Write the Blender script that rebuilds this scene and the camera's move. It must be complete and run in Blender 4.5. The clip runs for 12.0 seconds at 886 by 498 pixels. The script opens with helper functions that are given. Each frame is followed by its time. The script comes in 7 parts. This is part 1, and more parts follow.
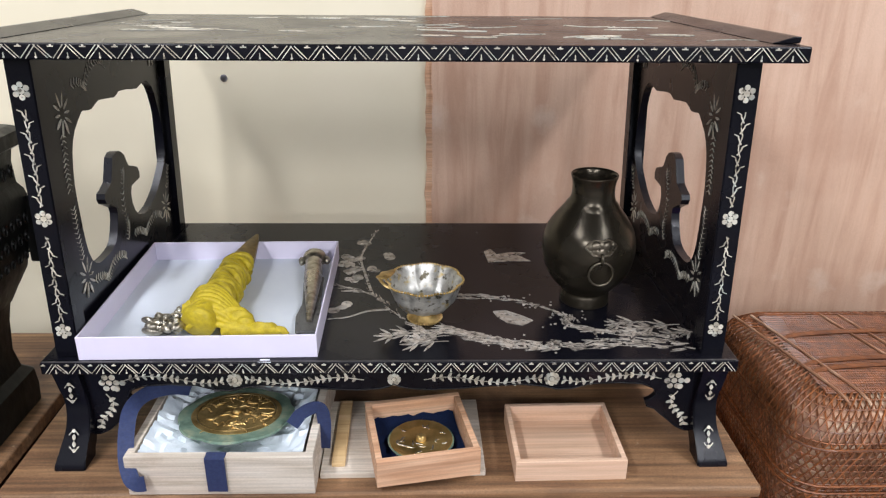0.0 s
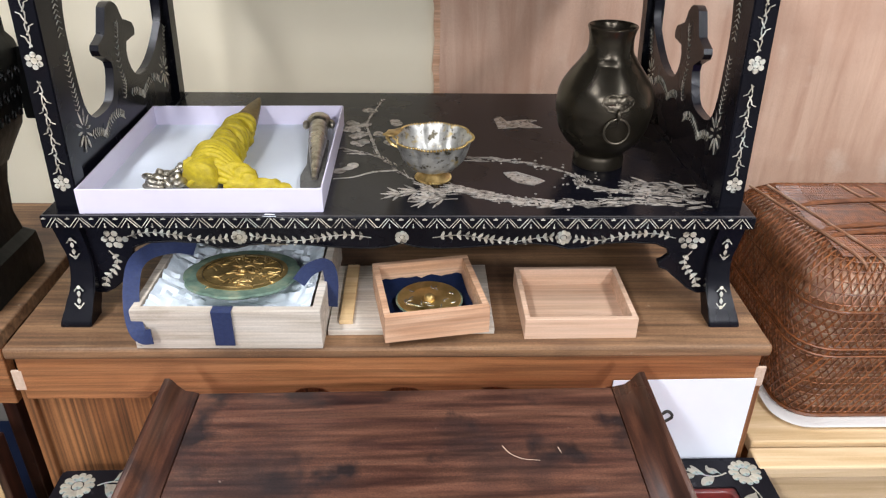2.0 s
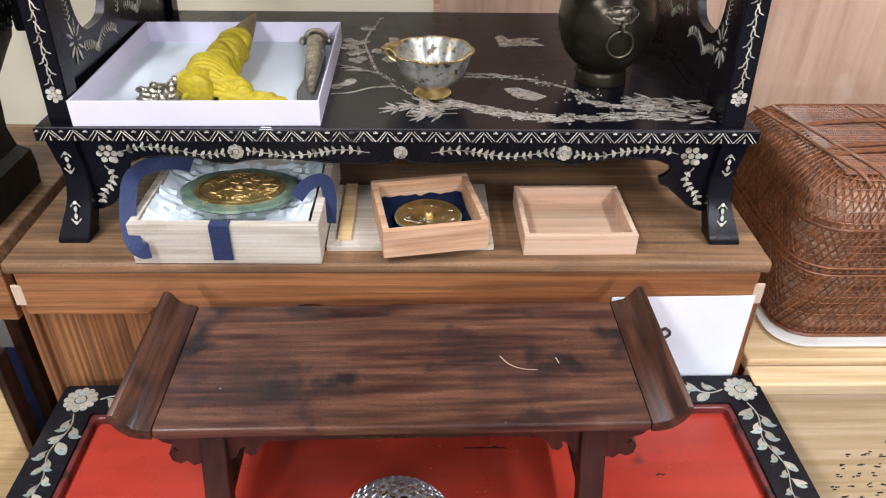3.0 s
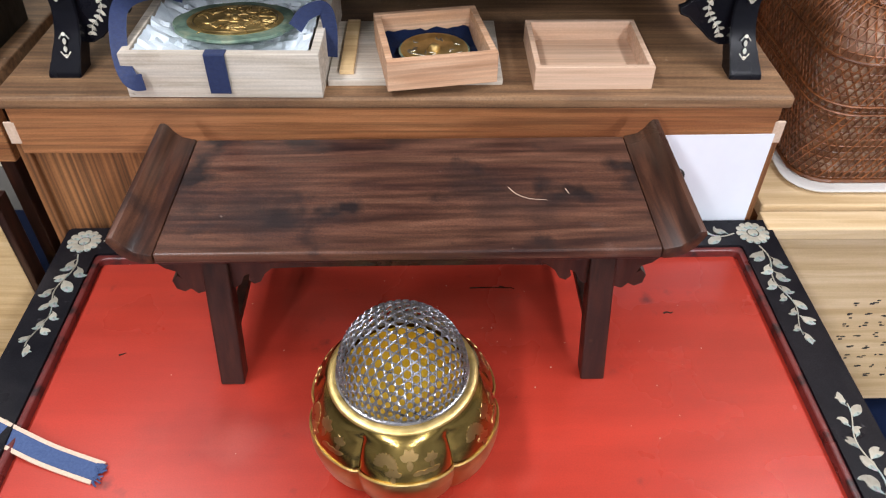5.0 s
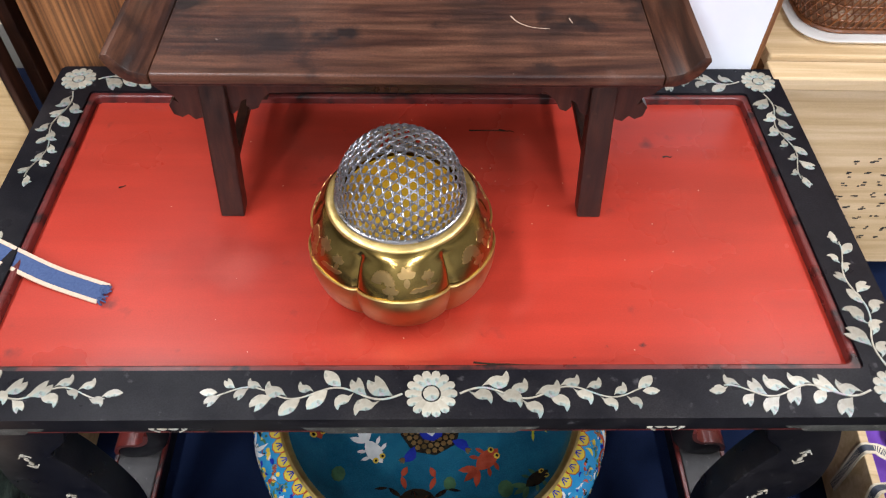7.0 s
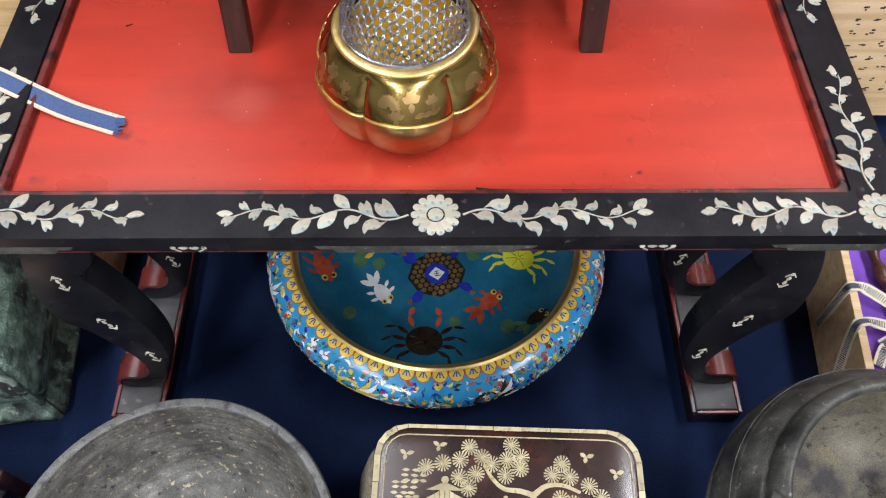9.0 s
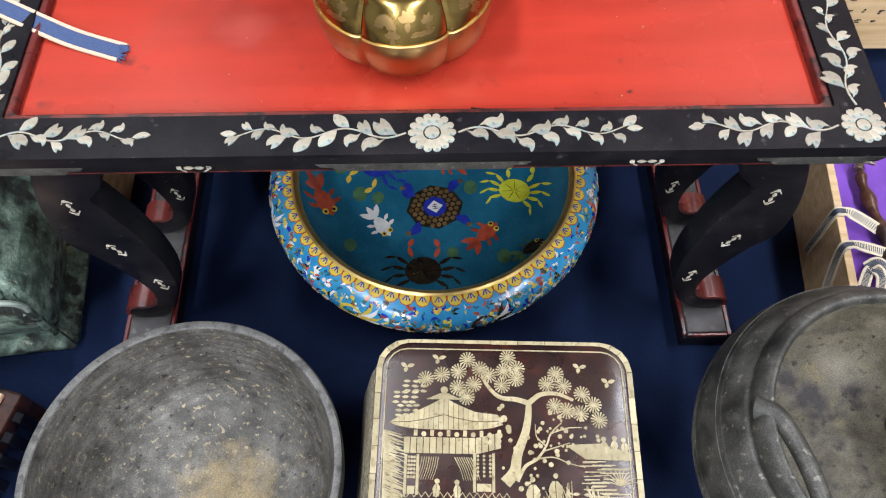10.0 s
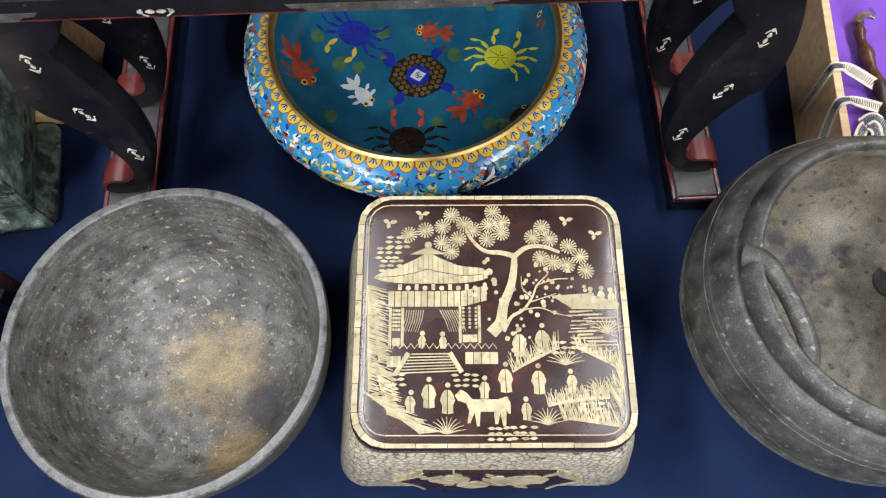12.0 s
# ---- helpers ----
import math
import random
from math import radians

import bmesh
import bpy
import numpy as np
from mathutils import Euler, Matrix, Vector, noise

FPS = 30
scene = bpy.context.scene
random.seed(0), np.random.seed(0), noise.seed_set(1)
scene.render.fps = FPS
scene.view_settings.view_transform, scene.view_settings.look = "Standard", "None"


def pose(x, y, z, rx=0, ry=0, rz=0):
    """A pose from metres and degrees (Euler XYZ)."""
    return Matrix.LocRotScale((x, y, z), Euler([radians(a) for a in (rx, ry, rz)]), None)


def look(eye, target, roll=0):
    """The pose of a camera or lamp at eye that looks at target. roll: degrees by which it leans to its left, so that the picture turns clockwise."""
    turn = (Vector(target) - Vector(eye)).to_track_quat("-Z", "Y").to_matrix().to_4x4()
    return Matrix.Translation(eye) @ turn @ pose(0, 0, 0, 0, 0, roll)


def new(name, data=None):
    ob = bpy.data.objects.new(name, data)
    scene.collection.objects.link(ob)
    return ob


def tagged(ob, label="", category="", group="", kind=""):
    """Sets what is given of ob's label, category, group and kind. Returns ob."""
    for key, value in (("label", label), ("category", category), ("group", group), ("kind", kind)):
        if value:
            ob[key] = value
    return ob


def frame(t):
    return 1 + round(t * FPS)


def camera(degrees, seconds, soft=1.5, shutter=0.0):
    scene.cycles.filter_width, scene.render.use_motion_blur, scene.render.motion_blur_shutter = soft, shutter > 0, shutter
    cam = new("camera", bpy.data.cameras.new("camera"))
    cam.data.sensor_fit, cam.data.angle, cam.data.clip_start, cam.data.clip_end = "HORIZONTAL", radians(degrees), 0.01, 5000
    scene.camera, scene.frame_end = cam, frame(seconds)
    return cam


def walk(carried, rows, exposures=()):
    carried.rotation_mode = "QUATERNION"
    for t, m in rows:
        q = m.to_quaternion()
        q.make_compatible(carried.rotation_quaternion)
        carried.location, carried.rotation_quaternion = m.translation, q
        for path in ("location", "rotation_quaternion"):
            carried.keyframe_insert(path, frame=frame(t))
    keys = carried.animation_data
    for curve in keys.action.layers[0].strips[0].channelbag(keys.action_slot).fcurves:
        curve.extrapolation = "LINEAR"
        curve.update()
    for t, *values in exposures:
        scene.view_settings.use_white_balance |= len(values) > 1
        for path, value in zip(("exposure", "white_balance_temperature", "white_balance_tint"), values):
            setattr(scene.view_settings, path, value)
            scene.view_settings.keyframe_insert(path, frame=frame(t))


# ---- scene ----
cam = camera(61.4, 12.0, soft=1.2)
PATH = [
    (0, (0.049, 0.056, 1.318), (0.077, 1.899, 0.542), 0.5),
    (0.5, (0.054, 0.053, 1.308), (0.072, 1.878, 0.491), 0.3),
    (1, (0.051, 0.052, 1.289), (0.068, 1.856, 0.425), 0.5),
    (1.5, (0.046, 0.051, 1.264), (0.064, 1.826, 0.344), 0.6),
    (2, (0.044, 0.051, 1.237), (0.06, 1.792, 0.253), 0.6),
    (2.5, (0.046, 0.047, 1.218), (0.063, 1.751, 0.171), 0.7),
    (3, (0.047, 0.038, 1.202), (0.061, 1.7, 0.091), 0.7),
    (3.2, (0.042, 0.034, 1.196), (0.063, 1.679, 0.058), 0.8),
    (4.8, (0.051, 0.024, 1.141), (0.044, 1.522, -0.184), 0.2),
    (5, (0.05, 0.019, 1.132), (0.044, 1.502, -0.21), 0.3),
    (5.5, (0.051, 0.01, 1.113), (0.041, 1.448, -0.278), 0.3),
    (6, (0.053, -0.003, 1.1), (0.043, 1.387, -0.338), 0.5),
    (6.5, (0.053, -0.016, 1.093), (0.046, 1.322, -0.393), 0.8),
    (7, (0.053, -0.031, 1.085), (0.051, 1.251, -0.45), 1.3),
    (7.2, (0.053, -0.038, 1.082), (0.052, 1.226, -0.468), 1.4),
    (8.8, (0.058, -0.09, 1.071), (0.043, 0.974, -0.622), 0.7),
    (9, (0.058, -0.099, 1.073), (0.043, 0.941, -0.635), 0.6),
    (9.5, (0.061, -0.125, 1.075), (0.045, 0.867, -0.662), 0.2),
    (10, (0.062, -0.154, 1.075), (0.049, 0.797, -0.684), -0.0),
    (10.5, (0.065, -0.18, 1.07), (0.053, 0.731, -0.71), -0.4),
    (11, (0.069, -0.199, 1.061), (0.061, 0.664, -0.744), -0.6),
    (11.5, (0.072, -0.203, 1.044), (0.069, 0.6, -0.787), -0.7),
    (12, (0.074, -0.204, 1.024), (0.079, 0.539, -0.833), -0.2),
]
walk(cam, [(t, look(eye, target, roll)) for t, eye, target, roll in PATH], [(0.0, -0.27), (1.5, -0.16), (3.2, -0.12), (5.5, -0.27), (7.2, -0.17), (8.8, -0.1), (10.5, 0.0), (12.0, 0.14)])

# ---------- light ----------
world = bpy.data.worlds.new("world")
scene.world = world
world.use_nodes = True
world.node_tree.nodes["Background"].inputs["Color"].default_value = (0.9, 0.93, 1.0, 1)
world.node_tree.nodes["Background"].inputs["Strength"].default_value = 0.02

for x in (-1.0, 1.4):
    # No tube is in view; the -4.9 row is added to brighten the wall.
    for y, watts in ((-4.9, 105.0), (-2.5, 128.0), (-0.15, 36.0), (0.85, 34.0)):
        d = bpy.data.lights.new("tube", "AREA")
        d.shape, d.size, d.size_y, d.energy, d.color = "RECTANGLE", 0.24, 1.2, watts, (0.915, 0.93, 1.0)
        o = new("tube", d)
        o.matrix_basis = pose(x, y, 2.545)


# ---------- small tools ----------
TAU = 2 * math.pi
rng = random.Random(7)


def thing(name, label, category, at=(0, 0, 0), yaw=0.0, group="", kind="", tilt=(0, 0)):
    ob = new(name)
    ob.empty_display_size = 0.02
    ob.matrix_basis = pose(*at, tilt[0], tilt[1], yaw)
    return tagged(ob, label, category, group, kind)


def part(name, bm, material, parent=None, label="", smooth=False, kind=""):
    """Link a bmesh as one mesh object under a thing or a part."""
    me = bpy.data.meshes.new(name)
    bmesh.ops.recalc_face_normals(bm, faces=bm.faces)
    bm.to_mesh(me)
    bm.free()
    me.materials.append(material)
    if smooth:
        me.polygons.foreach_set("use_smooth", [True] * len(me.polygons))
        me.set_sharp_from_angle(angle=radians(smooth if smooth > 1 else 40))
    ob = new(name, me)
    if parent is not None:
        ob.parent = parent
    return tagged(ob, label, kind=kind)


def box(x0, x1, y0, y1, z0, z1, bevel=0.0, bm=None, seg=2):
    own = bm is None
    b = bmesh.new()
    r = bmesh.ops.create_cube(b, size=1.0)
    for v in r["verts"]:
        v.co = Vector(((x0 + x1) / 2 + v.co.x * (x1 - x0), (y0 + y1) / 2 + v.co.y * (y1 - y0), (z0 + z1) / 2 + v.co.z * (z1 - z0)))
    if bevel:
        bmesh.ops.bevel(b, geom=list(b.edges), offset=bevel, segments=seg, affect="EDGES", profile=0.5)
    if own:
        return b
    join(bm, b)
    return bm


def join(bm, other, m=None):
    """Add a bmesh to another and free it."""
    if m is not None:
        bmesh.ops.transform(other, matrix=m, verts=other.verts)
    me = bpy.data.meshes.new("tmp")
    other.to_mesh(me)
    other.free()
    bm.from_mesh(me)
    bpy.data.meshes.remove(me)
    return bm


def lathe(profile, seg=64, wave=None, closed=False, caps="both"):
    """Turn (radius, height) rows round z; wave(angle, k) scales the radius."""
    bm = bmesh.new()
    rings = []
    for k, (r, z) in enumerate(profile):
        ring = []
        for i in range(seg):
            a = TAU * i / seg
            q = r * (wave(a, k / (len(profile) - 1)) if wave else 1.0)
            ring.append(bm.verts.new((q * math.cos(a), q * math.sin(a), z)))
        rings.append(ring)
    for a, b in zip(rings, rings[1:]):
        for i in range(seg):
            bm.faces.new((a[i], a[(i + 1) % seg], b[(i + 1) % seg], b[i]))
    if not closed:
        if caps in ("both", "first"):
            bm.faces.new(rings[0][::-1])
        if caps in ("both", "last"):
            bm.faces.new(rings[-1])
    else:
        for i in range(seg):
            bm.faces.new((rings[-1][i], rings[-1][(i + 1) % seg], rings[0][(i + 1) % seg], rings[0][i]))
    return bm


def smooth_line(pts, n=6):
    """Catmull-Rom through points of any dimension."""
    p = [Vector(q) for q in pts]
    p = [p[0] * 2 - p[1]] + p + [p[-1] * 2 - p[-2]]
    out = []
    for i in range(1, len(p) - 2):
        for k in range(n):
            t = k / n
            a, b, c, d = p[i - 1], p[i], p[i + 1], p[i + 2]
            out.append(0.5 * ((2 * b) + (c - a) * t + (2 * a - 5 * b + 4 * c - d) * t * t + (3 * b - a - 3 * c + d) * t ** 3))
    out.append(p[-2])
    return out


def sweep(pts, size, seg=8, flat=None, up=(0, 0, 1), ends=True):
    """A tube along 3D points. size: radius or a list; flat=(w, h) makes a square-edged band."""
    bm = bmesh.new()
    pts = [Vector(p) for p in pts]
    n = len(pts)
    rings = []
    ref = Vector(up)
    for i, p in enumerate(pts):
        d = (pts[min(i + 1, n - 1)] - pts[max(i - 1, 0)]).normalized()
        s = d.cross(ref)
        if s.length < 1e-4:
            s = d.cross(Vector((1, 0.13, 0)))
        s.normalize()
        u = s.cross(d)
        if flat:
            w, h = flat if not isinstance(flat, list) else flat[i]
            ring = [p + s * w / 2 + u * h / 2, p - s * w / 2 + u * h / 2, p - s * w / 2 - u * h / 2, p + s * w / 2 - u * h / 2]
        else:
            r = size[i] if isinstance(size, (list, tuple)) else size
            ring = [p + (s * math.cos(TAU * k / seg) + u * math.sin(TAU * k / seg)) * r for k in range(seg)]
        rings.append([bm.verts.new(q) for q in ring])
    m = len(rings[0])
    for a, b in zip(rings, rings[1:]):
        for k in range(m):
            bm.faces.new((a[k], a[(k + 1) % m], b[(k + 1) % m], b[k]))
    if ends:
        bm.faces.new(rings[0][::-1])
        bm.faces.new(rings[-1])
    return bm


def slab(outline, d0, d1, axis="z", holes=(), bevel=0.0):
    """Extrude a 2D outline (with holes) from d0 to d1. axis z: (x, y); y: (x, z); x: (y, z)."""
    bm = bmesh.new()

    def at(p, d):
        return {"z": (p[0], p[1], d), "y": (p[0], d, p[1]), "x": (d, p[0], p[1])}[axis]

    edges = []
    for loop in (outline, *holes):
        vs = [bm.verts.new(at(p, d0)) for p in loop]
        for a, b in zip(vs, vs[1:] + vs[:1]):
            edges.append(bm.edges.new((a, b)))
    if holes:
        bmesh.ops.triangle_fill(bm, use_beauty=True, edges=edges)
    else:
        bm.faces.new(vs)
    g = bmesh.ops.extrude_face_region(bm, geom=list(bm.faces))
    shift = Vector(at((0, 0), d1)) - Vector(at((0, 0), d0))
    bmesh.ops.translate(bm, verts=[e for e in g["geom"] if isinstance(e, bmesh.types.BMVert)], vec=shift)
    bmesh.ops.recalc_face_normals(bm, faces=bm.faces)
    if bevel:
        sharp = [e for e in bm.edges if len(e.link_faces) == 2 and e.calc_face_angle(0) > 0.9]
        bmesh.ops.bevel(bm, geom=sharp, offset=bevel, segments=2, affect="EDGES", profile=0.5)
    return bm


def rounded(x0, x1, y0, y1, r, n=6):
    out = []
    for cx, cy, a0 in ((x1 - r, y1 - r, 0), (x0 + r, y1 - r, 90), (x0 + r, y0 + r, 180), (x1 - r, y0 + r, 270)):
        for k in range(n + 1):
            a = radians(a0 + 90 * k / n)
            out.append((cx + r * math.cos(a), cy + r * math.sin(a)))
    return out


# ---------- materials ----------
def surf(name, ramp, scale=20.0, stretch=(1, 1, 1), rough=(0.4, 0.6), metal=0.0, bump=0.1, detail=5.0, distort=0.0,
         stain=None, fine=0.0, rand=0.0, coat=0.0, spec=0.5, turn=(0, 0, 0), sheen=0.0, depth=0.001, spots=(), grain=None):
    """A node material: stretched noise through a colour ramp, stains (colour, scale, low, high), fine grain, random per piece, grain (stretch, scale, dark, light)."""
    m = bpy.data.materials.new(name)
    m.use_nodes = True
    nt = m.node_tree
    nd, ln = nt.nodes, nt.links
    bs = nd["Principled BSDF"]
    tc = nd.new("ShaderNodeTexCoord")
    mp = nd.new("ShaderNodeMapping")
    mp.inputs["Scale"].default_value = stretch
    mp.inputs["Rotation"].default_value = [radians(a) for a in turn]
    ln.new(tc.outputs["Object"], mp.inputs["Vector"])
    nz = nd.new("ShaderNodeTexNoise")
    nz.inputs["Scale"].default_value, nz.inputs["Detail"].default_value, nz.inputs["Distortion"].default_value = scale, detail, distort
    nz.inputs["Roughness"].default_value = 0.6
    ln.new(mp.outputs[0], nz.inputs["Vector"])
    cr = nd.new("ShaderNodeValToRGB")
    el = cr.color_ramp.elements
    while len(el) < len(ramp):
        el.new(0.5)
    for e, (p, c) in zip(el, ramp):
        e.position, e.color = p, (*c, 1)
    ln.new(nz.outputs["Fac"], cr.inputs[0])
    col = cr.outputs[0]

    def mix(a, b, fac, kind="MIX"):
        x = nd.new("ShaderNodeMix")
        x.data_type, x.blend_type = "RGBA", kind
        ln.new(a, x.inputs["A"])
        if isinstance(b, tuple):
            x.inputs["B"].default_value = (*b, 1)
        else:
            ln.new(b, x.inputs["B"])
        if isinstance(fac, float):
            x.inputs["Factor"].default_value = fac
        else:
            ln.new(fac, x.inputs["Factor"])
        return x.outputs["Result"]

    def noise_at(sc, dt=4.0, st=None):
        n = nd.new("ShaderNodeTexNoise")
        n.inputs["Scale"].default_value, n.inputs["Detail"].default_value = sc, dt
        ln.new(mp.outputs[0] if st else tc.outputs["Object"], n.inputs["Vector"])
        return n.outputs["Fac"]

    def span(v, lo, hi, a=0.0, b=1.0):
        r = nd.new("ShaderNodeMapRange")
        r.inputs["From Min"].default_value, r.inputs["From Max"].default_value = lo, hi
        r.inputs["To Min"].default_value, r.inputs["To Max"].default_value = a, b
        ln.new(v, r.inputs["Value"])
        return r.outputs[0]

    for s in (stain or ()):
        col = mix(col, s[0], span(noise_at(s[1], 6.0), s[2], s[3]))
    for colour, centre, radius, most in spots:
        wob = nd.new("ShaderNodeTexNoise")
        wob.inputs["Scale"].default_value, wob.inputs["Detail"].default_value = 40, 12
        ln.new(tc.outputs["Object"], wob.inputs["Vector"])
        ad = nd.new("ShaderNodeVectorMath")
        ad.operation = "MULTIPLY_ADD"
        ln.new(wob.outputs["Color"], ad.inputs[0])
        ad.inputs[1].default_value = (radius * 1.5, radius * 1.5, 0)
        ln.new(tc.outputs["Object"], ad.inputs[2])
        ds = nd.new("ShaderNodeVectorMath")
        ds.operation = "DISTANCE"
        ln.new(ad.outputs[0], ds.inputs[0])
        ds.inputs[1].default_value = [c + o for c, o in zip(centre, (radius * 0.75, radius * 0.75, 0))]
        col = mix(col, colour, span(ds.outputs["Value"], radius, radius * 0.3, 0.0, most))
    if grain:
        gm = nd.new("ShaderNodeMapping")
        gm.inputs["Scale"].default_value = grain[0]
        ln.new(tc.outputs["Object"], gm.inputs["Vector"])
        gn = nd.new("ShaderNodeTexNoise")
        gn.inputs["Scale"].default_value, gn.inputs["Detail"].default_value, gn.inputs["Distortion"].default_value = grain[1], 6.0, 0.15
        ln.new(gm.outputs[0], gn.inputs["Vector"])
        gs = nd.new("ShaderNodeVectorMath")
        gs.operation = "SCALE"
        ln.new(col, gs.inputs[0])
        ln.new(span(gn.outputs["Fac"], 0.36, 0.64, grain[2], grain[3]), gs.inputs["Scale"])
        col = gs.outputs[0]
    if fine:
        f = span(noise_at(620.0, 3.0), 0.3, 0.7, 1 - fine, 1 + fine)
        cx = nd.new("ShaderNodeVectorMath")
        cx.operation = "SCALE"
        ln.new(col, cx.inputs[0])
        ln.new(f, cx.inputs["Scale"])
        col = cx.outputs[0]
    if rand:
        gi = nd.new("ShaderNodeNewGeometry")
        hs = nd.new("ShaderNodeHueSaturation")
        ln.new(span(gi.outputs["Random Per Island"], 0, 1, 1 - rand, 1 + rand), hs.inputs["Value"])
        ln.new(col, hs.inputs["Color"])
        col = hs.outputs[0]
    ln.new(col, bs.inputs["Base Color"])
    ln.new(span(noise_at(scale * 0.7, 5.0), 0.3, 0.7, rough[0], rough[1]), bs.inputs["Roughness"])
    bs.inputs["Metallic"].default_value = metal
    bs.inputs["Specular IOR Level"].default_value = spec
    bs.inputs["Coat Weight"].default_value = coat
    bs.inputs["Coat Roughness"].default_value = 0.12
    bs.inputs["Sheen Weight"].default_value = sheen
    if bump:
        bp = nd.new("ShaderNodeBump")
        bp.inputs["Strength"].default_value, bp.inputs["Distance"].default_value = bump, depth
        ln.new(nz.outputs["Fac"], bp.inputs["Height"])
        ln.new(bp.outputs[0], bs.inputs["Normal"])
    return m


BLACK = surf("black_lacquer", [(0.3, (0.0025, 0.0026, 0.0045)), (0.7, (0.006, 0.006, 0.0095))], 14, rough=(0.2, 0.32), bump=0.0,
             stain=[((0.009, 0.005, 0.006), 9, 0.6, 0.85)], spec=0.22)
WORN = surf("worn_black_lacquer", [(0.3, (0.004, 0.004, 0.006)), (0.7, (0.01, 0.0095, 0.012))], 30, rough=(0.25, 0.45), bump=0.08, spec=0.13,
            stain=[((0.05, 0.047, 0.05), 70, 0.66, 0.76), ((0.022, 0.02, 0.021), 9, 0.55, 0.8)], fine=0.4)
GREYLACQUER = surf("flecked_grey_lacquer", [(0.3, (0.02, 0.019, 0.02)), (0.7, (0.05, 0.047, 0.047))], 40, rough=(0.4, 0.6), bump=0.15, stain=[((0.12, 0.115, 0.11), 90, 0.62, 0.72)])
REDTOE = surf("faded_red_lacquer", [(0.3, (0.065, 0.01, 0.009)), (0.7, (0.125, 0.021, 0.018))], 30, rough=(0.25, 0.4), bump=0.05, stain=[((0.03, 0.01, 0.01), 40, 0.55, 0.68)])
REDEDGE = surf("red_lacquer_edge", [(0.3, (0.075, 0.012, 0.011)), (0.7, (0.15, 0.025, 0.021))], 30, rough=(0.25, 0.4), bump=0.05,
               stain=[((0.018, 0.008, 0.008), 40, 0.52, 0.64)])
RED = surf("red_lacquer", [(0.25, (0.33, 0.027, 0.015)), (0.75, (0.41, 0.037, 0.021))], 5, rough=(0.22, 0.42), bump=0.015, fine=0.08, detail=9,
           grain=((1.0, 9, 1), 4, 0.9, 1.06), spec=0.42,
           stain=[((0.18, 0.018, 0.013), 3.6, 0.54, 0.74), ((0.37, 0.06, 0.042), 7, 0.62, 0.82), ((0.14, 0.018, 0.015), 26, 0.66, 0.78), ((0.06, 0.015, 0.014), 60, 0.73, 0.8)])
PEARL = surf("mother_of_pearl", [(0.25, (0.34, 0.29, 0.2)), (0.5, (0.54, 0.5, 0.41)), (0.75, (0.4, 0.46, 0.42))], 70, rough=(0.2, 0.35),
             bump=0.06, rand=0.35, stain=[((0.1, 0.09, 0.07), 160, 0.56, 0.68)])
SHELL = surf("iridescent_shell", [(0.25, (0.15, 0.135, 0.1)), (0.4, (0.28, 0.255, 0.2)), (0.52, (0.35, 0.325, 0.26)), (0.6, (0.22, 0.31, 0.29)), (0.66, (0.34, 0.27, 0.29)),
             (0.76, (0.24, 0.35, 0.375))], 40, rough=(0.15, 0.3), bump=0.15, rand=0.28, stain=[((0.15, 0.15, 0.12), 120, 0.58, 0.7)], spec=0.7)
CREAMSHELL = surf("cream_shell", [(0.3, (0.28, 0.235, 0.13)), (0.7, (0.41, 0.36, 0.225))], 60, rough=(0.25, 0.4), bump=0.08, rand=0.22,
                  stain=[((0.2, 0.16, 0.08), 170, 0.57, 0.7)])
ROSE = surf("rosewood", [(0.3, (0.026, 0.01, 0.008)), (0.44, (0.062, 0.025, 0.016)), (0.56, (0.1, 0.042, 0.025)), (0.72, (0.145, 0.068, 0.042))], 5, stretch=(0.5, 5, 5),
            rough=(0.28, 0.5), bump=0.08, distort=1.4, fine=0.3, detail=12, grain=((1.2, 22, 22), 7, 0.62, 1.22), spec=0.4,
            stain=[((0.02, 0.012, 0.011), 6, 0.5, 0.66), ((0.018, 0.01, 0.009), 15, 0.55, 0.66), ((0.14, 0.095, 0.08), 9, 0.62, 0.85), ((0.25, 0.2, 0.17), 110, 0.72, 0.8)])
ROSEY = surf("rosewood_cross", [(0.32, (0.012, 0.006, 0.005)), (0.5, (0.045, 0.017, 0.01)), (0.7, (0.1, 0.04, 0.021))], 6, stretch=(6, 0.7, 6),
             rough=(0.25, 0.45), bump=0.06, distort=0.8, fine=0.2, detail=8, spec=0.4, grain=((26, 1.0, 26), 7, 0.6, 1.25), stain=[((0.012, 0.008, 0.008), 10, 0.5, 0.62)])
ROSEDARK = surf("dark_rosewood", [(0.3, (0.01, 0.0045, 0.004)), (0.7, (0.042, 0.014, 0.009))], 12, stretch=(6, 6, 1), rough=(0.25, 0.42), spec=0.4,
                bump=0.06, fine=0.14, grain=((24, 24, 1.2), 8, 0.65, 1.3), stain=[((0.07, 0.035, 0.022), 60, 0.66, 0.78)])
CEDAR = surf("aged_cedar", [(0.34, (0.25, 0.093, 0.032)), (0.5, (0.345, 0.143, 0.053)), (0.66, (0.42, 0.188, 0.076))], 4, stretch=(0.6, 4, 6),
             rough=(0.42, 0.65), bump=0.15, distort=0.3, fine=0.22, grain=((0.7, 30, 40), 6, 0.56, 1.15),
             stain=[((0.16, 0.066, 0.025), 5, 0.57, 0.75), ((0.5, 0.4, 0.3), 120, 0.75, 0.8)])
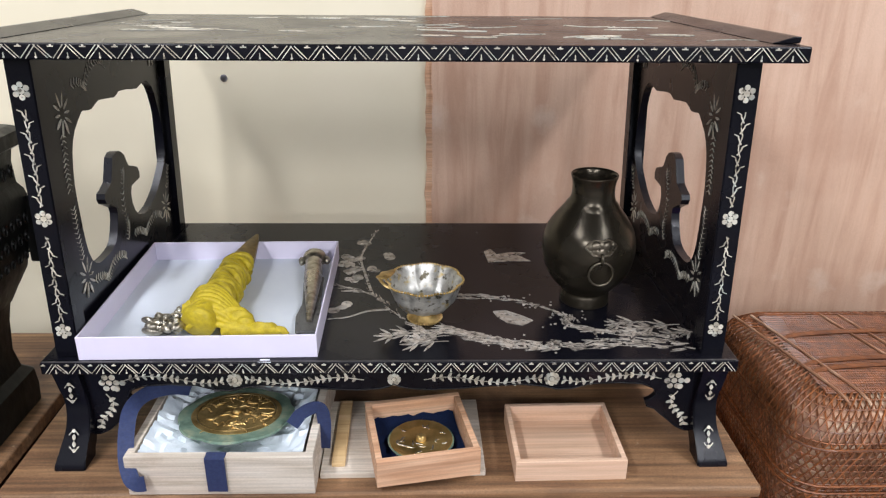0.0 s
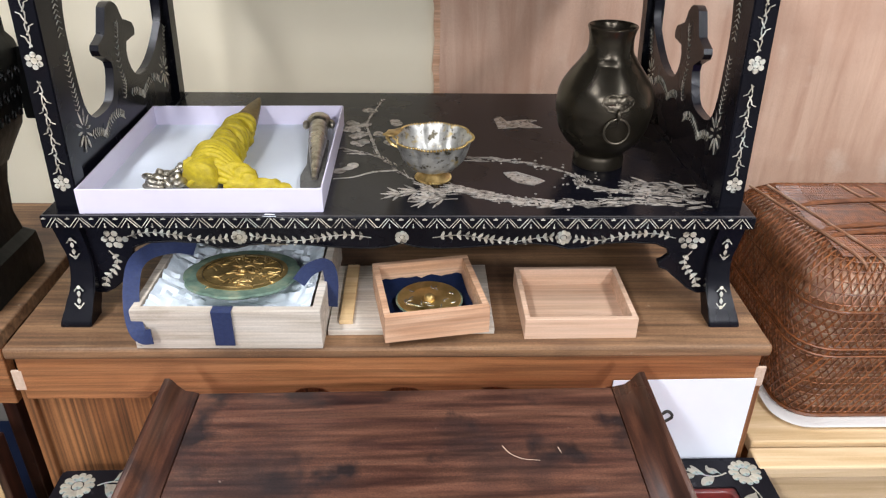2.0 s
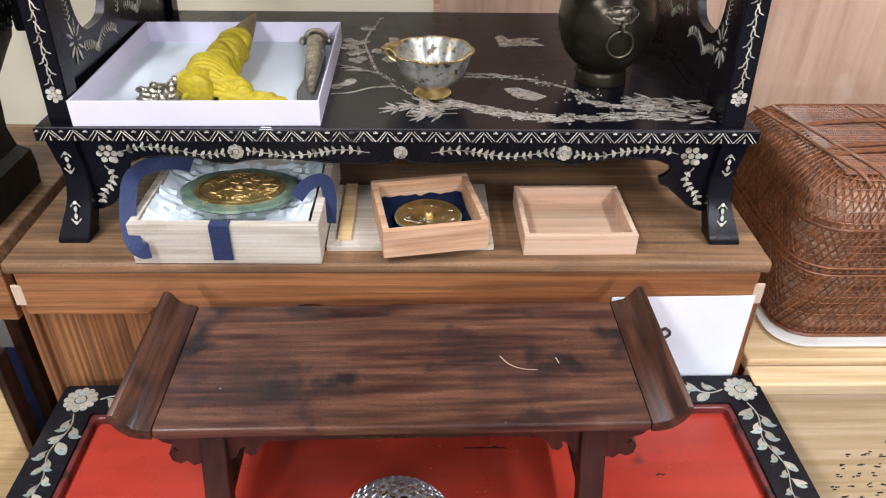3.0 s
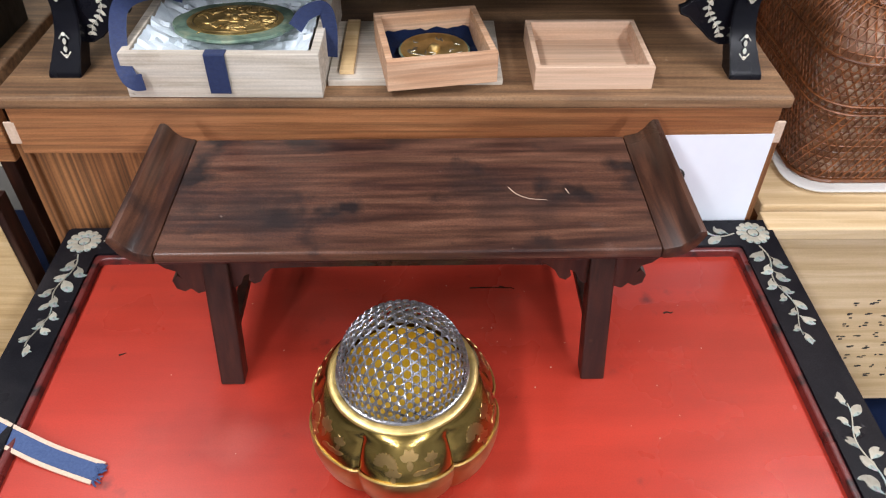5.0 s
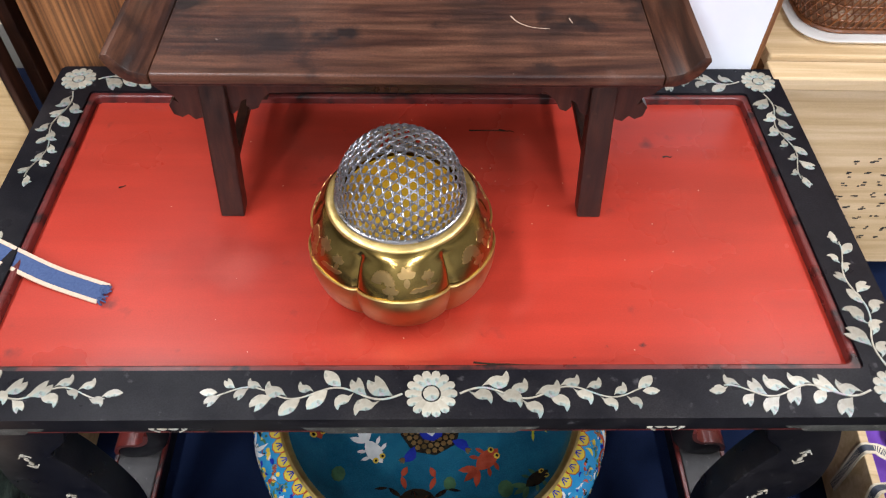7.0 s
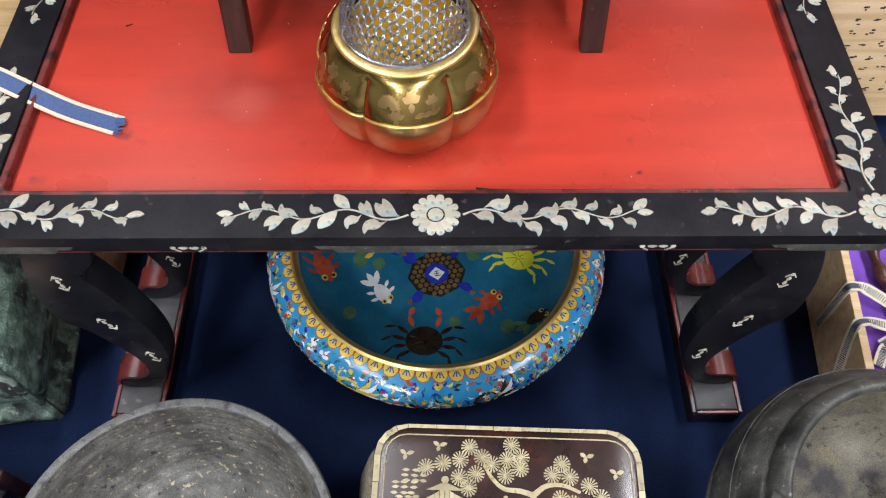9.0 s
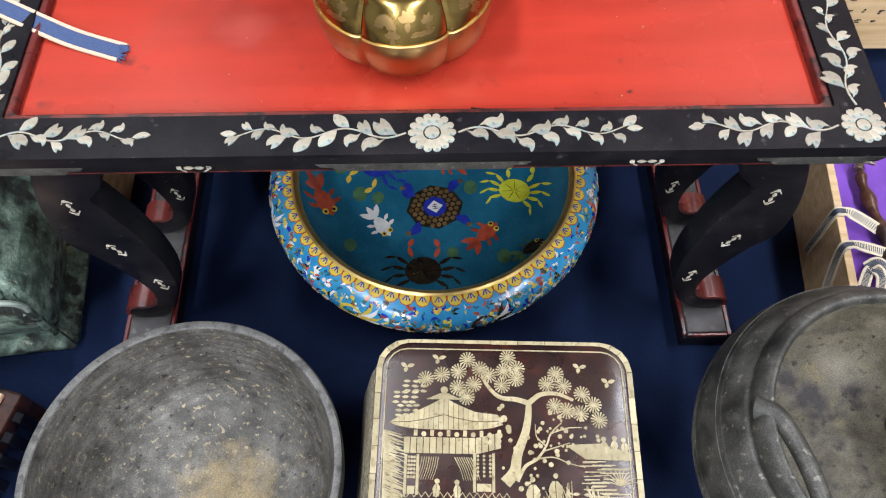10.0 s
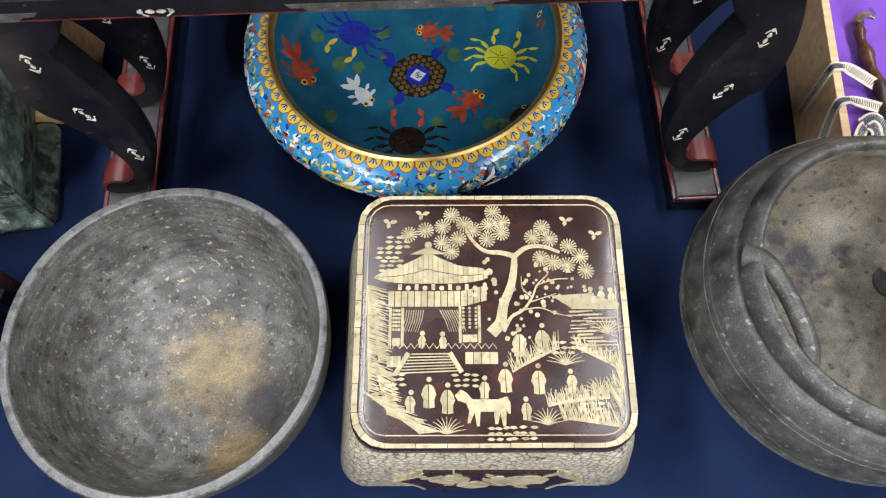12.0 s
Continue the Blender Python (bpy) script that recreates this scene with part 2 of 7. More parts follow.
CEDARV = surf("aged_cedar_upright", [(0.35, (0.215, 0.082, 0.026)), (0.5, (0.275, 0.108, 0.035)), (0.65, (0.315, 0.132, 0.046))], 4, stretch=(3, 1, 0.5),
              rough=(0.45, 0.7), bump=0.2, distort=0.12, fine=0.12, detail=3, grain=((60, 8, 0.3), 4, 0.4, 1.2), stain=[((0.13, 0.055, 0.022), 7, 0.6, 0.8)])
CEDARTOP = surf("worn_cedar_top", [(0.36, (0.145, 0.072, 0.032)), (0.5, (0.21, 0.112, 0.052)), (0.64, (0.27, 0.152, 0.075))], 5, stretch=(0.5, 7, 7),
                rough=(0.5, 0.75), bump=0.15, distort=0.5, fine=0.28, grain=((0.6, 24, 20), 6, 0.6, 1.18),
                stain=[((0.075, 0.036, 0.019), 5, 0.52, 0.7), ((0.28, 0.17, 0.09), 9, 0.6, 0.8), ((0.4, 0.3, 0.2), 70, 0.71, 0.78)])
KIRI = surf("paulownia_wood", [(0.35, (0.48, 0.41, 0.32)), (0.5, (0.58, 0.51, 0.42)), (0.65, (0.64, 0.58, 0.5))], 6, stretch=(0.8, 9, 9),
            rough=(0.55, 0.75), bump=0.1, distort=0.3, fine=0.07, grain=((1.0, 44, 55), 5, 0.76, 1.06), stain=[((0.36, 0.29, 0.21), 14, 0.62, 0.85), ((0.22, 0.19, 0.16), 90, 0.72, 0.78)])
HINOKI = surf("cypress_wood", [(0.35, (0.53, 0.29, 0.16)), (0.5, (0.62, 0.37, 0.225)), (0.65, (0.68, 0.44, 0.285))], 7, stretch=(0.7, 9, 9),
              rough=(0.5, 0.7), bump=0.1, distort=0.3, fine=0.06, grain=((1.2, 60, 60), 5, 0.78, 1.06))
HINOKIPALE = surf("pale_cypress_wood", [(0.35, (0.57, 0.36, 0.23)), (0.5, (0.63, 0.42, 0.285)), (0.65, (0.67, 0.46, 0.325))], 6, stretch=(0.7, 9, 9),
                  rough=(0.5, 0.7), bump=0.08, distort=0.2, fine=0.06, grain=((1.0, 50, 50), 5, 0.84, 1.05))
OCHRE = surf("old_box_wood", [(0.35, (0.42, 0.27, 0.12)), (0.5, (0.55, 0.38, 0.19)), (0.65, (0.62, 0.45, 0.25))], 5, stretch=(0.6, 10, 14),
             rough=(0.5, 0.7), bump=0.1, distort=0.4, fine=0.05, stain=[((0.3, 0.17, 0.07), 8, 0.62, 0.8)])
PLY = surf("lauan_plywood", [(0.35, (0.47, 0.29, 0.2)), (0.5, (0.56, 0.37, 0.265)), (0.65, (0.61, 0.42, 0.31))], 4, stretch=(7, 7, 0.6),
           rough=(0.5, 0.65), bump=0.08, distort=0.6, fine=0.08, stain=[((0.42, 0.25, 0.17), 3, 0.5, 0.8), ((0.68, 0.55, 0.45), 9, 0.62, 0.85), ((0.75, 0.66, 0.58), 60, 0.77, 0.8)])
CREAM = surf("cream_wall_paint", [(0.3, (0.74, 0.67, 0.5)), (0.7, (0.78, 0.71, 0.545))], 3, rough=(0.6, 0.75), bump=0.0, spec=0.3)
DULLSHELL = surf("dull_shell", [(0.25, (0.17, 0.14, 0.11)), (0.5, (0.36, 0.32, 0.27)), (0.75, (0.27, 0.27, 0.25))], 80, rough=(0.2, 0.35),
                 bump=0.06, rand=0.45, stain=[((0.05, 0.04, 0.035), 150, 0.54, 0.68)])
NAVY = surf("navy_cloth", [(0.3, (0.004, 0.009, 0.032)), (0.7, (0.007, 0.016, 0.05))], 6, rough=(0.8, 0.95), bump=0.05, fine=0.3, sheen=0.02, spec=0.1)
RIBBON = surf("navy_ribbon", [(0.3, (0.005, 0.0135, 0.056)), (0.7, (0.009, 0.022, 0.09))], 300, stretch=(1, 1, 3), rough=(0.6, 0.8), bump=0.2, sheen=0.15)
CARD = surf("white_card", [(0.3, (0.67, 0.72, 0.79)), (0.7, (0.73, 0.78, 0.84))], 8, rough=(0.5, 0.65), bump=0.02)
LILAC = surf("lilac_white_card", [(0.3, (0.7, 0.66, 0.8)), (0.7, (0.76, 0.72, 0.85))], 8, rough=(0.35, 0.5), bump=0.02)
PAPER = surf("white_paper", [(0.3, (0.74, 0.77, 0.84)), (0.7, (0.8, 0.83, 0.88))], 9, rough=(0.6, 0.75), bump=0.05)
TISSUE = surf("crumpled_tissue", [(0.3, (0.62, 0.7, 0.76)), (0.7, (0.76, 0.82, 0.86))], 35, rough=(0.6, 0.8), bump=0.8, depth=0.003)
YELLOW = surf("yellow_silk", [(0.3, (0.36, 0.27, 0.006)), (0.7, (0.56, 0.43, 0.012))], 120, rough=(0.45, 0.65), bump=0.8, sheen=0.05, depth=0.002)
BRONZE = surf("dark_bronze", [(0.3, (0.04, 0.034, 0.024)), (0.7, (0.075, 0.06, 0.04))], 10, rough=(0.22, 0.36), metal=0.75, bump=0.03,
              stain=[((0.03, 0.026, 0.02), 8, 0.5, 0.8)])
BRONZELIGHT = surf("rubbed_bronze", [(0.3, (0.09, 0.076, 0.055)), (0.7, (0.16, 0.135, 0.1))], 60, rough=(0.25, 0.4), metal=0.85, bump=0.2)
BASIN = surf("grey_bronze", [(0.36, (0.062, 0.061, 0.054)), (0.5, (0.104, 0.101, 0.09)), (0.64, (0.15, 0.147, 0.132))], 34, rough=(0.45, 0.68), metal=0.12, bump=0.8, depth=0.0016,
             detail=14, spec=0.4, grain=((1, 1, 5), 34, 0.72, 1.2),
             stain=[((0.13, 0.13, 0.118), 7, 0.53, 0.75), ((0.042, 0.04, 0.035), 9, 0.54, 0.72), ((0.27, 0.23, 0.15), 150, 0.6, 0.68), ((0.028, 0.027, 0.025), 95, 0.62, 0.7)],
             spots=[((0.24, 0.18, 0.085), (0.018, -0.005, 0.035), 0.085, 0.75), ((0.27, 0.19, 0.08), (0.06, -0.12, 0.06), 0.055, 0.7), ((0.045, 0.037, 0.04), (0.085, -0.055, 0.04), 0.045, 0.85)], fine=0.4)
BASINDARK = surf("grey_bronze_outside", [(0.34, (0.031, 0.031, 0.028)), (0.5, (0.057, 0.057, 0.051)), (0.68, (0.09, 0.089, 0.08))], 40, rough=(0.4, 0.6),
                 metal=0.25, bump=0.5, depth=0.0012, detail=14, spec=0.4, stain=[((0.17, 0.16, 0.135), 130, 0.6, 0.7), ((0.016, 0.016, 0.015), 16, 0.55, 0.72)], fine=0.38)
PALERIM = surf("rubbed_grey_rim", [(0.3, (0.09, 0.09, 0.086)), (0.7, (0.155, 0.155, 0.148))], 60, rough=(0.4, 0.6), metal=0.3, bump=0.3, stain=[((0.05, 0.05, 0.05), 70, 0.56, 0.68)], fine=0.3)
POTIN = surf("pot_inside_patina", [(0.34, (0.075, 0.066, 0.045)), (0.5, (0.135, 0.12, 0.085)), (0.66, (0.19, 0.17, 0.125))], 30, rough=(0.5, 0.7), metal=0.1,
             bump=0.7, depth=0.0015, detail=14, stain=[((0.21, 0.19, 0.145), 8, 0.55, 0.75), ((0.045, 0.04, 0.042), 14, 0.57, 0.68), ((0.3, 0.25, 0.12), 11, 0.66, 0.8), ((0.035, 0.032, 0.03), 70, 0.6, 0.7)], fine=0.4)
VERDIGRIS = surf("green_bronze", [(0.3, (0.022, 0.032, 0.027)), (0.48, (0.085, 0.13, 0.105)), (0.66, (0.19, 0.27, 0.215))], 38, rough=(0.45, 0.7), metal=0.3, bump=1.0, depth=0.006,
                 detail=9, stain=[((0.015, 0.02, 0.018), 26, 0.5, 0.6), ((0.26, 0.3, 0.24), 70, 0.62, 0.72)], fine=0.4)
PALEVERD = surf("rubbed_green_bronze", [(0.3, (0.14, 0.18, 0.155)), (0.7, (0.28, 0.33, 0.29))], 60, rough=(0.4, 0.6), metal=0.3, bump=0.4)
URN = surf("black_bronze", [(0.3, (0.003, 0.003, 0.003)), (0.7, (0.011, 0.012, 0.01))], 60, rough=(0.35, 0.55), metal=0.2, bump=0.5, spec=0.3)
BRASS = surf("polished_brass", [(0.3, (0.32, 0.21, 0.055)), (0.7, (0.46, 0.32, 0.105))], 14, rough=(0.14, 0.3), metal=1.0, bump=0.08,
             stain=[((0.22, 0.14, 0.045), 24, 0.48, 0.72)])
CHASED = surf("matt_chased_brass", [(0.3, (0.6, 0.42, 0.14)), (0.7, (0.8, 0.6, 0.26))], 80, rough=(0.35, 0.5), metal=1.0, bump=0.3)
LINER = surf("golden_liner", [(0.3, (0.45, 0.26, 0.012)), (0.7, (0.6, 0.38, 0.03))], 30, rough=(0.35, 0.55), metal=0.3, bump=0.1)
# Brass, its coppery tint standing in for the red table's reflection; also on chasing.
TINTBRASS = surf("tinted_brass", [(0.3, (0.42, 0.27, 0.1)), (0.7, (0.52, 0.35, 0.15))], 20, rough=(0.26, 0.42), metal=1.0, bump=0.15,
              stain=[((0.3, 0.18, 0.07), 40, 0.52, 0.75)])
WIRE = surf("silver_wire", [(0.3, (0.24, 0.24, 0.26)), (0.7, (0.42, 0.42, 0.46))], 60, rough=(0.25, 0.4), metal=1.0, bump=0.1)
SILVER = surf("worn_silver", [(0.3, (0.3, 0.29, 0.26)), (0.5, (0.5, 0.49, 0.45)), (0.7, (0.66, 0.65, 0.6))], 70, rough=(0.32, 0.5), metal=0.7, bump=0.5,
              stain=[((0.1, 0.085, 0.055), 90, 0.57, 0.66), ((0.5, 0.37, 0.13), 50, 0.6, 0.7)])
GILT = surf("worn_gilding", [(0.3, (0.28, 0.18, 0.06)), (0.5, (0.56, 0.39, 0.15)), (0.7, (0.76, 0.56, 0.25))], 60, rough=(0.32, 0.52), metal=0.9, bump=0.4)
GILTGREEN = surf("verdigris_rim", [(0.3, (0.07, 0.115, 0.085)), (0.5, (0.15, 0.23, 0.17)), (0.7, (0.3, 0.33, 0.22))], 50, rough=(0.5, 0.7), metal=0.3, bump=0.5)
STEEL = surf("old_silver_gilt", [(0.3, (0.16, 0.14, 0.1)), (0.5, (0.36, 0.33, 0.27)), (0.7, (0.55, 0.51, 0.42))], 80, rough=(0.22, 0.4), metal=0.95, bump=0.4)
HORN = surf("dark_gilt_blade", [(0.3, (0.07, 0.045, 0.012)), (0.7, (0.24, 0.16, 0.05))], 60, rough=(0.3, 0.5), metal=0.6, bump=0.4)
RATTAN = surf("brown_rattan", [(0.3, (0.1, 0.031, 0.01)), (0.7, (0.25, 0.085, 0.026))], 60, rough=(0.32, 0.52), bump=0.2, rand=0.4, fine=0.2)
# Pale bands put the light that shows through the basket's holes into the colour.
RATTANIN = surf("rattan_inner_wall", [(0.35, (0.13, 0.05, 0.02)), (0.52, (0.3, 0.15, 0.08)), (0.66, (0.5, 0.36, 0.25))], 14, stretch=(1, 1, 5), rough=(0.5, 0.7), bump=0.6)
WHITEPAN = surf("white_enamel", [(0.3, (0.74, 0.72, 0.68)), (0.7, (0.8, 0.79, 0.75))], 9, rough=(0.3, 0.45), bump=0.02)
PALEPINE = surf("pale_pine", [(0.35, (0.5, 0.34, 0.17)), (0.5, (0.6, 0.43, 0.24)), (0.65, (0.68, 0.51, 0.31))], 5, stretch=(0.6, 12, 12),
                rough=(0.5, 0.7), bump=0.1, distort=0.3, fine=0.05)
PURPLE = surf("purple_cloth", [(0.3, (0.13, 0.035, 0.36)), (0.7, (0.18, 0.055, 0.46))], 20, rough=(0.7, 0.9), bump=0.3, sheen=0.3, fine=0.1,
              stain=[((0.08, 0.025, 0.2), 40, 0.66, 0.72)])
CORD = surf("cream_braid", [(0.3, (0.6, 0.52, 0.38)), (0.7, (0.75, 0.68, 0.54))], 300, rough=(0.7, 0.9), bump=0.5)
STITCH = surf("dark_stitching", [(0.3, (0.04, 0.05, 0.07)), (0.7, (0.1, 0.11, 0.14))], 90, rough=(0.7, 0.9), bump=0.2)
INK = surf("black_ink", [(0.3, (0.012, 0.012, 0.012)), (0.7, (0.04, 0.035, 0.03))], 90, rough=(0.6, 0.8), bump=0.0)
DENIM = surf("blue_tape", [(0.3, (0.03, 0.055, 0.14)), (0.7, (0.05, 0.085, 0.19))], 400, rough=(0.75, 0.9), bump=0.4)
BEIGE = surf("beige_edging", [(0.3, (0.5, 0.36, 0.26)), (0.7, (0.64, 0.48, 0.36))], 300, rough=(0.75, 0.9), bump=0.4)
TURTLE = surf("tortoiseshell_lacquer", [(0.35, (0.012, 0.006, 0.006)), (0.55, (0.026, 0.01, 0.008)), (0.75, (0.06, 0.014, 0.01))], 26, rough=(0.2, 0.36), bump=0.05, coat=0.08)
ROOMWALL = surf("grey_room_paint", [(0.3, (0.3, 0.31, 0.32)), (0.7, (0.36, 0.37, 0.38))], 2, rough=(0.6, 0.8), bump=0.03)
DULLFLOOR = surf("dull_floor", [(0.3, (0.12, 0.115, 0.11)), (0.7, (0.18, 0.175, 0.165))], 3, rough=(0.5, 0.7), bump=0.05)
ENAMEL = surf("turquoise_enamel", [(0.3, (0.008, 0.082, 0.15)), (0.7, (0.015, 0.13, 0.21))], 24, rough=(0.14, 0.26), bump=0.02, fine=0.2)
E_BLUE = surf("cobalt_enamel", [(0.3, (0.01, 0.02, 0.22)), (0.7, (0.02, 0.04, 0.36))], 60, rough=(0.12, 0.24), bump=0.02)
E_RED = surf("coral_enamel", [(0.3, (0.25, 0.035, 0.018)), (0.7, (0.4, 0.08, 0.04))], 60, rough=(0.12, 0.24), bump=0.02, rand=0.2)
E_YEL = surf("yellow_enamel", [(0.3, (0.5, 0.36, 0.03)), (0.7, (0.62, 0.5, 0.08))], 60, rough=(0.12, 0.24), bump=0.02, rand=0.15)
E_WHT = surf("white_enamel_fill", [(0.3, (0.55, 0.58, 0.58)), (0.7, (0.72, 0.74, 0.72))], 60, rough=(0.12, 0.24), bump=0.02)
E_BLK = surf("black_enamel", [(0.3, (0.01, 0.01, 0.01)), (0.7, (0.03, 0.025, 0.015))], 60, rough=(0.12, 0.24), bump=0.02)
E_GRN = surf("green_enamel", [(0.3, (0.03, 0.09, 0.05)), (0.7, (0.08, 0.17, 0.08))], 60, rough=(0.12, 0.24), bump=0.02, rand=0.3)
E_LIME = surf("lime_enamel", [(0.3, (0.42, 0.45, 0.02)), (0.7, (0.56, 0.6, 0.06))], 60, rough=(0.12, 0.24), bump=0.02)
E_SKY = surf("sky_enamel", [(0.3, (0.02, 0.2, 0.42)), (0.7, (0.035, 0.27, 0.5))], 60, rough=(0.14, 0.26), bump=0.02)

# ---------- the room ----------
ob = part("floor", box(-4, 4, -6.5, 1.66, -0.06, -0.02), DULLFLOOR)
tagged(ob, "plain dull grey floor of the sale room", "floor", kind="structure")
ob = part("ceiling", box(-4, 4, -6.5, 1.66, 2.6, 2.7), ROOMWALL)
tagged(ob, "plain off-white ceiling of the sale room", "ceiling", kind="structure")
ob = part("wall_north", box(-4, 4, 1.60, 1.66, -0.02, 2.6), CREAM)
tagged(ob, "cream-yellow painted wall behind the display stand", "wall", kind="structure")
ob = part("wall_south", box(-4, 4, -6.56, -6.5, -0.02, 2.6), ROOMWALL)
tagged(ob, "plain grey wall of the sale room", "wall", kind="structure")
for n, x in (("wall_west", -4.06), ("wall_east", 4.0)):
    ob = part(n, box(x, x + 0.06, -6.5, 1.6, -0.02, 2.6), ROOMWALL)
    tagged(ob, "plain grey wall of the sale room", "wall", kind="structure")

# plywood sheet set against the wall, with a raw splintered edge
rr = random.Random(3)
edge = [(0.047 + rr.uniform(-0.0015, 0.0015), 0.3 + 0.02 * k) for k in range(101)]
ply = thing("plywood_panel", "reddish lauan plywood sheet fixed against the cream wall", "panel", (0, 1.6, 0), kind="structure")
part("sheet", slab(edge + [(2.4, 2.3), (2.4, 0.3)], -0.014, -0.001, "y"), PLY, ply)
edge2 = [(x - 0.013 + rr.uniform(-0.002, 0.002), z) for x, z in edge]
part("raw_edge", slab(edge2 + edge[::-1], -0.009, -0.001, "y"), HINOKI, ply, "pale splintered raw edge")
nail = thing("wall_screw", "small grey screw head in the cream wall", "screw", (-0.378, 1.6, 1.045))
part("head", lathe([(0.0075, 0.0), (0.0065, 0.002), (0.003, 0.003)], 20), WIRE, nail).matrix_basis = pose(0, 0, 0, 90)

# ceiling lights, all out of view; the row at -4.9 is an addition
for x in (-1.0, 1.4):
    for y in (-4.9, -2.5, -0.15, 0.85):
        f = thing("ceiling_light", "unseen white fluorescent ceiling fitting", "ceiling light", (x, y, 2.6), group="ceiling lights")
        part("housing", box(-0.14, 0.14, -0.62, 0.62, -0.05, 0.0, 0.006), WHITEPAN, f)

# ---------- navy cloth ----------
bm = bmesh.new()
nx, ny = 90, 90
grid = [[bm.verts.new((-1.6 + 3.4 * i / nx, -0.9 + 2.3 * j / ny, -0.003 + 0.002 * noise.noise(Vector((3 * i / nx, 5 * j / ny, 0))))) for i in range(nx + 1)] for j in range(ny + 1)]
for j in range(ny):
    for i in range(nx):
        bm.faces.new((grid[j][i], grid[j][i + 1], grid[j + 1][i + 1], grid[j + 1][i]))
g = bmesh.ops.extrude_face_region(bm, geom=list(bm.faces))
bmesh.ops.translate(bm, verts=[e for e in g["geom"] if isinstance(e, bmesh.types.BMVert)], vec=(0, 0, -0.012))
tagged(part("cloth", bm, NAVY, None, "", smooth=True), "dark navy blue cloth spread under the lower wares", "cloth")

# ---------- cedar chest under the display stand ----------
CH = thing("cedar_chest", "old brown cedar chest with a worn top and scooped front rail", "chest", (-0.012, 0.835, 0), 0.9)
part("top", box(-0.496, 0.492, -0.016, 0.3, 0.640, 0.657, 0.004), CEDARTOP, CH, "worn scuffed plank top")
part("back_plank", box(-0.496, 0.492, 0.302, 0.76, 0.640, 0.656, 0.003), CEDARTOP, CH)
rail = [(-0.488, 0.639), (-0.488, 0.5695)]
for cx in (-0.297, -0.11, 0.012, 0.135, 0.3):
    w = 0.031
    rail += [(cx - w, 0.5695), (cx - w + 0.008, 0.5775), (cx - w + 0.016, 0.5835), (cx, 0.5855), (cx + w - 0.016, 0.5835), (cx + w - 0.008, 0.5775), (cx + w, 0.5695)]
rail += [(0.484, 0.5695), (0.484, 0.639)]
part("front_rail", slab(rail, -0.008, 0.012, "y", bevel=0.0015), CEDAR, CH, "broad-grained rail with scooped lower edge")
part("front_panel", box(-0.484, 0.48, 0.004, 0.02, 0.0, 0.62), CEDARV, CH)
for x in (-0.497, 0.482):
    part("corner_post", box(x, x + 0.014, -0.004, 0.02, 0.0, 0.6, 0.002), CEDARV, CH)
    part("side_panel", box(x, x + 0.012, 0.022, 0.76, 0.0, 0.638), CEDAR, CH)
    part("paper_patch", box(x - 0.001, x + 0.013, -0.0085, -0.005, 0.585, 0.617, 0.001), BEIGE, CH, "pale paper patch on the corner")
note = thing("paper_notice", "plain white paper sheet with a black handwritten mark", "paper", (-0.012, 0.835, 0), 0.9)
bm = slab([(0.292, 0.598), (0.484, 0.6005), (0.484, 0.435), (0.288, 0.435)], -0.0115, -0.0105, "y")
part("sheet", bm, PAPER, note)
part("brush_mark", sweep(smooth_line([(0.363, -0.0125, 0.537), (0.372, -0.0125, 0.545), (0.38, -0.0125, 0.535), (0.366, -0.0125, 0.523)]), 0.0022, 6), INK, note)

# ---------- left side table ----------
side = thing("side_table", "brown wooden side table with a dull plank top", "table", (-0.52, 0.9, 0))
part("top", box(-1.1, -0.012, -0.055, 0.345, 0.63, 0.652, 0.003), CEDARTOP, side)
part("front_apron", box(-1.1, -0.02, -0.045, -0.025, 0.53, 0.628, 0.002), CEDAR, side)
# Dark sheet added so the gap beside the chest reads as deep shade.
part("end_panel", box(-0.062, -0.042, -0.02, 0.33, 0, 0.6298, 0.002), ROSEDARK, side, "dark sheet standing in for the shade in the gap")
part("leg", box(-1.09, -1.03, 0.055, 0.1, 0, 0.628, 0.003), CEDAR, side)


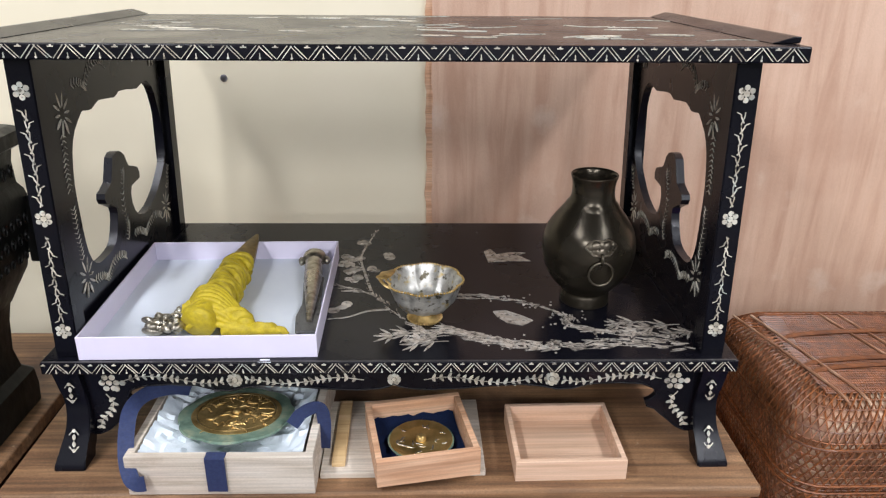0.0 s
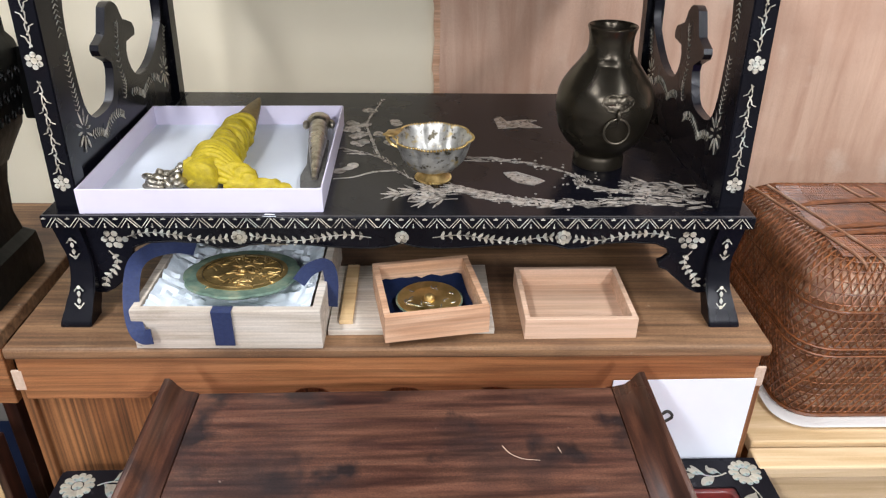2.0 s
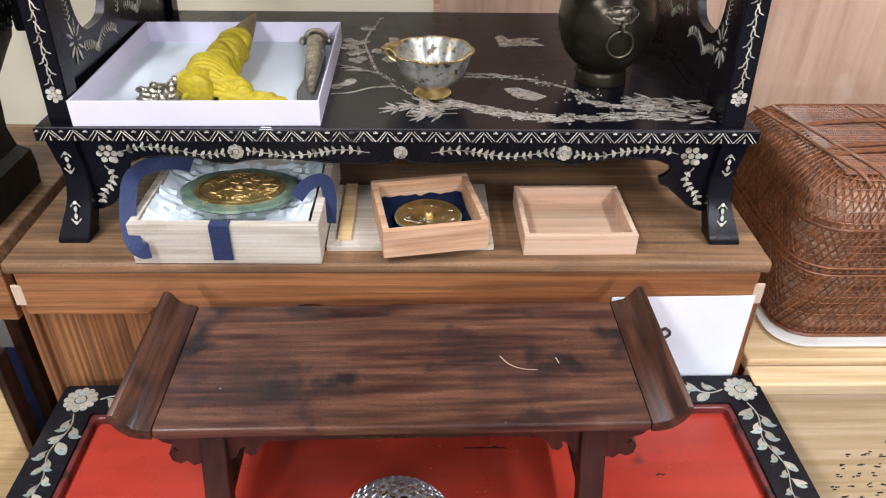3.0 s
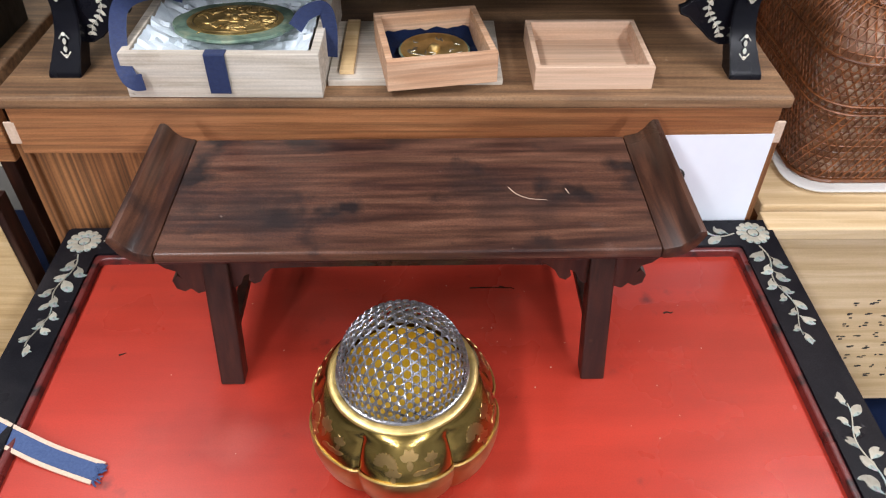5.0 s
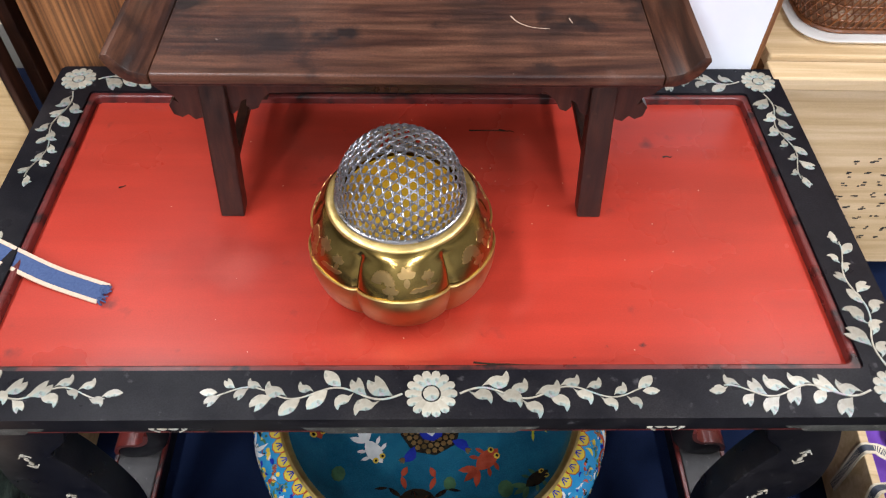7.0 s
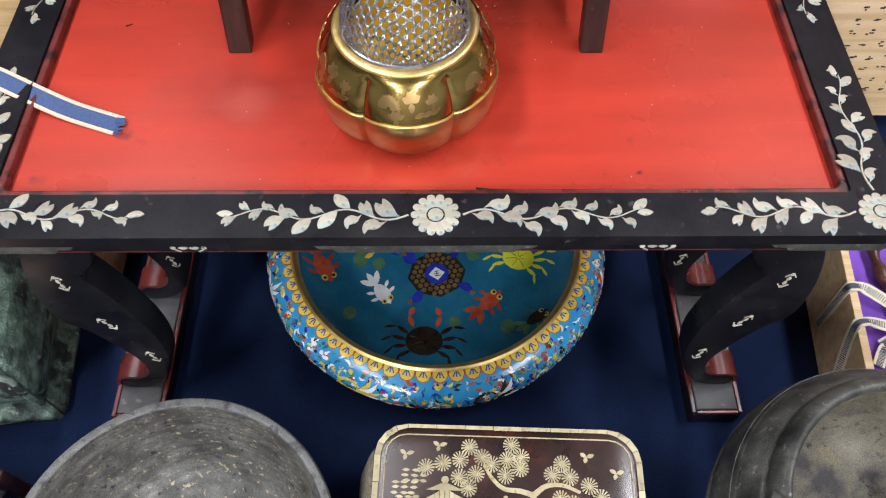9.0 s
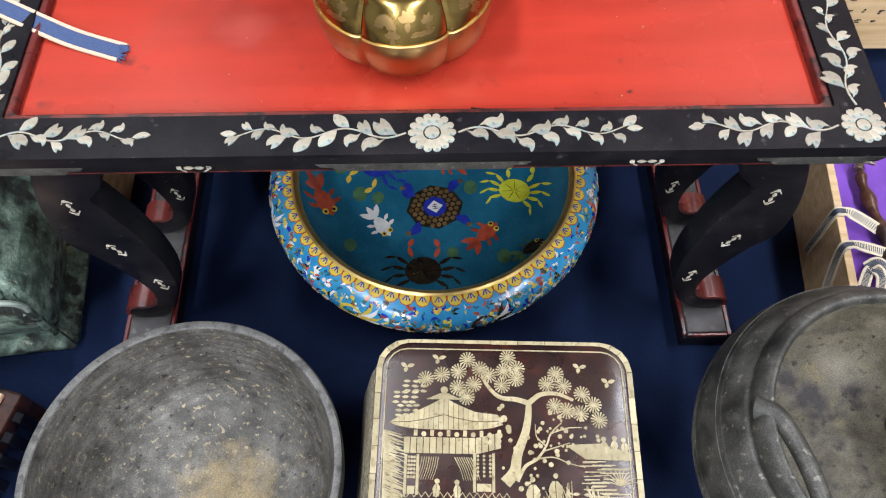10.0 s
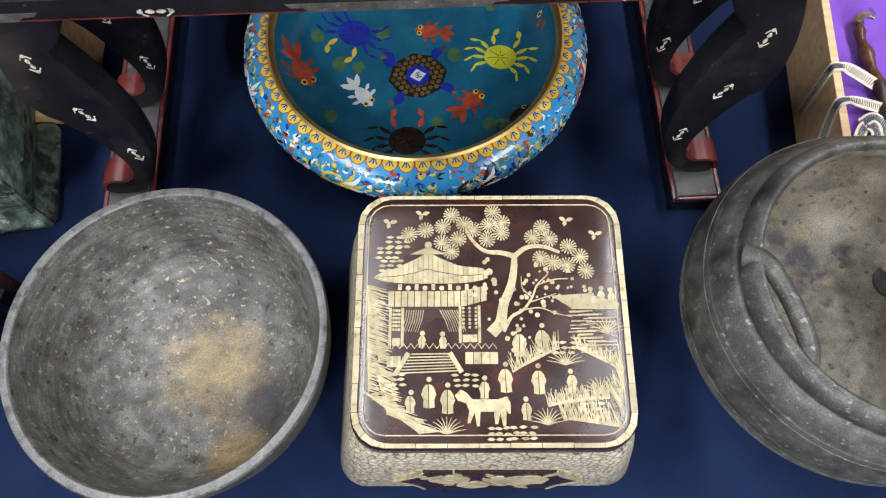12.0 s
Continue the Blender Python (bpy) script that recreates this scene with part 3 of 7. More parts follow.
def mosaic_material():
    """Fine shell mosaic: cream cells, rings and dark joints."""
    m = bpy.data.materials.new("shell_mosaic")
    m.use_nodes = True
    nd, ln = m.node_tree.nodes, m.node_tree.links
    bs = nd["Principled BSDF"]
    tc = nd.new("ShaderNodeTexCoord")
    vo = nd.new("ShaderNodeTexVoronoi")
    vo.feature = "DISTANCE_TO_EDGE"
    vo.inputs["Scale"].default_value = 120
    vf = nd.new("ShaderNodeTexVoronoi")
    vf.inputs["Scale"].default_value = 120
    cr = nd.new("ShaderNodeValToRGB")
    for e, (p, c) in zip([cr.color_ramp.elements[0], cr.color_ramp.elements[1], cr.color_ramp.elements.new(0.1), cr.color_ramp.elements.new(0.26)],
                         [(0.0, (0.015, 0.008, 0.008, 1)), (0.42, (0.02, 0.01, 0.01, 1)), (0.07, (0.4, 0.35, 0.24, 1)), (0.24, (0.46, 0.42, 0.31, 1))]):
        e.position, e.color = p, c
    mx = nd.new("ShaderNodeMix")
    mx.data_type, mx.blend_type = "RGBA", "MULTIPLY"
    mx.inputs["Factor"].default_value = 0.12
    for v in (vo, vf):
        ln.new(tc.outputs["Object"], v.inputs["Vector"])
    ln.new(vo.outputs["Distance"], cr.inputs[0])
    ln.new(cr.outputs[0], mx.inputs["A"])
    ln.new(vf.outputs["Color"], mx.inputs["B"])
    ln.new(mx.outputs["Result"], bs.inputs["Base Color"])
    bs.inputs["Roughness"].default_value = 0.28
    bp = nd.new("ShaderNodeBump")
    bp.inputs["Strength"].default_value, bp.inputs["Distance"].default_value = 0.2, 0.001
    ln.new(vo.outputs["Distance"], bp.inputs["Height"])
    ln.new(bp.outputs[0], bs.inputs["Normal"])
    return m


MOSAIC = mosaic_material()

# ---------- black lacquer display stand ----------
ST = thing("lacquer_display_stand", "black lacquer display stand with white mother-of-pearl inlay and pierced sides", "display stand", (-0.002, 0.905, 0.657), 0.5)
part("shelf", box(-0.449, 0.449, -0.022, 0.48, 0.138, 0.155, 0.0015), BLACK, ST, "black lacquer shelf with pine and bamboo inlay")


def taper_post(x0b, x1b, x0t, x1t, y0, y1, z0, z1):
    bm = box(0, 1, y0, y1, 0, 1, 0)
    for v in bm.verts:
        t = v.co.z
        a, b = x0b + (x0t - x0b) * t, x1b + (x1t - x1b) * t
        v.co = Vector((a + (b - a) * v.co.x, v.co.y, z0 + (z1 - z0) * t))
    bmesh.ops.bevel(bm, geom=list(bm.edges), offset=0.0015, segments=2, affect="EDGES")
    return bm


for y in (-0.006, 0.425):
    for s in (-1, 1):
        a, b, c, d = sorted((s * 0.434, s * 0.404)) + sorted((s * 0.421, s * 0.392))
        part("post", taper_post(a, b, c, d, y, y + 0.03, 0.155, 0.534 if y < 0.2 else 0.515), BLACK, ST)

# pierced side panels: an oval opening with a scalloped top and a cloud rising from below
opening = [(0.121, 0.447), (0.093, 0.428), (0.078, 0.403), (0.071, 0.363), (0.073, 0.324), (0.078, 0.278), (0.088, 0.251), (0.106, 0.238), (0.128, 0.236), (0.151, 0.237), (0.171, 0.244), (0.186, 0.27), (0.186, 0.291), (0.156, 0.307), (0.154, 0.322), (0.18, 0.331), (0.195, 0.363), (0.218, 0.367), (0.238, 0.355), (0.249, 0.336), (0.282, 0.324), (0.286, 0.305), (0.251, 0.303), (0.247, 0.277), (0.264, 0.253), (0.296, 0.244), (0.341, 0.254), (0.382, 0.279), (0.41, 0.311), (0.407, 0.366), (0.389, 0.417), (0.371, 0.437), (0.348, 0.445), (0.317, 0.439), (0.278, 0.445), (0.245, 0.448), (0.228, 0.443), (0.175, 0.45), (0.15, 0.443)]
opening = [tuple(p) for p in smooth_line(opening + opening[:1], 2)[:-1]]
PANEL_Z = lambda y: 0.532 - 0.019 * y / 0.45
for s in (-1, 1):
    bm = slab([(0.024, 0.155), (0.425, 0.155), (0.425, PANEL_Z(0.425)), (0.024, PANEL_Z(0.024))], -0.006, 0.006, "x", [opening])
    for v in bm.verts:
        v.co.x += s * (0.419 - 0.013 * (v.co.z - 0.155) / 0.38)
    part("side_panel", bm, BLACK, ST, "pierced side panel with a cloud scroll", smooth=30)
# top board, sagging a little towards the back, with turned-up end strips
TOP_TILT = -2.2
bm = box(-0.462, 0.462, -0.03, 0.49, 0, 0.018, 0.002)
TOPM = pose(0, 0, 0.5335, TOP_TILT, 0, 0)
o = part("top_board", bm, BLACK, ST, "black lacquer top with pale inlay")
o.matrix_basis = TOPM
for s in (-1, 1):
    bm = slab([(s * 0.462, 0.0185), (s * 0.463, 0.026), (s * 0.455, 0.026), (s * 0.43, 0.0185)], 0.0, 0.49, "y", bevel=0.001)
    part("end_strip", bm, BLACK, ST).matrix_basis = TOPM


# feet: square cabriole legs that kick outwards and forwards
def stand_leg(s, y, k):
    rows = [(0.428, 0.0, 0.137, 0.034), (0.425, 0.002, 0.11, 0.032), (0.422, 0.003, 0.08, 0.031), (0.423, -0.004, 0.05, 0.032),
            (0.427, -0.016, 0.025, 0.036), (0.43, -0.026, 0.008, 0.04), (0.431, -0.028, 0.0, 0.041)]
    rows = smooth_line(rows, 4)
    bm = bmesh.new()
    rings = []
    for x, dy, z, w in rows:
        h = w / 2
        cx, cy = s * x, y + k * dy
        rings.append([bm.verts.new((cx + a * h, cy + b * h * 0.9, max(z, 0.0))) for a, b in ((-1, -1), (1, -1), (1, 1), (-1, 1))])
    for a, b in zip(rings, rings[1:]):
        for i in range(4):
            bm.faces.new((a[i], a[(i + 1) % 4], b[(i + 1) % 4], b[i]))
    bm.faces.new(rings[0])
    bm.faces.new(rings[-1])
    bmesh.ops.bevel(bm, geom=[e for e in bm.edges if abs((e.verts[0].co - e.verts[1].co).normalized().z) > 0.5], offset=0.0015, segments=2, affect="EDGES")
    return bm


for s in (-1, 1):
    part("leg", stand_leg(s, 0.006, 1), BLACK, ST, smooth=30)
    part("leg", stand_leg(s, 0.455, -1), BLACK, ST, smooth=30)
half = [(x, z - 0.005 if z > 0.06 else z) for x, z in [(0.0, 0.108), (0.008, 0.104), (0.02, 0.101), (0.05, 0.099), (0.09, 0.101), (0.13, 0.105), (0.17, 0.107), (0.2, 0.104), (0.22, 0.099), (0.24, 0.1),
        (0.262, 0.107), (0.3, 0.109), (0.335, 0.107), (0.352, 0.1), (0.356, 0.09), (0.349, 0.083), (0.342, 0.08), (0.345, 0.071), (0.356, 0.067),
        (0.362, 0.056), (0.376, 0.044), (0.388, 0.033), (0.402, 0.026), (0.411, 0.026)]]
low = [(-x, z) for x, z in half[::-1]] + half[1:]
part("front_apron", slab([(-0.411, 0.138)] + low + [(0.411, 0.138)], 0.004, 0.015, "y", bevel=0.0012), BLACK, ST, "scalloped apron with vine inlay")
part("rear_apron", slab([(-0.411, 0.138)] + low + [(0.411, 0.138)], 0.446, 0.456, "y"), BLACK, ST)
for s in (-1, 1):
    side_low = [(0.03, 0.03), (0.05, 0.05), (0.06, 0.085), (0.1, 0.104), (0.225, 0.1), (0.35, 0.104), (0.39, 0.085), (0.4, 0.05), (0.43, 0.03)]
    a, b = sorted((s * 0.427, s * 0.438))
    part("side_apron", slab([(0.03, 0.138)] + side_low + [(0.43, 0.138)], a, b, "x"), BLACK, ST)

# ---------- things on the stand's shelf ----------
SH = 0.812
tray = thing("card_tray", "shallow white card tray with lilac sides, holding two small daggers", "tray", (-0.256, 1.05, SH), 1.6)


def open_box(w, d, h, wall, floor, mat, parent, label="", inner=None, names=("front_wall", "back_wall", "end_wall")):
    part("base", box(-w / 2 + wall, w / 2 - wall, -d / 2 + wall, d / 2 - wall, 0.0005, floor, 0), inner or mat, parent)
    part(names[0], box(-w / 2, w / 2, -d / 2, -d / 2 + wall, 0, h, min(0.001, wall / 4)), mat, parent, label)
    part(names[1], box(-w / 2, w / 2, d / 2 - wall, d / 2, 0, h, min(0.001, wall / 4)), mat, parent, label)
    for s in (-1, 1):
        a, b = sorted((s * w / 2, s * (w / 2 - wall)))
        part(names[2], box(a, b, -d / 2 + wall + 0.0002, d / 2 - wall - 0.0002, 0, h - 0.0003, min(0.001, wall / 4)), mat, parent, label)


open_box(0.304, 0.318, 0.033, 0.0022, 0.002, LILAC, tray, "", CARD)

cup = thing("silver_cup", "lobed silver footed cup with beaded gilt rims", "cup", (0.038, 1.004, SH))
cup.matrix_basis = cup.matrix_basis @ Matrix.Diagonal((0.92, 0.92, 0.9, 1))
lob = lambda a, k: 1 + 0.085 * abs(math.cos(4 * a + 0.3)) ** 0.7 - 0.05
part("bowl", lathe([(0.012, 0.0145), (0.022, 0.016), (0.036, 0.0225), (0.045, 0.033), (0.05, 0.047), (0.0535, 0.059), (0.057, 0.0675), (0.0562, 0.0685), (0.051, 0.059),
                    (0.047, 0.046), (0.042, 0.034), (0.033, 0.025), (0.014, 0.021)], 96, lob), SILVER, cup, "worn silver bowl", smooth=True)
part("foot", lathe([(0.0255, 0.0), (0.0255, 0.003), (0.021, 0.006), (0.0175, 0.011), (0.0185, 0.018)], 48, lambda a, k: 1 + 0.05 * abs(math.cos(3 * a))), GILT, cup, "gilt foot", smooth=True)


def beads(r, z, n, size, wave=None):
    bm = bmesh.new()
    for i in range(n):
        a = TAU * i / n
        q = r * (wave(a, 0.55) if wave else 1)
        bmesh.ops.create_icosphere(bm, subdivisions=1, radius=size, matrix=pose(q * math.cos(a), q * math.sin(a), z))
    return bm


part("rim_beads", beads(0.0572, 0.068, 78, 0.0024, lob), GILT, cup, "beaded gilt rim", smooth=80)
part("foot_beads", beads(0.0262, 0.0022, 36, 0.0023), GILT, cup, "", smooth=80)
th = sweep(smooth_line([(-0.052, 0.01, 0.06), (-0.064, 0.014, 0.067), (-0.069, 0.016, 0.06), (-0.062, 0.015, 0.05), (-0.05, 0.011, 0.045)]), 0.0028, 8)
join(th, slab([(-0.075, 0.006), (-0.07, 0.014), (-0.068, 0.024), (-0.058, 0.027), (-0.05, 0.034), (-0.046, 0.024), (-0.052, 0.008), (-0.058, 0.0), (-0.066, 0.0)], 0.0665, 0.0695, "z", bevel=0.001))
part("handle", th, GILT, cup, "gilt thumb handle", smooth=True)

vase = thing("bronze_vase", "dark brown bronze vase with mask and ring handles", "vase", (0.278, 1.065, SH))
prof = [(0.036, 0.0), (0.0365, 0.004), (0.0355, 0.014), (0.034, 0.019), (0.038, 0.024), (0.05, 0.036), (0.061, 0.054), (0.0665, 0.076), (0.0675, 0.092), (0.064, 0.112), (0.056, 0.127),
        (0.044, 0.1435), (0.034, 0.157), (0.0305, 0.169), (0.0305, 0.184), (0.033, 0.1935), (0.0335, 0.1965), (0.031, 0.1965), (0.028, 0.186), (0.028, 0.166), (0.04, 0.14), (0.02, 0.06)]
fine = smooth_line(prof, 3)
part("body", lathe([(max(p[0], 0.001), p[1]) for p in fine], 80), BRONZE, vase, smooth=60)


def vase_point(u, z, h):
    """A place on the vase's belly: u along the girth, z up, h out of the surface."""
    rr = [p for p in prof[:14]]
    for (r0, z0), (r1, z1) in zip(rr, rr[1:]):
        if z0 <= z <= z1:
            r = r0 + (r1 - r0) * (z - z0) / (z1 - z0)
            break
    return Vector(((r + h) * math.cos(u / r), (r + h) * math.sin(u / r), z))


for ang in (-86, 94):
    m = pose(0, 0, 0, 0, 0, ang)
    mask = bmesh.new()
    for u, z, q, w in ((0, 0.104, 0.006, 1.5), (-0.008, 0.112, 0.0055, 1.3), (0.008, 0.112, 0.0055, 1.3), (-0.016, 0.111, 0.0045, 1.0), (0.016, 0.111, 0.0045, 1.0), (0, 0.113, 0.005, 1.0), (-0.009, 0.105, 0.004, 1.3), (0.009, 0.105, 0.004, 1.3)):
        p = vase_point(u, z, 0)
        bmesh.ops.create_icosphere(mask, subdivisions=2, radius=q, matrix=Matrix.Translation(p) @ Matrix.Rotation(math.atan2(p.y, p.x), 4, "Z") @ Matrix.Rotation(radians(-14), 4, "Y") @ Matrix.Diagonal((0.42, w * 1.15, 1.2, 1)))
    for sd in (-1, 1):
        for path in ([(0.002, 0.118), (0.008, 0.12), (0.014, 0.118), (0.02, 0.114), (0.0205, 0.108), (0.016, 0.105)], [(0.003, 0.112), (0.007, 0.115), (0.011, 0.112), (0.008, 0.109)],
                     [(0.0, 0.098), (0.006, 0.099), (0.012, 0.102), (0.017, 0.104)], [(0.0, 0.119), (0.002, 0.114), (0.0025, 0.108), (0.005, 0.105)]):
            join(mask, sweep(smooth_line([vase_point(sd * u, z, 0.0012) for u, z in path], 4), 0.0011, 6))
    rim_line = [(0.02 * math.cos(t) * (1 + 0.1 * math.cos(6 * t)), 0.1095 + 0.0105 * math.sin(t) * (1 + 0.12 * math.cos(6 * t))) for t in (TAU * k / 36 for k in range(37))]
    join(mask, sweep([vase_point(u, z, 0.001) for u, z in rim_line], 0.0013, 6, ends=False))
    o = part("mask", mask, BRONZELIGHT, vase, "raised beast mask", smooth=80)
    o.matrix_basis = m
    ringb = sweep([(0.0172 * math.cos(TAU * i / 40), 0.0172 * math.sin(TAU * i / 40), 0) for i in range(41)], 0.0016, 8, ends=False)
    o = part("ring", ringb, BRONZELIGHT, vase, "loose ring handle", smooth=True)
    o.matrix_basis = m @ pose(0.0702, 0, 0.073, 0, 90, 0)
    o = part("loop", sweep(smooth_line([(0.065, 0, 0.101), (0.0705, 0, 0.1), (0.073, 0, 0.092), (0.071, 0, 0.0875), (0.067, 0, 0.088)]), 0.0026, 6), BRONZE, vase, "", smooth=True)
    o.matrix_basis = m

# ---------- red-topped low table ----------
TB = thing("red_lacquer_table", "low black lacquer table with worn red top and shell border", "table", (0.025, 0.55, 0), 1.8)
HX, HY, RW = 0.486, 0.263, 0.052
ring = slab(rounded(-HX, HX, -HY, HY, 0.008), 0.444, 0.460, "z", [rounded(-HX + RW, HX - RW, -HY + RW, HY - RW, 0.006)])
part("border", ring, WORN, TB, "black border inlaid with shell flowers")
part("moulding", slab(rounded(-HX + RW - 0.0005, HX - RW + 0.0005, -HY + RW - 0.0005, HY - RW + 0.0005, 0.006), 0.444, 0.457, "z",
                      [rounded(-HX + RW + 0.008, HX - RW - 0.008, -HY + RW + 0.008, HY - RW - 0.008, 0.008)], bevel=0.002), REDEDGE, TB, "worn red inner moulding")
part("red_panel", box(-HX + RW + 0.002, HX - RW - 0.002, -HY + RW + 0.002, HY - RW - 0.002, 0.434, 0.4465), RED, TB, "worn vermilion lacquer panel")
for s in (-1, 1):
    part("long_rail", box(-HX + 0.004, HX - 0.004, s * (HY - 0.014) - 0.01, s * (HY - 0.014) + 0.01, 0.428, 0.4438, 0.002), WORN, TB)
    part("short_rail", box(s * (HX - 0.014) - 0.01, s * (HX - 0.014) + 0.01, -HY + 0.026, HY - 0.026, 0.428, 0.4438, 0.002), WORN, TB)
for s in (-1, 1):
    part("red_line", box(-HX + 0.02, HX - 0.02, s * (HY - 0.008) - 0.0035, s * (HY - 0.008) + 0.0035, 0.4264, 0.4278), REDEDGE, TB, "thin red lower edge")


def table_leg(s, y):
    """Cabriole leg: swelling knee under the rail, a sweeping shank, a toe curling outwards on the runner."""
    outer = smooth_line([(0.412, 0.4275), (0.427, 0.385), (0.4385, 0.338), (0.4435, 0.288), (0.438, 0.254), (0.42, 0.228), (0.401, 0.184), (0.388, 0.138), (0.387, 0.106), (0.396, 0.079), (0.411, 0.069), (0.428, 0.069), (0.438, 0.062)], 4)
    inner = smooth_line([(0.338, 0.4275), (0.35, 0.392), (0.372, 0.366), (0.366, 0.342), (0.356, 0.308), (0.347, 0.262), (0.341, 0.21), (0.343, 0.158), (0.354, 0.108), (0.374, 0.064), (0.402, 0.0395), (0.432, 0.0365), (0.443, 0.048)], 4)
    return slab([(s * p[0], p[1]) for p in outer] + [(s * p[0], p[1]) for p in inner[::-1]], y - 0.019, y + 0.019, "y", bevel=0.003)


for s in (-1, 1):
    run = part("runner", box(s * 0.417 - 0.036, s * 0.417 + 0.036, -0.298, 0.275, 0.0, 0.03, 0.003), WORN, TB, "flat black runner with red edges")
    part("raised_slab", box(s * 0.417 - 0.03, s * 0.417 + 0.03, -0.291, 0.27, 0.0302, 0.036, 0.002), GREYLACQUER, run, "rubbed grey top of the runner")
    for a in (-1, 1):
        part("red_fillet", box(s * 0.417 + a * 0.0335 - 0.0032, s * 0.417 + a * 0.0335 + 0.0032, -0.295, 0.272, 0.0295, 0.035, 0.0012), REDEDGE, run)
    part("red_fillet", box(s * 0.417 - 0.03, s * 0.417 + 0.03, -0.2965, -0.2915, 0.0295, 0.035, 0.0012), REDEDGE, run)
    for y in (-0.234, -0.088, 0.232):
        leg = part("leg", table_leg(s, y), WORN, TB, "curved cabriole leg", smooth=30)
        toe = [(s * px, y, pz) for px, pz in ((0.389, 0.104), (0.396, 0.084), (0.409, 0.0735), (0.424, 0.0735), (0.436, 0.069), (0.444, 0.058), (0.4455, 0.046))]
        part("toe_scroll", sweep(smooth_line(toe), 0.0, flat=(0.037, 0.006), up=(0, 0, 1)), REDTOE, leg, "red scroll on the toe", smooth=40)

# ---------- small rosewood altar stand ----------
AL = thing("rosewood_altar_stand", "small dark rosewood altar stand with upturned ends", "stand", (0.0115, 0.662, 0.4465), 1.7)
part("top", box(-0.252, 0.252, -0.1, 0.1, 0.178, 0.19, 0.002), ROSE, AL, "figured rosewood top with scratches")
for s in (-1, 1):
    prof = [(0.2525, 0.178), (0.262, 0.178), (0.274, 0.182), (0.284, 0.191), (0.289, 0.201), (0.292, 0.208), (0.29, 0.213), (0.284, 0.213), (0.28, 0.209), (0.276, 0.202), (0.268, 0.194), (0.2525, 0.19)]
    part("end_flange", slab([(s * x, z) for x, z in prof], -0.101, 0.101, "y", bevel=0.0012), ROSEY, AL, "upturned everted end", smooth=30)
    for q in (-1, 1):
        bm = box(-0.0135, 0.0135, -0.011, 0.011, 0, 0.178, 0.002)
        for v in bm.verts:
            t = 1 - v.co.z / 0.178
            v.co.x += s * (0.197 + 0.008 * t)
            v.co.y += q * (0.08 + 0.022 * t)
        part("leg", bm, ROSEDARK, AL)
    part("stretcher", box(s * 0.2 - 0.006, s * 0.2 + 0.006, -0.072, 0.072, 0.118, 0.128, 0.001), ROSEDARK, AL)
    part("stretcher", box(s * 0.203 - 0.006, s * 0.203 + 0.006, -0.078, 0.078, 0.045, 0.055, 0.001), ROSEDARK, AL)
for q in (-1, 1):
    h = [(0.0, 0.166), (0.1, 0.166), (0.142, 0.165), (0.15, 0.16), (0.156, 0.152), (0.163, 0.15), (0.168, 0.154), (0.166, 0.16), (0.172, 0.158), (0.177, 0.15), (0.184, 0.146),
         (0.19, 0.15), (0.214, 0.15), (0.216, 0.143), (0.224, 0.141), (0.23, 0.146), (0.237, 0.143), (0.245, 0.146), (0.247, 0.154), (0.241, 0.159), (0.236, 0.156), (0.24, 0.163), (0.25, 0.166), (0.262, 0.171), (0.264, 0.178)]
    h = [(x, z if z > 0.167 else 0.158 - 1.45 * (0.166 - z)) for x, z in h]
    part("apron", slab([(-x, z) for x, z in h[::-1]] + h[1:], q * 0.08 - 0.006, q * 0.08 + 0.006, "y"), ROSEDARK, AL, "carved apron with cloud scrolls")

for q in (-1, 1):
    part("waist_strip", box(-0.25, 0.25, q * 0.089 - 0.004, q * 0.089 + 0.004, 0.17, 0.1778, 0.0012), ROSEDARK, AL)

# ---------- brass hand warmer ----------
BZ = thing("brass_hand_warmer", "lobed polished brass hand warmer with a woven wire dome", "hand warmer", (0.0095, 0.479, 0.4465), 4)
bp = smooth_line([(0.062, 0.0), (0.076, 0.002), (0.0865, 0.009), (0.093, 0.021), (0.0965, 0.036), (0.0985, 0.05), (0.097, 0.064), (0.0925, 0.079), (0.086, 0.092), (0.0795, 0.102), (0.0745, 0.1065), (0.0715, 0.1082), (0.064, 0.1098), (0.0625, 0.1)], 3)
bp = [(p[0], p[1]) for p in bp]


def lobes(a, z):
    """Six rounded lobes that fade out at the shoulder ring."""
    fade = max(0.0, min(1.0, (0.1085 - z) / 0.012))
    return 1 - 0.088 * fade * (1 - abs(math.cos(3 * (a + math.pi / 2))) ** 0.6)


def lobed(rows, grow=0.0, caps="none"):
    bm = lathe([(r + grow, z) for r, z in rows], 180, caps=caps)
    for v in bm.verts:
        q = lobes(math.atan2(v.co.y, v.co.x), v.co.z)
        v.co.x *= q
        v.co.y *= q
    return bm


part("body", lobed(bp[17:]), BRASS, BZ, "polished brass lobed body", smooth=60)
part("base", lobed(bp[:19], 0.0008, "first"), TINTBRASS, BZ, "brass lower band tinted for the reflected red table", smooth=60)
part("shoulder_ring", lathe([(0.0738, 0.107), (0.0735, 0.109), (0.072, 0.1102), (0.0632, 0.1108), (0.0624, 0.11)], 96, caps="none"), CHASED, BZ, "matt gold flat shoulder ring", smooth=50)
part("ash_liner", lathe([(0.055, 0.05), (0.0575, 0.08), (0.059, 0.107), (0.0568, 0.107), (0.055, 0.085), (0.04, 0.088), (0.02, 0.091)], 48, caps="last"), LINER, BZ, "yellow metal liner inside", smooth=True)

# ---------- wares on the cloth ----------
CB = thing("cloisonne_bowl", "large turquoise cloisonne bowl with fish, crabs and a turtle inside", "bowl", (0.039, 0.5, 0.0))
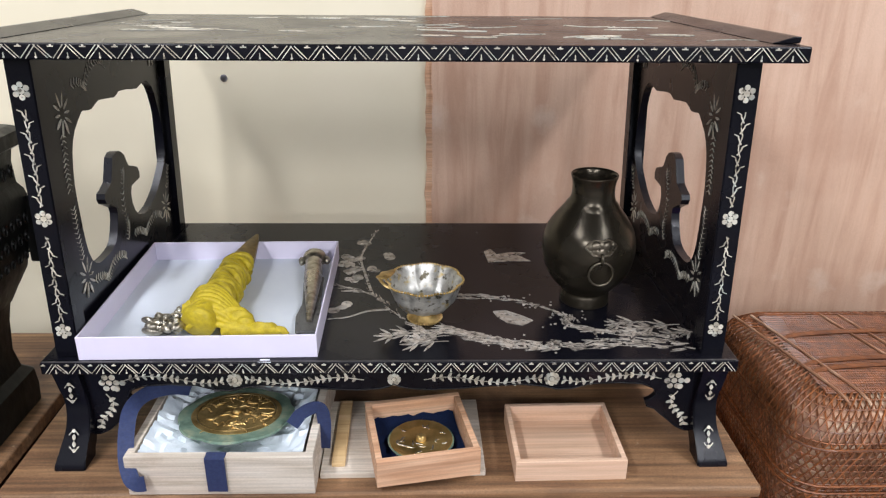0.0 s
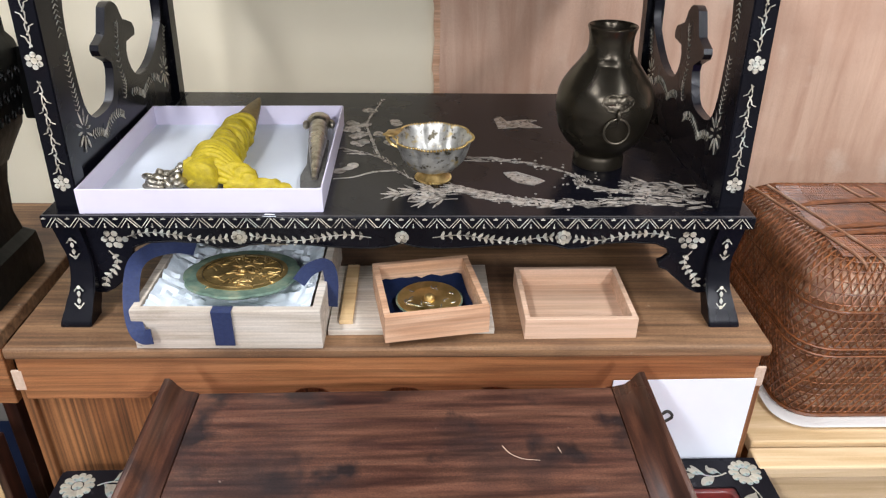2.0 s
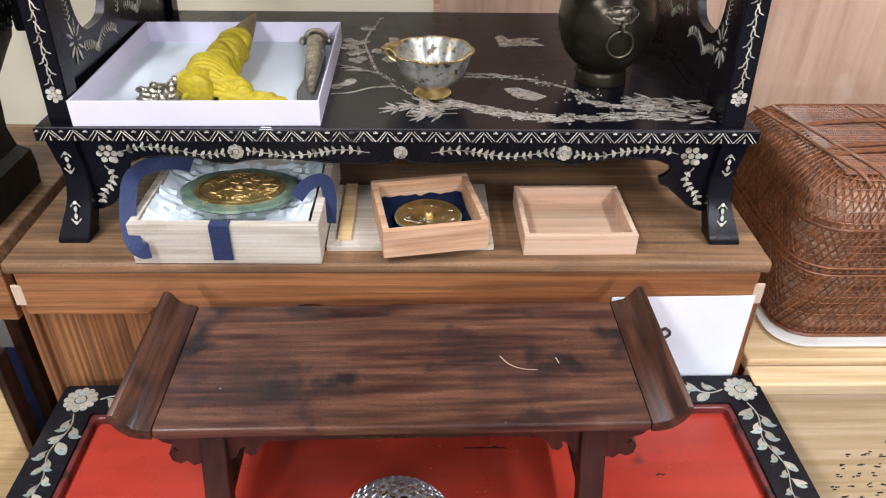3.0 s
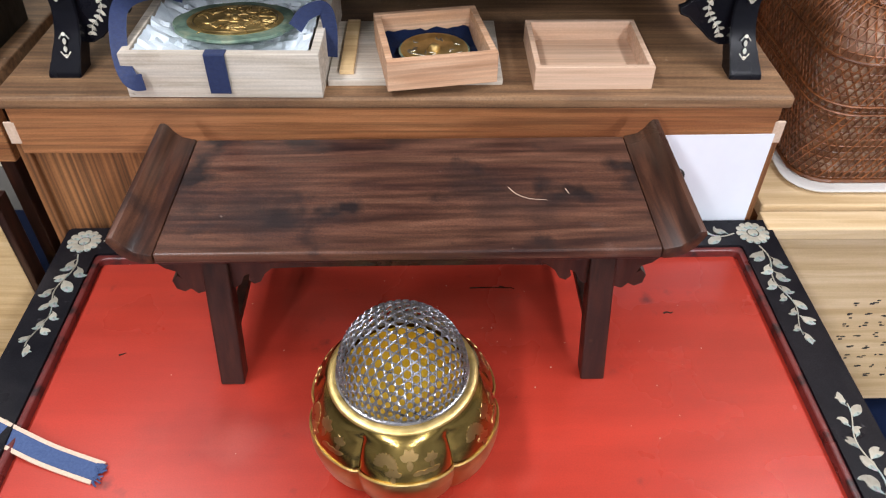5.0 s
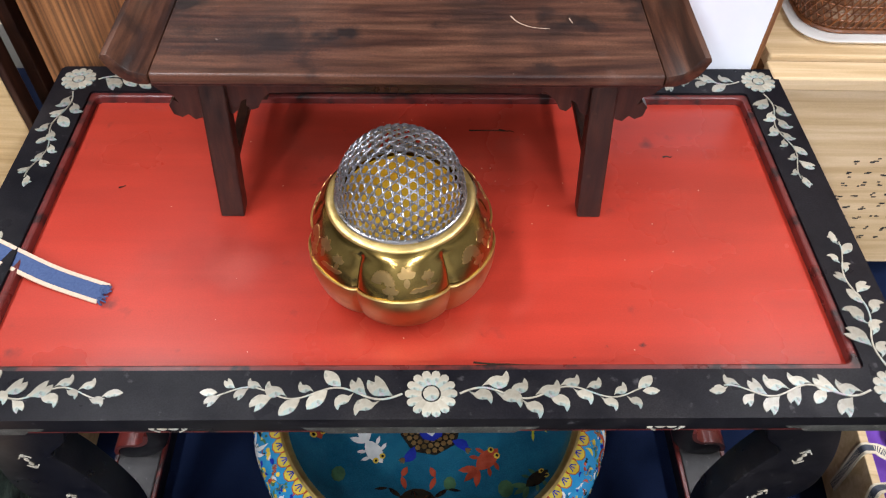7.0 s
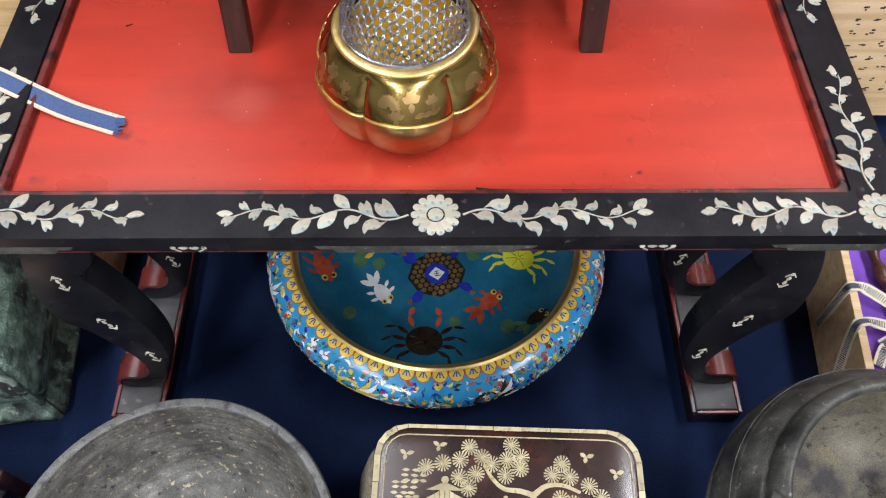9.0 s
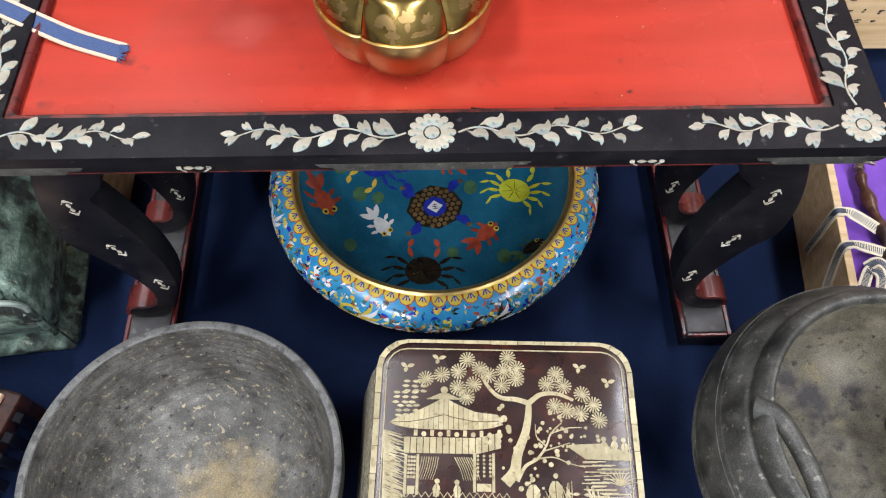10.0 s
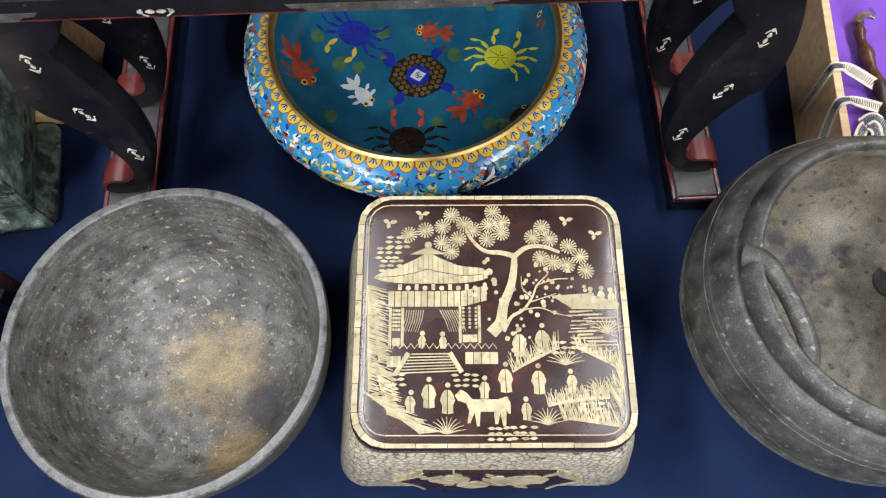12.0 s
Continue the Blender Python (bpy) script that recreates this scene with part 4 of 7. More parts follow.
cp = smooth_line([(0.14, 0.0), (0.145, 0.004), (0.175, 0.016), (0.215, 0.04), (0.244, 0.068), (0.2555, 0.09), (0.2545, 0.106), (0.244, 0.118), (0.229, 0.1245), (0.2145, 0.127)], 4)
part("outer_wall", lathe([(p[0], p[1]) for p in cp], 128, caps="first"), E_SKY, CB, "sky-blue enamel outside with clouds and flowers", smooth=60)
ci = smooth_line([(0.2105, 0.122), (0.2145, 0.11), (0.216, 0.095), (0.207, 0.068), (0.185, 0.045), (0.15, 0.034), (0.09, 0.0325), (0.002, 0.032)], 4)
part("inner_wall", lathe([(max(p[0], 0.001), p[1]) for p in ci], 128, caps="last"), ENAMEL, CB, "deep turquoise enamel inside", smooth=60)
part("rim", lathe([(0.216, 0.1258), (0.218, 0.1295), (0.2145, 0.132), (0.2095, 0.13), (0.2065, 0.1255), (0.209, 0.122)], 128, closed=True), CHASED, CB, "gilt rim", smooth=True)

BB = thing("bronze_basin", "wide grey patinated bronze basin", "basin", (-0.246, 0.028, 0.0))
bpz = smooth_line([(0.1, 0.0), (0.115, 0.004), (0.145, 0.03), (0.17, 0.075), (0.183, 0.125), (0.188, 0.17), (0.1895, 0.184), (0.187, 0.188)], 4)
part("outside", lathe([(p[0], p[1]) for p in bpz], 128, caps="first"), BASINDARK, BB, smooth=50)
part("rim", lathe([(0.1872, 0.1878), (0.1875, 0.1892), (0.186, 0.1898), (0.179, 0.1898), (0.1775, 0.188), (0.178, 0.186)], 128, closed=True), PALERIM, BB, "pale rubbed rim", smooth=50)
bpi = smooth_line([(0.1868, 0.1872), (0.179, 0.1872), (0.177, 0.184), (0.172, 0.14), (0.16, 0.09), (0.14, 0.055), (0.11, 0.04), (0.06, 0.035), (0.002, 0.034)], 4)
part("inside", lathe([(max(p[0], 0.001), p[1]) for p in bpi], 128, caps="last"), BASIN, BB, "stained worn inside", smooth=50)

PT = thing("bronze_cauldron", "round grey bronze cauldron on short feet with lug handles", "cauldron", (0.577, 0.063, 0.0))
pp = smooth_line([(0.11, 0.032), (0.15, 0.045), (0.185, 0.085), (0.204, 0.13), (0.209, 0.165), (0.2075, 0.19), (0.2018, 0.214)], 5)
part("belly", lathe([(p[0], p[1]) for p in pp], 144, caps="first"), BASINDARK, PT, smooth=50)
pr = smooth_line([(0.2016, 0.2142), (0.199, 0.2205), (0.1975, 0.2225), (0.1935, 0.231), (0.187, 0.241), (0.181, 0.2475), (0.1775, 0.2495), (0.1755, 0.252), (0.1757, 0.2575), (0.1735, 0.266), (0.168, 0.2735), (0.161, 0.2765), (0.1565, 0.2745), (0.1545, 0.266)], 3)
part("neck", lathe([(p[0], p[1]) for p in pr], 144, caps="none"), BASINDARK, PT, "rubbed smooth shoulder and rolled lip", smooth=70)
pin = smooth_line([(0.1546, 0.2662), (0.158, 0.245), (0.186, 0.2), (0.188, 0.15), (0.166, 0.085), (0.12, 0.055), (0.06, 0.048), (0.002, 0.047)], 5)
part("inside", lathe([(max(p[0], 0.001), p[1]) for p in pin], 144, caps="last"), POTIN, PT, "blotched brown inside", smooth=50)
for a in (194, 14):
    hd = smooth_line([(0.158, -0.068, 0.262), (0.15, -0.061, 0.267), (0.141, -0.046, 0.269), (0.136, -0.015, 0.269), (0.135, 0.015, 0.269), (0.137, 0.042, 0.268), (0.143, 0.058, 0.264), (0.151, 0.064, 0.258)], 5)
    wide = [0.0102 + 0.004 * abs(2 * i / (len(hd) - 1) - 1) ** 2 + 0.0012 * noise.noise(Vector((i * 0.4, a, 0))) for i in range(len(hd))]
    o = part("lug_handle", sweep(hd, wide, 12, up=(1, 0, 0)), BASINDARK, PT, "thick bar handle set across the lip", smooth=60)
    o.matrix_basis = pose(0, 0, 0, 0, 0, a)
for rz, zz in ((0.2042, 0.13), (0.2066, 0.139), (0.208, 0.148), (0.2088, 0.157), (0.2018, 0.2135)):
    part("raised_line", sweep([(rz * math.cos(TAU * i / 96), rz * math.sin(TAU * i / 96), zz) for i in range(97)], 0.001, 6, ends=False), BASINDARK, PT, "thin raised line", smooth=True)
for a in (150, 270, 30):
    o = part("foot", lathe([(0.03, 0.0), (0.026, 0.01), (0.018, 0.03), (0.024, 0.06)], 20), BASINDARK, PT, "short stubby foot", smooth=True)
    o.matrix_basis = pose(0, 0, 0, 0, 0, a) @ pose(0.13, 0, 0)

MB = thing("shell_inlaid_box", "dark lacquer box covered in cream shell inlay", "box", (0.127, 0.0265, 0.0), -0.4)
BOXW, BOXD = 0.1445, 0.138


def box_ring(z, g, r):
    return [(x, y, z) for x, y in rounded(-BOXW - g, BOXW + g, -BOXD - 0.62 * g, BOXD + 0.62 * g, r, 8)]


def loft(rows, cap=True):
    bm = bmesh.new()
    rings = [[bm.verts.new(p) for p in row] for row in rows]
    n = len(rings[0])
    for a, b in zip(rings, rings[1:]):
        for i in range(n):
            bm.faces.new((a[i], a[(i + 1) % n], b[(i + 1) % n], b[i]))
    if cap:
        bm.faces.new(rings[0])
        bm.faces.new(rings[-1])
    return bm


part("body", loft([box_ring(z, g, 0.035) for z, g in ((0.012, 0.016), (0.02, 0.023), (0.035, 0.029), (0.06, 0.036), (0.17, 0.018), (0.195, 0.0125), (0.215, 0.006), (0.226, 0.002))]), MOSAIC, MB, "swelling body covered in fine shell mosaic", smooth=50)
part("lid", loft([box_ring(z, g, 0.034) for z, g in ((0.228, 0.002), (0.23, 0.0035), (0.252, 0.0025), (0.258, 0.0005), (0.2605, -0.003), (0.262, -0.008))]), TURTLE, MB, "lid with a garden pavilion scene in shell", smooth=50)
part("base_rim", loft([box_ring(z, g, 0.035) for z, g in ((0.0, 0.0), (0.002, 0.004), (0.0119, 0.008))]), BLACK, MB)

# ---------- boxes on the chest, under the stand ----------
CT = 0.657
K1 = thing("mirror_box", "open pale paulownia box tied with navy ribbon", "box", (-0.219, 0.93, CT), 0.4)
open_box(0.236, 0.228, 0.058, 0.011, 0.006, KIRI, K1)
M1 = thing("bronze_mirror", "round gilt bronze mirror with green lobed edge lying in tissue", "mirror", (-0.219, 0.916, CT + 0.047), 0, tilt=(-7.5, 1))
M1.matrix_basis = M1.matrix_basis @ Matrix.Diagonal((0.97, 0.97, 1, 1))
K2 = thing("paulownia_board", "flat pale paulownia board lying under a small box", "board", (0.012, 0.93, CT), 1.5)
part("board", box(-0.112, 0.106, -0.082, 0.082, 0.0, 0.009, 0.001), KIRI, K2)
part("batten", box(-0.098, -0.08, -0.07, 0.075, 0.0092, 0.015, 0.001), OCHRE, K2, "darker wooden batten")
K3 = thing("small_mirror_box", "small open cypress box lined with navy cloth", "box", (0.033, 0.895, CT + 0.0095), 11)
open_box(0.136, 0.135, 0.04, 0.0085, 0.005, HINOKI, K3)
M2 = thing("small_bronze_mirror", "small round gilt bronze mirror with a central knob", "mirror", (0.034, 0.894, CT + 0.0215), 0, tilt=(-1.5, 0))
K4 = thing("empty_wooden_box", "shallow empty pale cypress box", "box", (0.23, 0.907, CT), 1.5)
open_box(0.147, 0.132, 0.031, 0.007, 0.005, HINOKIPALE, K4)

# ---------- outlines of the inlays, in metres on their own surfaces ----------
BIRDS = [(-0.1108, 0.1132), (-0.0749, 0.1235), (0.0852, 0.1156), (0.1163, 0.0988)]
ROSETTES = [(-0.0887, 0.0994), (-0.0707, 0.1045), (-0.0518, 0.1086), (-0.0419, 0.1227), (-0.0278, 0.1118), (-0.0177, 0.1049), (-0.0526, 0.0896), (-0.0347, 0.0938), (-0.0426, 0.0787), (0.0041, 0.126), (0.0142, 0.1131), (-0.0008, 0.11), (0.0133, 0.1011), (-0.0026, 0.093), (0.0583, 0.1074), (0.0473, 0.0953), (0.0663, 0.0935), (0.0864, 0.0846), (0.0555, 0.0704), (0.0685, 0.0655), (0.0836, 0.0626), (0.0985, 0.0727), (0.1036, 0.0557)]
TRUNK = [(-0.0009, -0.014), (0.009, -0.0019), (0.0129, 0.0171), (0.0217, 0.0392), (0.0256, 0.0592), (0.0265, 0.0732)]
LIMB_A = [(0.0265, 0.0732), (0.0125, 0.0771), (-0.0046, 0.079), (-0.0166, 0.0889), (-0.0257, 0.1028)]
LIMB_B = [(0.0265, 0.0732), (0.0404, 0.0833), (0.0584, 0.0844), (0.0765, 0.0775)]
PLUM = [(0.021, -0.0019), (0.0339, 0.0142), (0.0498, 0.0293), (0.0657, 0.0425)]
ROOF_A = [(-0.0676, 0.0815), (-0.0565, 0.0716), (-0.0334, 0.0618), (-0.0064, 0.059), (-0.0024, 0.051), (-0.0133, 0.0419), (-0.0683, 0.0415), (-0.1163, 0.0422), (-0.1273, 0.0481), (-0.1214, 0.0532), (-0.1024, 0.0593), (-0.0805, 0.0704)]
WALLS = [(-0.1091, 0.0142), (-0.0931, 0.0144), (-0.0938, -0.0267), (-0.1088, -0.0278), (-0.0351, 0.0168), (-0.0131, 0.0169), (-0.0118, -0.0221), (-0.0338, -0.0242)]
STEPS = [(-0.0878, -0.0346), (-0.0448, -0.0343), (-0.0326, -0.0552), (-0.1016, -0.0577)]
FIGURES = [(-0.0739, -0.0215), (-0.0518, -0.0224), (-0.0854, -0.0866), (-0.0665, -0.0775), (-0.0474, -0.0833), (-0.0095, -0.0721), (0.0124, -0.0619), (0.0464, -0.0637), (0.0327, -0.0938), (0.0282, -0.0248), (0.0521, -0.0206), (0.0805, -0.0654), (0.1068, 0.0267), (0.1178, 0.0278), (0.1288, 0.0259)]
HORSE = [(-0.04, -0.079), (-0.034, -0.073), (-0.028, -0.076), (-0.022, -0.083), (0.004, -0.083), (0.013, -0.08), (0.0165, -0.086), (0.0165, -0.098), (0.0135, -0.097), (0.0125, -0.092), (0.0115, -0.11), (0.0085, -0.11), (0.006, -0.0975), (0.0035, -0.108), (0.0005, -0.108), (-0.0005, -0.0955), (-0.014, -0.0955), (-0.015, -0.11), (-0.018, -0.11), (-0.02, -0.0965), (-0.0245, -0.107), (-0.0275, -0.107), (-0.0255, -0.0945), (-0.0285, -0.087), (-0.037, -0.084)]
TUFTS = [(-0.0482, -0.1173), (0.0538, -0.1086), (0.1095, -0.0772), (0.1211, -0.0142), (0.0753, -0.0475)]
SHORE = [(0.0648, 0.0275), (0.1018, 0.0297), (0.1359, 0.0199), (0.1349, 0.0119), (0.0859, 0.0126)]
PINE_TRUNK = [(0.3982, 0.0175), (0.3222, 0.0262), (0.2292, 0.018), (0.1762, 0.0185), (0.1393, 0.0338), (0.1014, 0.0501), (0.0715, 0.0624), (0.0363, 0.0347)]
PINE_LIMB = [(0.4013, 0.0355), (0.3364, 0.0481), (0.2835, 0.0595), (0.2467, 0.0759), (0.2439, 0.1019), (0.2032, 0.1372), (0.1504, 0.1607), (0.0995, 0.1661)]
PLUM_LIMB = [(0.0553, 0.0375), (0.0355, 0.0617), (-0.001, 0.112), (-0.0385, 0.1723), (-0.0923, 0.2008)]
PLUM_TWIG = [(-0.0099, 0.1241), (-0.043, 0.1174), (-0.0701, 0.0996), (-0.0972, 0.0939)]
PLUM_TWIG_B = [(-0.0385, 0.1723), (-0.0529, 0.2375), (-0.0672, 0.3176), (-0.0534, 0.4075), (-0.0472, 0.4354)]
BLOSSOMS = [(-0.0914, 0.2938), (-0.0703, 0.3056), (-0.0617, 0.3756), (-0.0183, 0.3152), (-0.067, 0.2336), (-0.0457, 0.2644), (-0.0849, 0.1277), (-0.0239, 0.2382), (-0.0807, 0.2597)]
TORTOISE = [(0.14, 0.1168), (0.159, 0.1196), (0.1819, 0.1024), (0.1958, 0.0883), (0.1786, 0.0734), (0.1577, 0.0816), (0.1449, 0.0987)]
BIRD = [(0.143, 0.3398), (0.1551, 0.3517), (0.1648, 0.3246), (0.1988, 0.3243), (0.2196, 0.2981), (0.1816, 0.2984), (0.1466, 0.2937)]
BAMBOO = [(-0.0066, 0.0461), (0.0323, 0.0377), (0.0165, 0.0539), (0.0282, 0.0228), (0.3117, 0.0763), (0.3315, 0.0591), (0.3566, 0.0679), (0.3834, 0.0477)]
POND = [(0.001, -0.012), (0.132, 0.021), (0.017, 0.073), (0.086, -0.058), (-0.083, -0.05), (-0.178, -0.011), (-0.102, 0.07), (-0.015, -0.13), (0.203, 0.069), (0.157, -0.09)]
PADS = [(-0.123, 0.011), (-0.093, 0.004), (-0.055, 0.068), (0.059, 0.027), (0.031, -0.097), (0.112, -0.103), (-0.132, -0.087)]


# ---------- inlay tools ----------
lift = random.Random(2)


def put(bm, poly, m, h=0.0005):
    """One flat shell piece: a 2D outline raised a little from the surface m."""
    h += 0.00035 * lift.random()
    top = [bm.verts.new(m @ Vector((u, v, h))) for u, v in poly]
    low = [bm.verts.new(m @ Vector((u, v, -0.0004))) for u, v in poly]
    bm.faces.new(top)
    n = len(poly)
    for i in range(n):
        bm.faces.new((low[i], low[(i + 1) % n], top[(i + 1) % n], top[i]))


def leaf(u, v, ang, size, width, n=5, bend=0.0):
    c, s = math.cos(ang), math.sin(ang)
    pts = []
    for k in range(2 * n):
        t = k / n if k <= n else 2 - k / n
        y = (1 if k <= n else -1) * width / 2 * math.sin(math.pi * min(max(t, 0.0), 1.0)) ** 0.8 + bend * size * math.sin(math.pi * t)
        pts.append((u + c * size * t - s * y, v + s * size * t + c * y))
    return pts


def disc(u, v, r, n=8, sq=1.0):
    return [(u + r * math.cos(TAU * k / n), v + sq * r * math.sin(TAU * k / n)) for k in range(n)]


def stroke(pts, w0, w1=None, n=4):
    line = smooth_line([(p[0], p[1], 0) for p in pts], n)
    w1 = w0 if w1 is None else w1
    a, b = [], []
    for i, p in enumerate(line):
        d = (line[min(i + 1, len(line) - 1)] - line[max(i - 1, 0)]).normalized()
        w = w0 + (w1 - w0) * i / (len(line) - 1)
        a.append((p.x - d.y * w / 2, p.y + d.x * w / 2))
        b.append((p.x + d.y * w / 2, p.y - d.x * w / 2))
    return a + b[::-1]


def petal(u, v, ang, r0, r1, w):
    c, s = math.cos(ang), math.sin(ang)
    rows = [(r0, w * 0.28), (r0 + (r1 - r0) * 0.55, w * 0.5), (r0 + (r1 - r0) * 0.85, w * 0.46), (r1, w * 0.2)]
    pts = [(r, q) for r, q in rows] + [(r, -q) for r, q in rows[::-1]]
    return [(u + c * r - s * q, v + s * r + c * q) for r, q in pts]


def daisy(bm, m, u, v, r, n, rc=0.32):
    for k in range(n):
        put(bm, petal(u, v, TAU * k / n, r * (rc + 0.05), r, TAU * r * 0.78 / n), m)
    put(bm, disc(u, v, r * rc, 10), m, 0.0008)


def bead_flower(bm, m, u, v, r, n=6):
    put(bm, disc(u, v, r * 0.36), m)
    for k in range(n):
        a = TAU * (k + 0.5) / n
        put(bm, disc(u + r * 0.68 * math.cos(a), v + r * 0.68 * math.sin(a), r * 0.33), m)


def hook_leaf(bm, m, u, v, ang, size, side):
    """A plump curling leaf with a short stalk, as cut from shell."""
    c, s = math.cos(ang), math.sin(ang)
    kind = rng.random()
    wob = rng.uniform(0.85, 1.15) * size
    if kind < 0.55:
        q = [(0.0, 0.0), (0.25, 0.1), (0.36, 0.46), (0.7, 0.6), (1.0, 0.34), (1.08, 0.0), (0.84, 0.12), (0.68, -0.04), (0.45, -0.12), (0.25, -0.06)]
    elif kind < 0.8:
        q = [(0.0, 0.0), (0.26, 0.26), (0.52, 0.5), (0.9, 0.42), (1.1, 0.1), (0.84, 0.02), (1.02, -0.26), (0.7, -0.3), (0.4, -0.18), (0.2, -0.06)]
    else:
        q = [(0.0, 0.0), (0.16, 0.2), (0.46, 0.42), (0.85, 0.34), (1.1, 0.02), (0.8, -0.24), (0.5, -0.3), (0.2, -0.16)]
    pts = smooth_line([(x * wob, y * side * wob * 0.82, 0) for x, y in q + q[:1]], 2)[:-1]
    put(bm, [(u + c * p.x - s * p.y, v + s * p.x + c * p.y) for p in pts], m)


def spray(bm, m, p0, p1, pairs, amp, leafsize):
    """A wavy stem from p0 to p1 with curling leaves on both sides."""
    p0, p1 = Vector((*p0, 0)), Vector((*p1, 0))
    d = p1 - p0
    ln, dn = d.length, d.normalized()
    nrm = Vector((-dn.y, dn.x, 0))
    a0 = math.atan2(dn.y, dn.x)
    wave = [p0 + d * (k / 24) + nrm * amp * math.sin(k / 24 * pairs * math.pi * 0.6) for k in range(25)]
    put(bm, stroke([(p.x, p.y) for p in wave], 0.0019, 0.0011, 2), m)
    for k in range(pairs * 2):
        t = (k + 0.7) / (pairs * 2)
        sd = 1 if k % 2 else -1
        b = p0 + d * t + nrm * amp * math.sin(t * pairs * math.pi * 0.6)
        sz = leafsize * (1.1 - 0.45 * t) * rng.uniform(0.85, 1.15)
        hook_leaf(bm, m, b.x + sd * nrm.x * 0.0015, b.y + sd * nrm.y * 0.0015, a0 + sd * rng.uniform(0.55, 0.95), sz, -sd)
    put(bm, leaf(p1.x, p1.y, a0, leafsize * 0.7, leafsize * 0.34), m)


def vine(bm, m, pts, step, lw, ll, amp=0.0):
    """A thin stem with small paired leaves."""
    line = smooth_line([(p[0], p[1], 0) for p in pts], 10)
    put(bm, stroke([(p.x, p.y) for p in line[::3]], lw * 0.24, lw * 0.2, 2), m)
    run, k = 0.0, 0
    for a, b in zip(line, line[1:]):
        run += (b - a).length
        if run > step:
            run, k = 0.0, k + 1
            d = math.atan2(b.y - a.y, b.x - a.x)
            for sd in ((1, -1) if amp == 0 else ((1,) if k % 2 else (-1,))):
                put(bm, leaf(b.x, b.y, d + sd * 0.9, ll * rng.uniform(0.8, 1.15), lw, 4, -0.12 * sd), m)


def bow(bm, m, u, v, r, ang=0.0):
    """Bead, two petals and a bead: the small knot motif of the legs."""
    c, s = math.cos(ang), math.sin(ang)
    t = lambda x, y: (u + c * x - s * y, v + s * x + c * y)
    shapes = []
    for e in (1, -1):
        shapes += [disc(0, e * 0.86 * r, r * 0.16), leaf(0, e * 0.02 * r, e * math.pi / 2, r * 0.56, r * 0.3)]
        shapes += [stroke([(h * 0.1 * r, e * 0.84 * r), (h * 0.24 * r, e * 0.72 * r), (h * 0.4 * r, e * 0.5 * r)], r * 0.07, r * 0.09) for h in (1, -1)]
    for q in shapes:
        put(bm, [t(x, y) for x, y in q], m)


def zigzag(width, h, n, m):
    bm = bmesh.new()
    p = width / n
    for k in range(n):
        x = -width / 2 + k * p
        j = lambda: rng.uniform(-0.0004, 0.0004)
        for a, b in (((x + 0.06 * p, 0.12 * h), (x + 0.42 * p, 0.9 * h)), ((x + 0.2 * p, 0.1 * h), (x + 0.55 * p, 0.88 * h)),
                     ((x + 0.5 * p, 0.9 * h), (x + 0.9 * p, 0.12 * h)), ((x + 0.64 * p, 0.9 * h), (x + 1.02 * p, 0.14 * h))):
            put(bm, stroke([(a[0] + j(), a[1] + j()), (b[0] + j(), b[1])], 0.0008, 0.001, 1), m)
        put(bm, disc(x + 0.53 * p, 0.17 * h, 0.0014, 5), m)
        put(bm, stroke([(x + 0.53 * p, 0.2 * h), (x + 0.53 * p, 0.45 * h)], 0.0009, 0.0009, 1), m)
        put(bm, disc(x + 0.03 * p, 0.86 * h, 0.0013, 5), m)
        put(bm, stroke([(x - 0.07 * p, 0.8 * h), (x + 0.12 * p, 0.8 * h)], 0.0012, 0.0012, 1), m)
    return bm


def pieces(name, bm, material, parent, label=""):
    """Every separate piece of a bmesh as an object of its own."""
    seen = set()
    for v0 in list(bm.verts):
        if v0 in seen:
            continue
        todo, isle = [v0], []
        seen.add(v0)
        while todo:
            v = todo.pop()
            isle.append(v)
            for e in v.link_edges:
                o = e.other_vert(v)
                if o not in seen:
                    seen.add(o)
                    todo.append(o)
        b = bmesh.new()
        mid = sum((v.co for v in isle), Vector()) / len(isle)
        own = {v: b.verts.new(v.co - mid) for v in isle}
        for f in {f for v in isle for f in v.link_faces}:
            b.faces.new([own[v] for v in f.verts])
        part(name, b, material, parent, label).location = mid
    bm.free()


FRONT = lambda y: Matrix.Translation((0, y, 0)) @ Matrix.Rotation(radians(90), 4, "X")
FLAT = lambda z: Matrix.Translation((0, 0, z))

# ---------- inlay of the display stand ----------
tb = ST.children[[c.name.startswith("top_board") for c in ST.children].index(True)]
shelf = [c for c in ST.children if c.name.startswith("shelf")][0]
apron = ST.children[[c.name.startswith("front_apron") for c in ST.children].index(True)]
part("edge_inlay", zigzag(0.915, 0.018, 27, FRONT(-0.0302)), PEARL, tb, "white zigzag shell inlay", kind="stuff")
part("edge_inlay", zigzag(0.89, 0.017, 30, FRONT(-0.0222) @ Matrix.Translation((0, 0.138, 0))), PEARL, shelf, "white zigzag shell inlay", kind="stuff")
posts = [c for c in ST.children if c.name.startswith("post")][:2]
